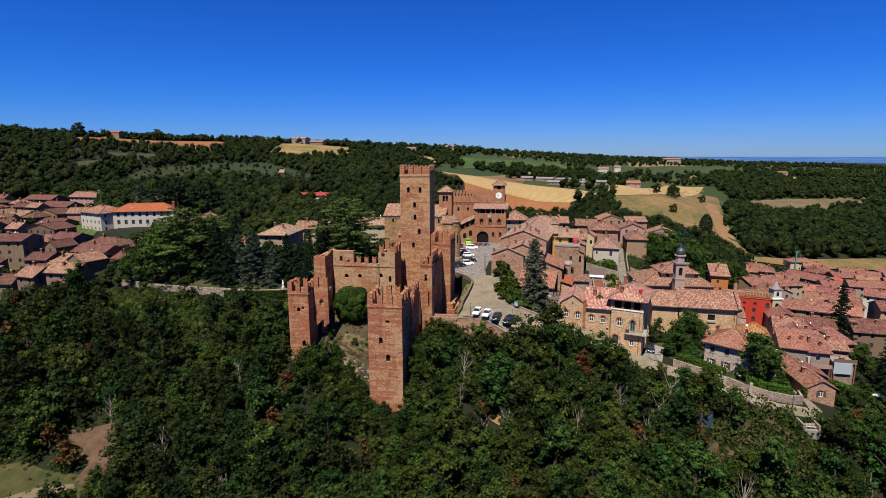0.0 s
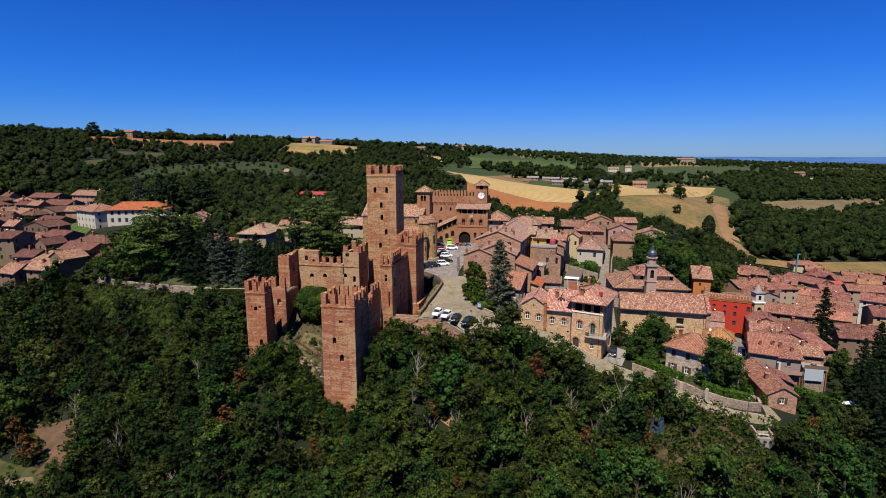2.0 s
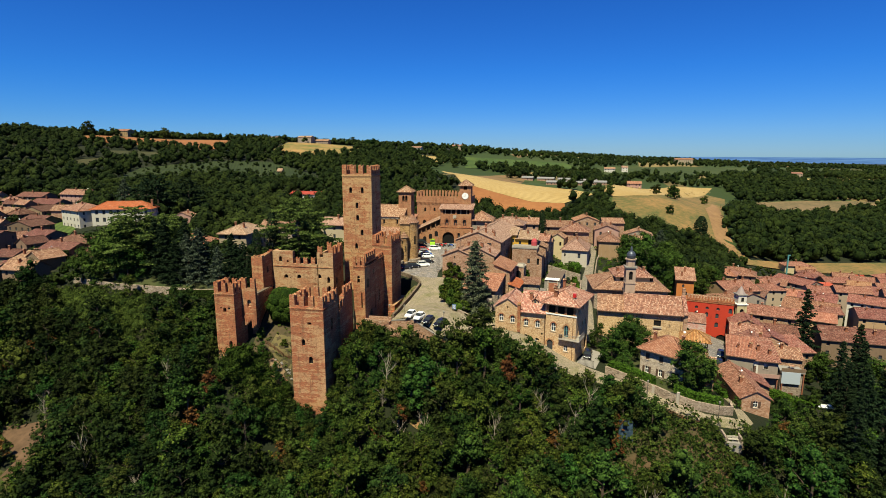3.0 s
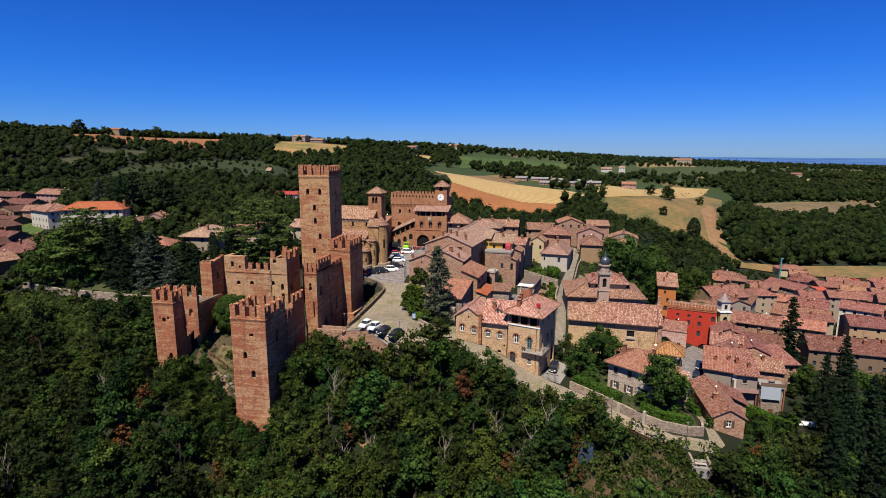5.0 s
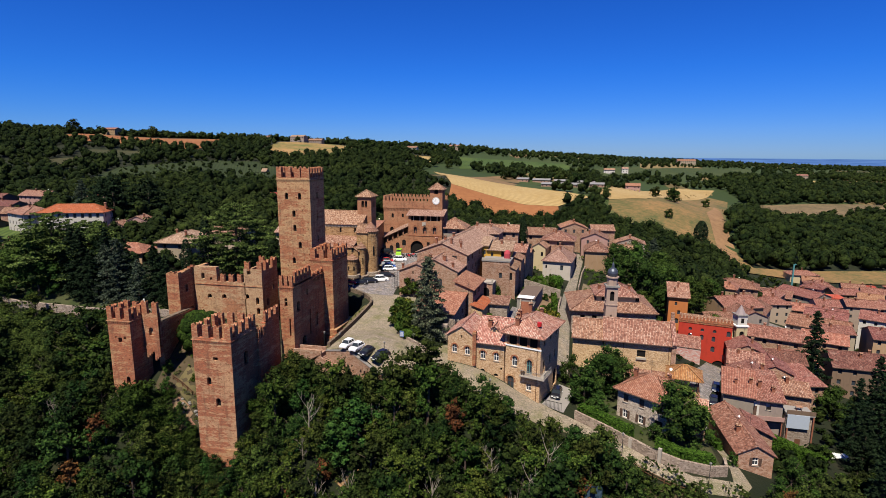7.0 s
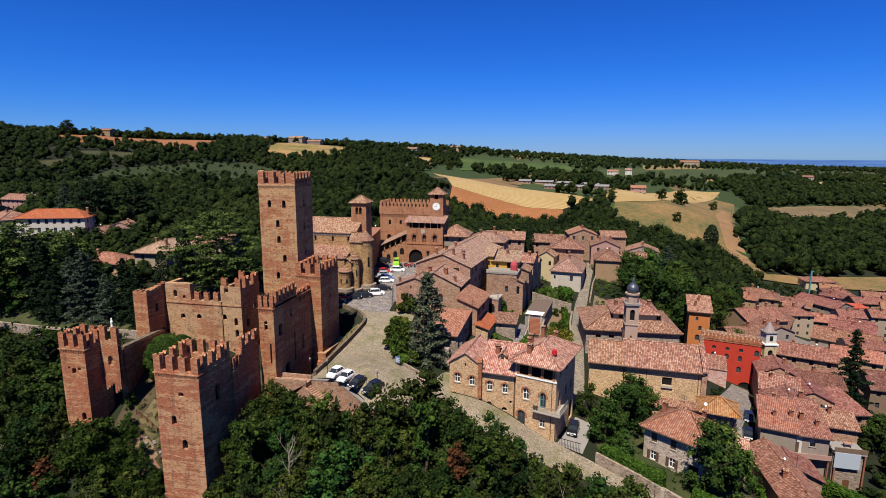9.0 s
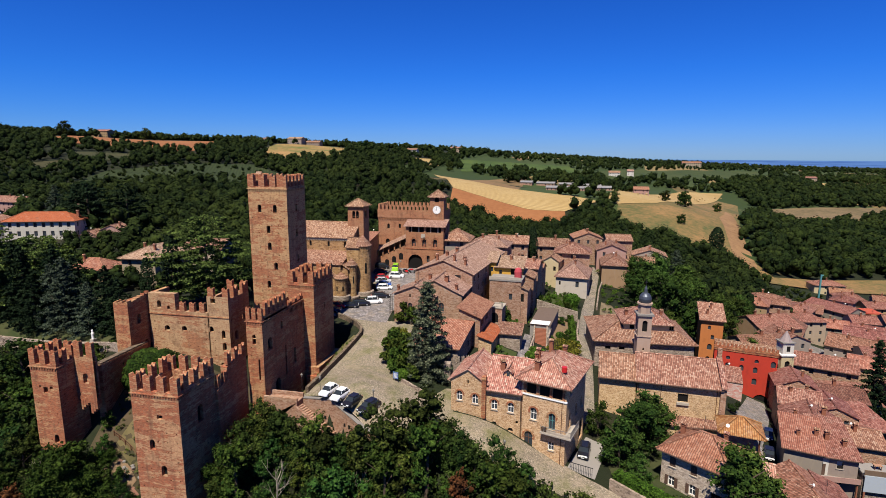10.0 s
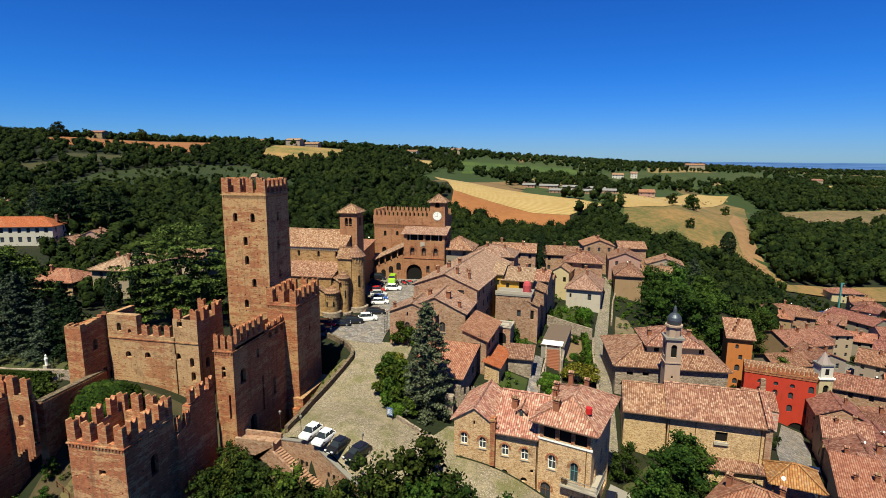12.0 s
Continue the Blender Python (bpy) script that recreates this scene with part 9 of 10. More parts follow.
for x, y, room in spots:
    u = rng.random()
    if u < 0.025:
        kind = DEAD[int(rng.integers(len(DEAD)))]
    elif u < 0.065:
        kind = RUST[0]
    elif u < (0.5 if -26 < x < 24 else 0.3):
        kind = LOCUST[int(rng.integers(3))]
    else:
        kind = KINDS[int(rng.integers(6))]
    # oaks with shade in their leaf colour get likelier towards both ends
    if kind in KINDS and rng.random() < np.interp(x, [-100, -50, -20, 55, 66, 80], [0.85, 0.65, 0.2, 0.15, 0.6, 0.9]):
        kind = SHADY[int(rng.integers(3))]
    s = rng.choice((0.65, 0.85, 0.95, 1.05, 1.2, 1.4)) * rng.uniform(0.92, 1.08) * min(1.0, 0.74 + room / 25)
    if -36 < x < -24.5:
        s *= min(1.0, 0.5 + room / 20)
    if 22 < x < 62:
        s *= min(1.0, 0.78 + room / 22)
    fresh = kind not in first
    first.add(kind)
    plant(kind, x, y, s, rng.uniform(0, 360), s * rng.uniform(0.85, 1.15), copy=not fresh, sink=0.3)

for x, y, s in ((-0.5, 112.0, 1.1), (2.0, 112.6, 1.2), (4.6, 113.4, 1.35), (7.2, 113.2, 1.25), (10.4, 112.4, 1.15), (13.6, 111.2, 1.0), (17, 111.6, 0.85), (20.5, 111.8, 0.8), (-18.6, 113.6, 1.0), (-20.8, 110.6, 1.1), (-16.2, 112.2, 1.05), (-13.2, 111.2, 1.1), (-10.0, 110.2, 1.05), (-6.4, 110.6, 1.05),
                (-3.2, 111.0, 1.15), (36.8, 104.0, 1.15), (34.0, 105.4, 0.95), (39.4, 102.2, 0.9), (-21.0, 115.6, 0.7)):
    plant(KINDS[int(rng.integers(6))], x, y, s, rng.uniform(0, 360), s, sink=0.3)
for x, y, s in ((-7.8, 96.4, 1.2), (-2.8, 98.2, 1.2), (25.0, 98.4, 1.3), (27.6, 101.4, 1.45), (10.5, 98.0, 1.2), (28.8, 99.4, 1.2), (23.2, 96.8, 1.2), (1.0, 92.0, 1.2)):
    plant(DEAD[int(rng.integers(2))], x, y, s, rng.uniform(0, 360), s, sink=0.3)
for x, y, s in ((30.9, 99.8, 1.0), (32.6, 97.4, 0.9), (21.8, 98.2, 0.85), (-8.6, 100.6, 0.9), (28.4, 96.4, 0.8), (33.4, 101.6, 0.8), (-12.4, 97.0, 0.8)):
    plant(RUST[0], x, y, s, rng.uniform(0, 360), s, sink=0.3)
for x, y, s in ((10.5, 102.0, 1.25), (7.6, 99.4, 1.3), (3.9, 100.0, 1.2), (14.6, 104.4, 1.1), (-11.8, 103.6, 1.1), (17.2, 99.2, 1.2)):
    plant(LOCUST[int(rng.integers(3))], x, y, s, rng.uniform(0, 360), s, sink=0.3)
for k in range(46):
    x, y = rng.uniform(-23.5, 12), rng.uniform(99.5, 112.5)
    s = rng.uniform(0.55, 0.85)
    plant(KINDS[int(rng.integers(6))] if rng.random() < 0.7 else LOCUST[int(rng.integers(3))], x, y, s, rng.uniform(0, 360), s, sink=0.3)

for x, y, s in ((-37.0, 100.6, 0.85), (-34.4, 98.4, 0.85), (-39.6, 97.8, 0.95), (-31.0, 97.6, 0.8), (-27.6, 98.2, 0.75), (-24.4, 99.4, 0.8), (-47.6, 100.2, 0.7), (-52.0, 102.6, 0.8), (-36.2, 102.8, 0.55), (-23.4, 103.4, 0.75), (-23.0, 106.0, 0.7)):
    plant(KINDS[int(rng.integers(6))], x, y, s, rng.uniform(0, 360), s, sink=0.3)

for k in range(26):
    x, y = rng.uniform(-36, -22), rng.uniform(97.5, 102.2)
    plant(KINDS[int(rng.integers(6))], x, y, 0.55, rng.uniform(0, 360), rng.uniform(0.4, 0.6), sink=0.3)
for pts in ([(-6.8, 101.6), (-4.6, 100.8), (-3.2, 102.6), (-3.4, 104.6), (-5.6, 104.4)], [(5.6, 99.6), (7.6, 99.2), (8.0, 101.2), (6.2, 101.6)]):
    sheet("bare_soil", pts, 0.3, TRACK, 0.8, "patch of bare orange soil on the wooded slope")
sheet("slope_patch", [(28, 97), (33, 94), (41, 92), (50, 93.5), (57, 99), (57, 104.4), (52, 104.0), (46, 104.0), (38, 106.0), (31, 103)], 0.12, field_mat("rough_grass", (0.016, 0.024, 0.006), (0.07, 0.042, 0.022)), 1.5, "rough grass and bare soil on the slope below the street")

# low scrub and ivy under the castle garden
P_, N_, C_, R_ = [], [], [], []
for k in range(900):
    x, y = rng.uniform(-112, -53), rng.uniform(104, 127)
    if y > slope_edge(x) - 1.2 or y < 107 + 0.12 * (x + 90) - 1 or (x > -57 and y < 112):
        continue
    r = rng.uniform(0.8, 1.9)
    c = (x, y, H(x, y) + r * 0.35)
    p, d = ball_points(rng, [c], [r], 90)
    P_.append(p)
    N_.append(d)
    C_.append(c)
    R_.append(r * 0.82)
for k in range(70):
    x, y = rng.uniform(-42, -31.5), rng.uniform(97, 102.6)
    r = rng.uniform(0.7, 1.5)
    c = (x, y, H(x, y) + r * 0.4)
    p, d = ball_points(rng, [c], [r], 90)
    P_.append(p)
    N_.append(d)
    C_.append(c)
    R_.append(r * 0.82)
tagged(new("scrub", leaf_mesh("scrub", np.concatenate(P_), np.concatenate(N_), 0.34, LEAF, rng, 0.5, (np.array(C_), np.array(R_), 1.0), 1)), "dense dark green scrub and ivy on the castle slope", "scrub", kind="stuff")

# grassy tufts on the bank below the street
woods_rng = np.random.default_rng(33)
P_, N_ = [], []
for k in range(520):
    x, y = woods_rng.uniform(29, 57), woods_rng.uniform(93, 104.5)
    if y > slope_edge(x) or math.sin(x * 1.1 + 2 * math.sin(y * 0.8)) > 0.55:
        continue
    r = woods_rng.uniform(0.3, 0.9)
    p, d = ball_points(woods_rng, [(x, y, H(x, y) + r * 0.3)], [r], 40)
    P_.append(p)
    N_.append(d)
tagged(new("bank_weeds", leaf_mesh("bank_weeds", np.concatenate(P_), np.concatenate(N_), 0.24, LEAF_LIGHT, woods_rng, 0.5)), "green weeds and grass tufts on the earthy bank", "weeds", kind="stuff")

# undergrowth between them
pos, nor, size = [], [], []
for k in range(3600):
    x = rng.uniform(-138, 104)
    y = rng.uniform(66, 134)
    if y < 76 or y > slope_edge(x) + 2.0 or not free(x, y, 0.5) or any(inside(f, x, y) for f in FIELDS[-2:]):
        continue
    bushes.append((x, y))
hz = heights(bushes)
for (x, y), z in zip(bushes, hz):
    r = rng.uniform(0.7, 1.7)
    p, d = ball_points(rng, [(x, y, z + r * 0.4)], [r], 46)
    pos.append(p)
    nor.append(d)
pos, nor = np.concatenate(pos), np.concatenate(nor)
tagged(new("undergrowth", leaf_mesh("undergrowth", pos, nor, 0.5, LEAF, rng)), "tangled green undergrowth under the slope trees", "undergrowth", kind="stuff")


# woods beyond: many trees told apart only as clumps
def near_house(pts, gap):
    keep_ = np.ones(len(pts), bool)
    for inv, w, d in FOOT:
        m = np.array(inv)
        q = pts @ m[:2, :2].T + m[:2, 3]
        keep_ &= ~((q[:, 0] > -gap) & (q[:, 0] < w + gap) & (q[:, 1] > -gap) & (q[:, 1] < d + gap))
    return keep_


def in_poly(pts, poly):
    hit = np.zeros(len(pts), bool)
    for (x0, y0), (x1, y1) in zip(poly, poly[1:] + poly[:1]):
        c = ((y0 > pts[:, 1]) != (y1 > pts[:, 1]))
        t = (x1 - x0) * (pts[:, 1] - y0) / ((y1 - y0) or 1e-9) + x0
        hit ^= c & (pts[:, 0] < t)
    return hit


TOWN_EDGE = [(-34, 100), (10, 110), (80, 108), (106, 140), (128, 190), (205, 300), (192, 345), (150, 372), (140, 330), (112, 262), (98, 224), (84, 206), (74, 200), (60, 200), (44, 206), (44, 256), (0, 226), (-32, 216), (-50, 186), (-56, 120)]
OLD_EDGE = [(-230, 132), (-128, 124), (-116, 118), (-52, 118), (-45, 180), (-95, 186), (-130, 200), (-138, 236), (-168, 228), (-212, 246), (-290, 276), (-300, 236), (-240, 180)]
OPEN = FIELDS + [TOWN_EDGE, OLD_EDGE, [(-30, 500), (130, 480), (160, 560), (130, 580), (-30, 585)], [(75, 460), (118, 470), (150, 560), (120, 530)], [(70, 455), (150, 440), (185, 535), (225, 600), (245, 690), (250, 790), (170, 740), (100, 600), (66, 510)],
               [(44, 196), (80, 196), (92, 232), (70, 252), (45, 252)], [(-165, 316), (-126, 316), (-128, 364), (-160, 364)],
               [(118, 330), (136, 352), (250, 400), (330, 428), (300, 380), (215, 345), (190, 338), (150, 330)]]


def woods(name, label, x0, x1, y0, y1, step, height, leaves, size, mat, seed, dens=1.0, only=None, shut=None, gap=3.0):
    rng = np.random.default_rng(seed)
    gx, gy = np.meshgrid(np.arange(x0, x1, step), np.arange(y0, y1, step))
    pts = np.stack([gx.ravel(), gy.ravel()], 1) + rng.uniform(-0.48 * step, 0.48 * step, (gx.size, 2))
    ok = near_house(pts, gap)
    for poly in OPEN if shut is None else shut:
        ok &= ~in_poly(pts, poly)
    r = np.hypot(pts[:, 0], pts[:, 1])
    ang = np.arctan2(pts[:, 0], pts[:, 1])
    ok &= (ang > -1.02) & (ang < 0.86) & (rng.random(len(pts)) < dens)
    if only is not None:
        ok &= only(pts)
    pts = pts[ok]
    z = heights(pts)
    hs = height * rng.uniform(0.5, 1.3, len(pts))
    P, N, S, C, R = [], [], [], [], []
    n = len(pts)
    for lobe in range(3):
        c = np.column_stack([pts + rng.normal(0, height * 0.16, (n, 2)), z + hs * (0.42 + 0.16 * lobe)])
        rad = hs * (0.42 - 0.07 * lobe)
        k = leaves // 3
        d = rng.normal(0, 1, (n, k, 3))
        d[:, :, 2] = np.where(d[:, :, 2] < -0.3, -d[:, :, 2], d[:, :, 2])
        d /= np.linalg.norm(d, axis=2)[:, :, None]
        p = c[:, None, :] + d * rad[:, None, None] * rng.uniform(0.8, 1.1, (n, k, 1))
        P.append(p.reshape(-1, 3))
        N.append(d.reshape(-1, 3))
        S.append(np.repeat(size * hs / height, k))
        C.append(c)
        R.append(rad * 0.86)
    cores = (np.concatenate(C), np.concatenate(R), 1.0) if height > 2.5 else None
    ob = new(name, leaf_mesh(name, np.concatenate(P), np.concatenate(N) + (0, 0, 0.3), np.concatenate(S), mat, rng, 0.28, cores))
    return tagged(ob, label, "woods", kind="stuff")


NEARW = lambda p: (np.hypot(p[:, 0], p[:, 1]) < 430) & ((p[:, 1] > 134) | (p[:, 0] < -134))
MIDW = lambda p: (np.hypot(p[:, 0], p[:, 1]) >= 430) & (np.hypot(p[:, 0], p[:, 1]) < 800)
FARW = lambda p: (np.hypot(p[:, 0], p[:, 1]) >= 800) & (np.hypot(p[:, 0], p[:, 1]) < 1700)
woods("near_woods", "dense green broadleaf wood behind the village", -330, 320, 96, 432, 6.2, 9.2, 66, 0.85, LEAF_FAR, 1, 0.97, NEARW)
def patchy(p):
    """Woods break up into groves and hedges over the farmland."""
    a = np.sin(p[:, 0] * 0.021 + 1.3 * np.sin(p[:, 1] * 0.011)) + np.sin(p[:, 1] * 0.026 + 1.7 * np.sin(p[:, 0] * 0.013 + 2))
    farm = (p[:, 0] > -140 + 0.05 * p[:, 1]) & (p[:, 1] > 470)
    return ~farm | (a > np.where(p[:, 0] > 150, -1.7, np.where(p[:, 1] > 590, -0.85, 0.5)))


RIGHTW = lambda p: in_poly(p, [(140, 366), (180, 372), (250, 396), (330, 425), (560, 520), (620, 760), (420, 700), (310, 620), (250, 560), (215, 545), (184, 530), (156, 440)]) & (np.hypot(p[:, 0], p[:, 1]) >= 430)
GROVE = [(-84, 460), (-62, 431), (-50, 424), (0, 405), (34, 403), (44, 432), (62, 450), (70, 440), (64, 418), (74, 396), (95, 396), (98, 370), (84, 330), (50, 306), (-20, 306), (-60, 380)]
woods("hollow_grove", "tall dense trees in the hollow behind the roofs", -90, 100, 300, 470, 6.0, 9.4, 66, 0.8, LEAF_FAR, 21, 1.0, lambda p: in_poly(p, GROVE), [], 2.0)
woods("valley_wood", "dense dark wood beside the dry meadow", 130, 630, 360, 770, 7.8, 11.5, 54, 1.05, LEAF_FAR, 7, 1.0, RIGHTW)
woods("hill_woods", "green woods on the hillsides", -640, 560, 150, 802, 9.0, 9.0, 27, 1.2, LEAF_FAR, 2, 0.95, lambda p: MIDW(p) & ~RIGHTW(p) & patchy(p))
woods("plateau_woods", "dark hedges and groves on the far plateau", 200, 700, 690, 1160, 10.0, 11.0, 21, 1.5, LEAF_FAR, 14, 1.0, lambda p: in_poly(p, [(226, 662), (330, 698), (480, 728), (570, 720), (680, 900), (640, 980), (420, 945), (440, 1010), (640, 1040), (600, 1120), (470, 1080), (330, 960), (262, 880), (214, 730)]))
woods("far_woods", "distant dark woods along the ridge", -1200, 1250, 300, 1700, 16.0, 9.5, 9, 2.2, LEAF_FAR, 3, 0.9, lambda p: FARW(p) & patchy(p))
PAVED = [[(86, 186), (110, 203), (126, 225), (128, 254), (108, 254), (100, 232), (91, 214), (81, 196)], [(54, 104), (62, 106), (62, 128), (64, 144), (76, 174), (67, 175), (57, 146), (54, 127)]]
woods("town_trees", "small trees and bushes among the old town houses", -300, -112, 100, 270, 5.0, 4.0, 36, 0.6, LEAF_FAR, 4, 0.95, lambda p: in_poly(p, OLD_EDGE) & (p[:, 0] < -106) & ~in_poly(p, [(-215, 190), (-120, 184), (-120, 250), (-215, 250)]), [FIELDS[-4]], 0.8)
woods("village_gardens", "bushes in the gardens of the lower village", 58, 205, 110, 350, 4.2, 2.8, 54, 0.6, LEAF_FAR, 5, 0.7, lambda p: in_poly(p, TOWN_EDGE), PAVED, 0.8)
woods("lane_gardens", "bushes and weeds in the gardens along the lane", 6, 58, 142, 232, 2.0, 1.3, 48, 0.3, LEAF_HEDGE, 6, 0.7, lambda p: in_poly(p, TOWN_EDGE), [[(-30, 140), (7, 140), (7, 212), (-30, 212)], [(27, 134), (33, 134), (39, 205), (39, 238), (33, 238), (30, 170)], [(23, 164), (28, 165), (28.6, 182), (24, 182)], [(16, 138), (23.4, 138), (23.6, 164), (16.8, 164)], [(31, 182), (36.6, 196), (40, 228), (36, 228), (31.6, 196)]], 0.5)

COURT = [(-43.5, 106.8), (-33, 104.8), (-26.3, 111.2), (-26.3, 121), (-34, 123.5), (-46, 123.5)]
woods("court_weeds", "weeds and dry grass tufts in the castle court", -47, -26, 104, 124, 1.1, 0.7, 21, 0.2, LEAF_LIGHT, 9, 0.55, lambda p: in_poly(p, COURT), [], 0.0)
woods("clearing_weeds", "weeds and low bushes in the grassy clearing", -124, -82, 74, 104, 1.9, 0.8, 24, 0.28, LEAF_LIGHT, 10, 0.5, lambda p: in_poly(p, FIELDS[-2]), [], 0.0)
SCRUB = [(-345, 362), (-336, 455), (-306, 535), (-265, 560), (-225, 512), (-176, 412), (-205, 394), (-250, 345), (-285, 318)]
woods("slope_scrub", "scattered bushes on the grassy hillside", -350, -170, 310, 565, 7.0, 3.4, 36, 0.9, LEAF_FAR, 12, 0.4, lambda p: in_poly(p, SCRUB), [], 1.0)
woods("ditch_weeds", "weeds and moss in the castle ditch", -22, -15, 121, 148, 0.9, 0.5, 21, 0.2, LEAF_LIGHT, 13, 0.5, lambda p: in_poly(p, [(-21, 121.5), (-16.4, 122), (-16.3, 130), (-16.0, 136), (-15.6, 141), (-16.6, 143.4), (-18.5, 145.6), (-20, 144)]), [], 0.0)
woods("villa_beds", "flower beds and low bushes round the villa", 31, 57, 109, 141, 1.3, 0.7, 24, 0.22, LEAF_LIGHT, 11, 0.45, lambda p: in_poly(p, [(33.5, 118), (43, 111), (50, 109), (55.4, 111.5), (56.2, 126), (55.5, 136), (44, 140), (36, 137), (31.5, 130)]), [], 0.2)
GARDENS = [(-118, 144), (-84, 150), (-54, 150), (-44, 160), (-44, 184), (-95, 192), (-124, 232), (-160, 236), (-168, 214), (-136, 200), (-128, 178)]
woods("garden_trees", "small trees between the houses behind the castle", -175, -40, 140, 240, 4.2, 4.6, 45, 0.55, LEAF_FAR, 8, 0.75, lambda p: in_poly(p, GARDENS), [], 1.2)

lone = broadleaf("field_tree", "lone round tree in the fields", 171, 12, 6.5, LEAF, 900, 0.8, lobes=34, low=0.0)
plant(lone, 128, 500, 1.1, 0, copy=False)
for x, y, s in ((115, 512, 0.8), (112, 437, 0.6), (70, 470, 0.8), (165, 545, 0.7), (-20, 590, 1.0), (20, 600, 0.9), (52, 590, 1.0), (150, 600, 0.8), (-480, 640, 1.3), (-300, 860, 1.2), (-556, 600, 1.5), (-250, 790, 1.1), (-90, 640, 0.9), (-60, 655, 0.9), (30, 700, 1.0), (-240, 780, 1.3)):
    plant(lone, x, y, s, x * 7)

# ---- vehicles ----
TYRE = plain("tyre_rubber", (0.02, 0.02, 0.02), 0.9)
CHROME = plain("rim_metal", (0.5, 0.5, 0.52), 0.35, 0.8)
LAMP = plain("headlamp", (0.7, 0.7, 0.68), 0.15)
REDLAMP = plain("tail_lamp", (0.4, 0.02, 0.02), 0.3)
CARGLASS = plain("car_glass", (0.02, 0.025, 0.03), 0.06)


def car_paint(name, colour):
    m = plain(name, colour, 0.25, 0.0, 0.05)
    m.node_tree.nodes["Principled BSDF"].inputs["Coat Weight"].default_value = 0.6
    return m


PAINT = {"white": car_paint("white_car_paint", (0.72, 0.72, 0.72)), "black": car_paint("black_car_paint", (0.012, 0.012, 0.014)), "red": car_paint("red_car_paint", (0.42, 0.015, 0.02)),
         "blue": car_paint("blue_car_paint", (0.02, 0.08, 0.3)), "grey": car_paint("grey_car_paint", (0.1, 0.11, 0.12)), "silver": car_paint("silver_car_paint", (0.4, 0.42, 0.44)), "green": car_paint("lime_car_paint", (0.25, 0.5, 0.03)),
         "navy": car_paint("navy_car_paint", (0.012, 0.018, 0.04))}


def section(bm, rows):
    """Lofts a body through cross-sections along y: (y, half width at the bottom, z bottom, half width at the top, z top)."""
    rings = []
    for y, wb, zb, wt, zt in rows:
        zm = (zb + zt) / 2
        ring = [(-wb, y, zb), (wb, y, zb), (wb * 1.02, y, zm), (wt, y, zt - 0.05), (wt * 0.85, y, zt), (-wt * 0.85, y, zt), (-wt, y, zt - 0.05), (-wb * 1.02, y, zm)]
        rings.append([bm.verts.new(p) for p in ring])
    for a, b in zip(rings, rings[1:]):
        for i in range(8):
            j = (i + 1) % 8
            bm.faces.new((a[i], a[j], b[j], b[i]))
    bm.faces.new(rings[0])
    bm.faces.new(rings[-1][::-1])
    bmesh.ops.recalc_face_normals(bm, faces=bm.faces[:])
    return bm


def car(colour, label, x, y, yaw, length=4.1, width=1.76, height=1.5, van=False):
    root = thing("van" if van else "car", label, "car", Matrix.Translation((x, y, H(x, y) + 0.17)) @ pose(0, 0, 0, 0, 0, yaw), "parked cars")
    L, W_ = length / 2, width / 2
    hood = height * (0.8 if van else 0.62)
    part("body", section(bmesh.new(), [(-L, W_ * 0.8, 0.32, W_ * 0.74, 0.62), (-L + 0.15, W_ * 0.96, 0.24, W_ * 0.86, hood * 0.82), (-L + 0.9, W_, 0.2, W_ * 0.92, hood), (L - 0.9, W_, 0.2, W_ * 0.93, hood * 1.02), (L - 0.1, W_ * 0.95, 0.26, W_ * 0.88, hood * 0.98), (L, W_ * 0.82, 0.36, W_ * 0.78, hood * 0.75)]), PAINT[colour], root)
    a, b = (-L + 0.7, L - 0.15) if van else (-L + 0.95, L - 0.25)
    part("cabin_glass", section(bmesh.new(), [(a, W_ * 0.86, hood - 0.08, W_ * 0.84, hood + 0.02), (a + 0.75, W_ * 0.88, hood - 0.08, W_ * 0.72, height - 0.03), (b - 0.6, W_ * 0.88, hood - 0.08, W_ * 0.72, height - 0.03), (b, W_ * 0.84, hood - 0.08, W_ * 0.78, hood + 0.04)]), CARGLASS, root)
    part("roof", section(bmesh.new(), [(a + 0.62, W_ * 0.76, height - 0.06, W_ * 0.7, height), (b - 0.45, W_ * 0.76, height - 0.06, W_ * 0.7, height)]), PAINT[colour], root)
    bm = bmesh.new()
    for s in (-1, 1):
        for yy in (a + 0.35, (a + b) / 2 + 0.05, b - 0.35):
            box(bm, s * W_ * 0.83 - 0.03, s * W_ * 0.83 + 0.03, yy - 0.04, yy + 0.04, hood - 0.05, height - 0.05)
    part("window_frame", bm, PAINT[colour], root)
    for s in (-1, 1):
        for yy in (-L + 0.78, L - 0.72):
            bm = bmesh.new()
            tube(bm, [(-0.1, 0.3), (-0.08, 0.32), (0.08, 0.32), (0.1, 0.3)], 14)
            wh = part("wheel", bm, TYRE, root, at=pose(s * (W_ - 0.08), yy, 0.3, 0, 90, 0))
            bm = bmesh.new()
            tube(bm, [(-0.105, 0.18), (0.105, 0.18)], 12)
            part("rim", bm, CHROME, wh)
        part("headlight", boxed(s * W_ * 0.62 - 0.16, s * W_ * 0.62 + 0.16, -L - 0.01, -L + 0.14, 0.56, 0.7), LAMP, root)
        part("tail_light", boxed(s * W_ * 0.68 - 0.12, s * W_ * 0.68 + 0.12, L - 0.1, L + 0.012, 0.62, 0.8), REDLAMP, root)
    part("number_plate", boxed(-0.26, 0.26, -L - 0.02, -L - 0.002, 0.38, 0.5), WHITE, root)
    return root


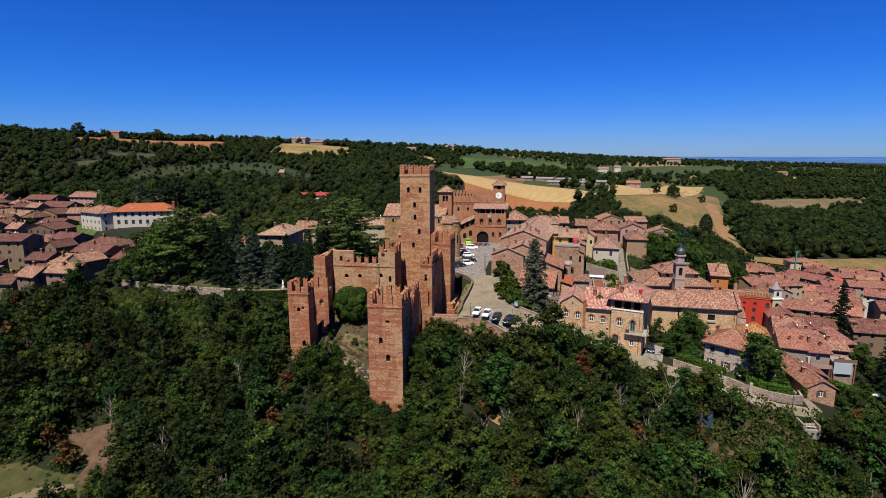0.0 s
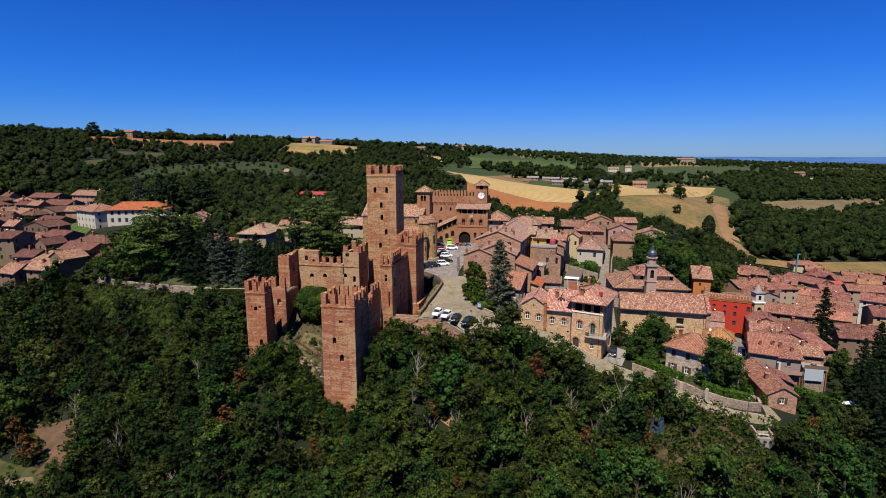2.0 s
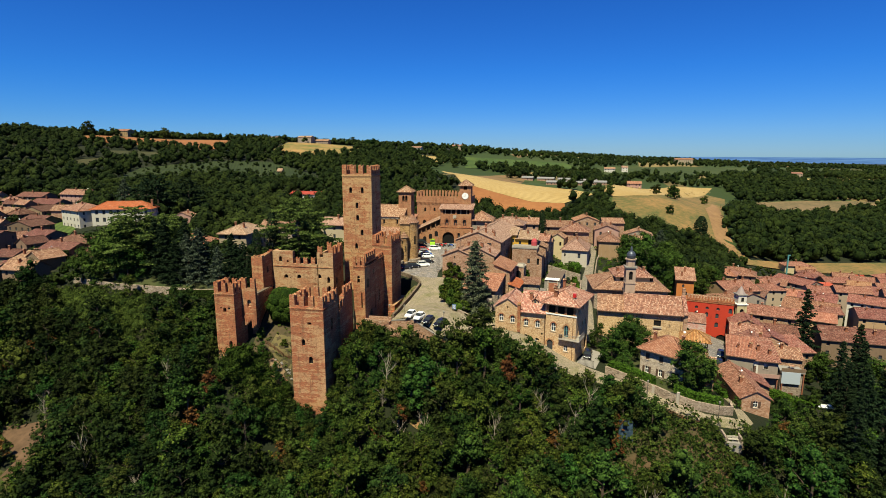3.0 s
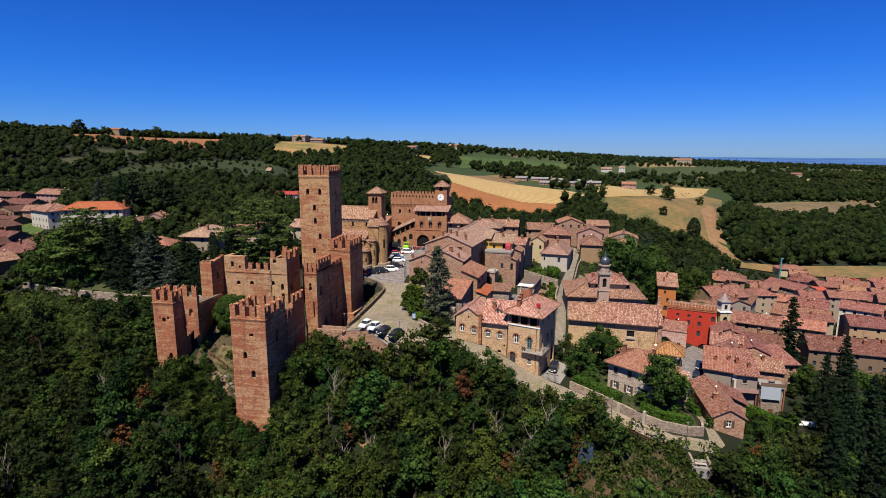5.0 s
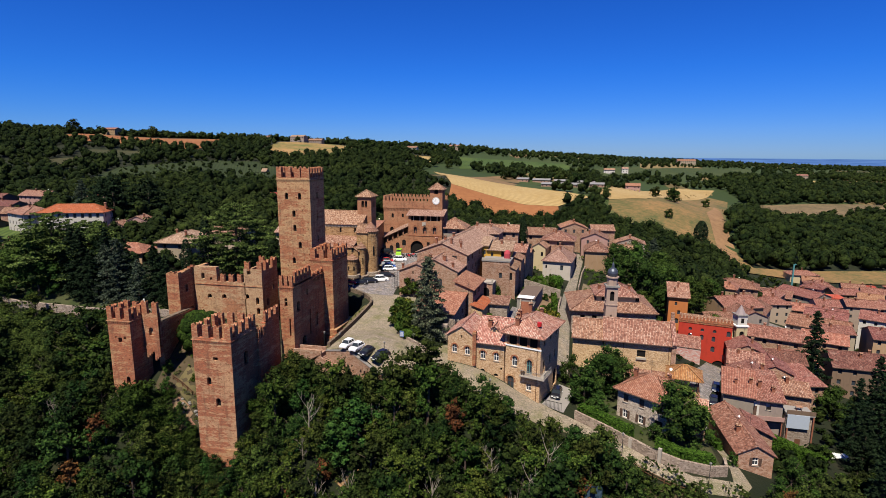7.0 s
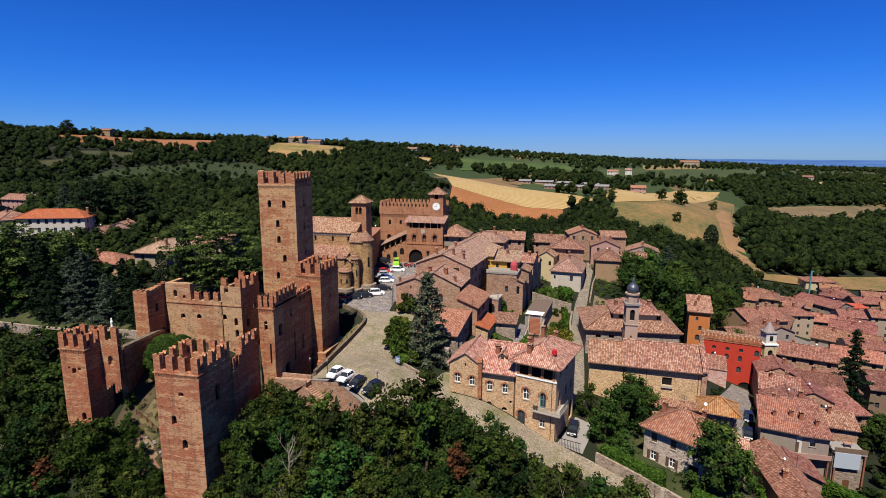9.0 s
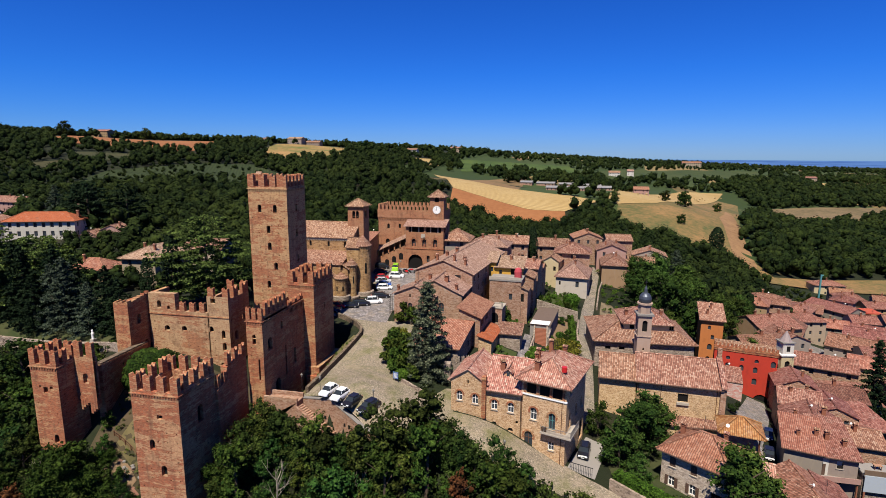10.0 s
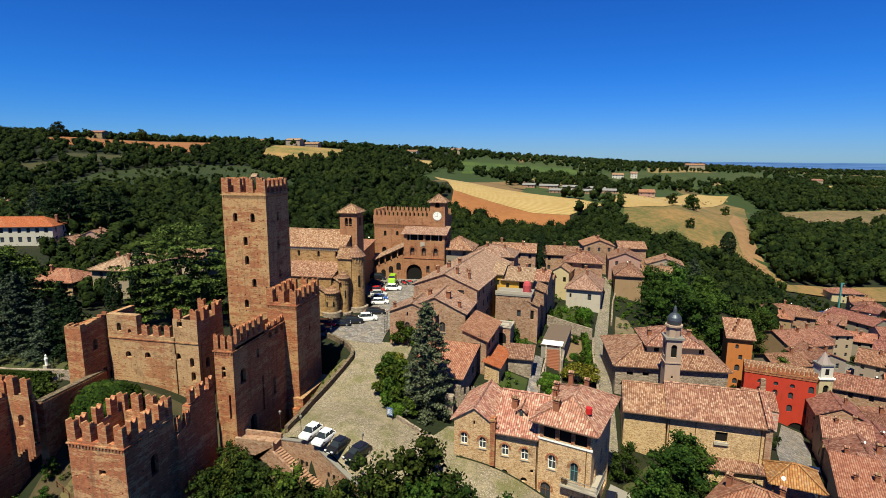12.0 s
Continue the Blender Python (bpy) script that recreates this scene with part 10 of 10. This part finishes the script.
car("white", "white hatchback parked above the old wall", -11.0, 119.2, -12, 3.7, 1.62, 1.4)
car("white", "white compact car with a dark windscreen parked above the wall", -8.7, 118.2, -14, 3.6, 1.62, 1.42)
car("black", "black hatchback parked above the old wall", -6.4, 117.4, -18, 3.7, 1.66, 1.4)
car("black", "black estate car parked at the end of the row", -3.6, 117.2, -24, 4.0, 1.74, 1.5)
for col, lab, x, y, yaw, ln, hg in (("red", "red hatchback parked by the church", -25.4, 157.4, 100, 4.1, 1.5), ("navy", "dark blue car in the tower's shade", -25.2, 154.2, 100, 4.2, 1.45), ("black", "black car parked below the apse", -22.9, 158.8, 108, 4.3, 1.45),
                                    ("black", "black people carrier parked below the apse", -20.9, 161.0, 112, 4.5, 1.65), ("white", "white off-road car parked below the apse", -18.4, 163.4, 112, 4.2, 1.7), ("black", "black estate car beside the apse", -18.2, 168.0, 108, 4.5, 1.45),
                                    ("white", "white saloon beside the apse", -19.6, 175.4, 106, 4.3, 1.45), ("blue", "blue hatchback beside the apse", -20.6, 178.4, 104, 4.0, 1.5), ("red", "dark red car beside the apse", -23.2, 184.6, 105, 4.1, 1.5),
                                    ("white", "white sports utility car driving across the square", -19.4, 186.2, 98, 4.3, 1.65), ("navy", "dark blue car near the covered stair", -25.2, 190.0, 100, 4.3, 1.45), ("black", "black van near the covered stair", -26.6, 195.2, 98, 4.6, 1.9), ("silver", "silver car near the covered stair", -21.9, 181.6, 104, 4.2, 1.5)):
    car(col, lab, x, y, yaw, ln, 1.78, hg)
car("green", "lime green van with a white roof on the square", -21.4, 192.0, 10, 4.9, 1.9, 2.3, True)
car("black", "black car in the yard of the stone house", 29.2, 124.6, -10, 4.2)
car("navy", "dark blue car parked along the narrow street", 65.0, 149.2, -17, 3.9)
car("black", "black car parked along the narrow street", 62.4, 141.4, -17, 3.9)
car("silver", "silver-blue car parked near the barn", 59.6, 134.0, -17, 3.9)
car("white", "white car beside the slope houses", -168, 141, 70, 4.3)
for x, y, c in ((150, 330, "silver"), (154, 336, "white"), (146, 327, "blue"), (158, 341, "grey")):
    car(c, "parked car near the meadow", x, y, 60, 4.3)

# motorcycles by the arch
for k in range(7):
    x, y = -19.5 + (k % 4) * 1.5 + 0.3 * k, 190.5 + (k // 4) * 1.6
    root = thing("motorcycle", "parked motorcycle on the square", "motorcycle", Matrix.Translation((x, y, H(x, y) + 0.17)) @ pose(0, 0, 0, 0, 8, 40 + 17 * k), "motorcycles")
    for yy in (-0.65, 0.65):
        bm = bmesh.new()
        tube(bm, [(-0.06, 0.28), (0.06, 0.28)], 12)
        part("wheel", bm, TYRE, root, at=pose(0, yy, 0.3, 0, 90, 0))
    part("tank", section(bmesh.new(), [(-0.5, 0.08, 0.35, 0.08, 0.6), (-0.15, 0.16, 0.4, 0.17, 0.92), (0.2, 0.13, 0.4, 0.13, 0.8), (0.75, 0.08, 0.6, 0.1, 0.82)]), PAINT[("black", "red", "grey", "blue")[k % 4]], root)
    part("handlebar", boxed(-0.34, 0.34, -0.42, -0.38, 0.98, 1.02), IRON, root)


# ---- street furniture ----
LANTERN = plain("lantern_glass", (0.16, 0.15, 0.13), 0.3)


def lamp_post(x, y, h=4.0, label="black iron street lamp with a lantern"):
    root = thing("street_lamp", label, "street lamp", Matrix.Translation((x, y, H(x, y))), "street lamps")
    bm = bmesh.new()
    tube(bm, [(0, 0.1), (0.5, 0.08), (0.6, 0.05), (h, 0.04)], 8)
    part("pole", bm, IRON, root)
    bm = bmesh.new()
    tube(bm, [(h, 0.1), (h + 0.35, 0.2), (h + 0.4, 0.22), (h + 0.6, 0.04)], 6)
    part("lantern", bm, LANTERN, root)
    return root


for x, y, h in ((-16.6, 121.2, 3.4), (-12.6, 119.5, 2.6), (-2.9, 117.4, 3.0), (17.5, 113.6, 4.2), (39.4, 108.6, 3.6), (51.8, 106.0, 4.0), (-18.5, 187.5, 4.2)):
    lamp_post(x, y, h)
sg = thing("notice_board", "blue tourist information panel on two posts", "sign", Matrix.Translation((-2.2, 127.0, H(-2.2, 127))) @ pose(0, 0, 0, 0, 0, -15))
for x in (-0.45, 0.45):
    part("post", boxed(x - 0.04, x + 0.04, -0.04, 0.04, -0.3, 1.8), IRON, sg)
part("panel", boxed(-0.5, 0.5, -0.07, -0.045, 0.6, 1.85), plain("blue_panel", (0.08, 0.13, 0.26), 0.5), sg)
bm = bmesh.new()
for k in range(5):
    box(bm, -0.4, 0.4 - 0.1 * (k % 2), -0.078, -0.072, 0.8 + k * 0.17, 0.86 + k * 0.17)
part("text_bars", bm, WHITE, sg)
kerb = thing("planter_wall", "low brick wall round the spruce bed", "wall")
pts = [(-3.6, 129.2), (-1.2, 127.4), (2.4, 125.8), (5.2, 124.8)]
for (xa, ya), (xb, yb) in zip(pts, pts[1:]):
    bm = bmesh.new()
    extrude(bm, [(xa, ya, H(xa, ya) - 0.5), (xb, yb, H(xb, yb) - 0.5), (xb, yb, H(xb, yb) + 0.7), (xa, ya, H(xa, ya) + 0.7)], (0.12, 0.35, 0))
    part("wall_run", bm, STONE_GREY, kerb)
ped = thing("monument", "small white stone monument on a pedestal in the castle garden", "monument", Matrix.Translation((-63, 127.5, H(-63, 127.5))))
bm = boxed(-0.6, 0.6, -0.6, 0.6, -0.3, 0.5)
box(bm, -0.4, 0.4, -0.4, 0.4, 0.5, 1.5)
part("pedestal", bm, PALE, ped)
bm = bmesh.new()
tube(bm, [(1.5, 0.25), (2.1, 0.22), (2.6, 0.3), (2.9, 0.15), (3.2, 0.16), (3.4, 0.05)], 10)
part("figure", bm, WHITE, ped)
gate_ob = thing("iron_gate", "dark iron gate between stone piers at the villa", "gate", Matrix.Translation((43.0, 109.6, H(43, 109.6))) @ pose(0, 0, 0, 0, 0, -28))
for k in range(17):
    part("bar", boxed(-2 + k * 0.25, -1.95 + k * 0.25, -0.03, 0.03, 0, 1.8), IRON, gate_ob)
part("rail", boxed(-2.05, 2.05, -0.04, 0.04, 1.55, 1.65), IRON, gate_ob)
part("pier", boxed(-2.6, -2.1, -0.25, 0.25, -1, 2.0), PALE, gate_ob)
part("pier", boxed(2.1, 2.6, -0.25, 0.25, -1, 2.0), PALE, gate_ob)
yard = thing("yard_gate", "iron yard gate beside the stone house", "gate", Matrix.Translation((28.4, 119.1, H(28.4, 119.1))) @ pose(0, 0, 0, 0, 0, -18))
for k in range(14):
    part("bar", boxed(-1.6 + k * 0.25, -1.56 + k * 0.25, -0.02, 0.02, 0, 1.6), IRON, yard)
part("rail", boxed(-1.7, 1.75, -0.03, 0.03, 1.5, 1.58), IRON, yard)
sheet("yard", [(26.5, 119.7), (30.4, 118.4), (33.2, 128.5), (29.8, 129.8)], 0.16, CONCRETE, 1.5, "pale concrete yard beside the stone house", "yard")
fence("weathered wooden rail fence below the street", [(40.6, 107.0), (43.6, 105.4), (46.8, 104.3), (50.0, 104.1)], 0.9, 1.5)
landing = thing("landing_wall", "low grey stone wall of a small landing below the street", "wall", Matrix.Translation((51.6, 103.0, H(51.6, 103))))
part("side", boxed(0, 0.35, -2.2, 0.8, -1.5, 1.3), STONE_GREY, landing)
part("side", boxed(2.6, 2.95, -2.2, 0.8, -1.5, 1.3), STONE_GREY, landing)
part("slab", boxed(0.353, 2.597, -2.2, 0.8, -1.5, 0.35), CONCRETE, landing)
bench = thing("bench", "pale painted garden bench on the landing", "bench", Matrix.Translation((53.1, 101.5, H(51.6, 103) + 0.35)))
for k in range(3):
    part("seat_slat", boxed(-0.9, 0.9, -0.3 + k * 0.2, -0.14 + k * 0.2, 0.42, 0.46), PALE, bench)
for k in range(2):
    part("back_slat", boxed(-0.9, 0.9, 0.3, 0.34, 0.55 + k * 0.2, 0.7 + k * 0.2), PALE, bench)
for x in (-0.8, 0.75):
    part("leg", boxed(x, x + 0.06, -0.28, 0.298, 0, 0.418), PALE, bench)
    part("back_post", boxed(x, x + 0.06, 0.341, 0.38, 0, 0.9), PALE, bench)
tarp = thing("tarpaulin", "faded blue tarpaulin sheet hanging on the slope", "tarpaulin", Matrix.Translation((34.6, 100.4, H(34.6, 100.4))))
bm = bmesh.new()
rows = [[bm.verts.new((-1.25 + 2.5 * i / 6, 0.15 * math.sin(i * 1.7 + j) + 0.8 * j / 6, 3.9 * j / 6)) for i in range(7)] for j in range(7)]
for a, b in zip(rows, rows[1:]):
    for i in range(6):
        bm.faces.new((a[i], a[i + 1], b[i + 1], b[i]))
part("cloth", bm, plain("blue_tarp", (0.022, 0.042, 0.064), 0.6, 0, 0.6), tarp)
tl = thing("trellis", "tall dark iron lattice frame beside the low house", "trellis", Matrix.Translation((-12.6, 157.0, H(-12.6, 157))) @ pose(0, 0, 0, 0, 0, 60))
for k in range(3):
    part("post", boxed(k * 0.5 - 0.03, k * 0.5 + 0.03, -0.03, 0.03, 0, 4.6), IRON, tl)
for k in range(9):
    part("bar", boxed(-0.03, 1.03, 0.031, 0.05, 0.4 + k * 0.5, 0.46 + k * 0.5), IRON, tl)
# terrace with table and awning on the lower houses
tr = thing("roof_terrace", "roof terrace with white awning, table and plant pots", "terrace", pose(73.8, 134.8, 1.0, 0, 0, -2))
part("storey", boxed(0.05, 4.95, 0.4, 3.9, -22, -12.62), STONE_GREY, tr)
part("door", boxed(2.0, 3.0, 0.36, 0.397, -19.8, -17.6), WOOD, tr)
part("floor", boxed(0, 5.0, 0, 4, -12.6, -12.3), CONCRETE, tr)
part("awning", boxed(0.1, 4.0, -0.12, -0.02, -15.2, -12.4), plain("faded_sheet", (0.3, 0.34, 0.38), 0.7), tr, "white sheet hanging below the terrace")
part("table", boxed(2.2, 3.4, 1.8, 2.6, -11.6, -11.5), TILES_ORANGE, tr)
for x in (2.3, 3.2):
    for y in (1.9, 2.4):
        part("table_leg", boxed(x, x + 0.08, y, y + 0.08, -12.3, -11.6), WOOD, tr)
part("parapet", boxed(0, 5, -0.02, 0.1, -12.3, -11.5), OLD_WALL, tr)
for x in (0.3, 4.7):
    part("post", boxed(x - 0.12, x + 0.12, -0.1, 0.1, -20, -12.6), BRICKRED, tr)
bal = thing("balcony", "narrow balcony with a pinkish parapet and an awning", "balcony", pose(67.2, 134.9, 0, 0, 0, 0))
part("floor", boxed(0, 6.3, 0, 1.5, -13.2, -13.0), CONCRETE, bal)
part("parapet", boxed(0, 6.3, -0.12, -0.003, -13.2, -12.3), PINK, bal)
# first opening is a black panel painted as a shaded doorway
part("opening", boxed(3.4, 5.4, 1.42, 1.497, -13.0, -11.0), DARK, bal)
part("opening", boxed(0.8, 1.7, 1.42, 1.497, -13.0, -11.0), SHUTTER, bal)
part("back_wall", boxed(0, 6.3, 1.5, 1.65, -20, -9.8), WHITE_PLASTER, bal)
for x in (0.3, 3.2, 6.0):
    part("post", boxed(x - 0.1, x + 0.1, 0.1, 0.3, -20, -13.2), BRICKRED, bal)
sl = thing("garden_furniture", "white garden loungers stacked on a stone edge", "furniture", Matrix.Translation((81.5, 133, H(81.5, 133))))
for k in range(4):
    part("lounger", boxed(k * 0.9, k * 0.9 + 0.7, 0, 1.9, 0.3 + 0.1 * (k % 2), 0.45 + 0.1 * (k % 2)), WHITE, sl)
crane = thing("teal_crane", "slender teal steel mast above the lower village", "mast", Matrix.Translation((150, 322, H(150, 322))))
part("mast", boxed(-0.32, 0.32, -0.32, 0.32, 0, 17), TEAL, crane)
part("arm", boxed(-0.3, 1.0, -0.3, 0.3, 17.003, 17.5), TEAL, crane)
rc = thing("red_awning", "bright red awning roof in the lower village", "awning", Matrix.Translation((147, 292, H(147, 292))))
part("sheet", boxed(0, 14, 0, 8, 8.5, 9.0), TILES_RED, rc)
for x in (0.2, 13.6):
    for y in (0.2, 7.6):
        part("post", boxed(x, x + 0.2, y, y + 0.2, 0, 8.5), IRON, rc)

# satellite dishes and aerials on the roofs
DISH = bmesh.new()
tube(DISH, [(0, 0.03), (0.03, 0.13), (0.08, 0.22)], 12, False)
tube(DISH, [((0, 0, -0.7), 0.03), ((0, 0, 0), 0.03)], 5)
dish_me = bpy.data.meshes.new("dish")
DISH.to_mesh(dish_me)
DISH.free()
dish_me.materials.append(WHITE)
AER = boxed(-0.02, 0.02, -0.02, 0.02, -0.5, 2.4)
for k in range(6):
    box(AER, -0.5 + 0.03 * k, 0.5 - 0.03 * k, 0.3 * 0 - 0.01, 0.01, 1.5 + 0.15 * k, 1.52 + 0.15 * k)
aer_me = bpy.data.meshes.new("aerial")
AER.to_mesh(aer_me)
AER.free()
aer_me.materials.append(IRON)
rng = random.Random(12)
for ob in [o for o in list(scene.objects) if o.parent is None and o.name.startswith("house")]:
    roofs = [c for c in ob.children if c.name.startswith("roof") and not c.name.startswith(("roof_slab", "roof_vent"))]
    if not roofs or rng.random() < 0.35:
        continue
    vs = [v.co for v in roofs[0].data.vertices]
    top = max(v.z for v in vs)
    crest = [v for v in vs if v.z > top - 0.35]
    p = rng.choice(crest)
    q = rng.choice(crest)
    spot = p.lerp(q, 0.4)
    if rng.random() < 0.5:
        part("satellite_dish", dish_me, None, ob, "white satellite dish", at=Matrix.Translation(spot + UP * 0.55) @ pose(0, 0, 0, 65, 0, 30))
    else:
        part("aerial", aer_me, None, ob, "thin television aerial", at=Matrix.Translation(spot))
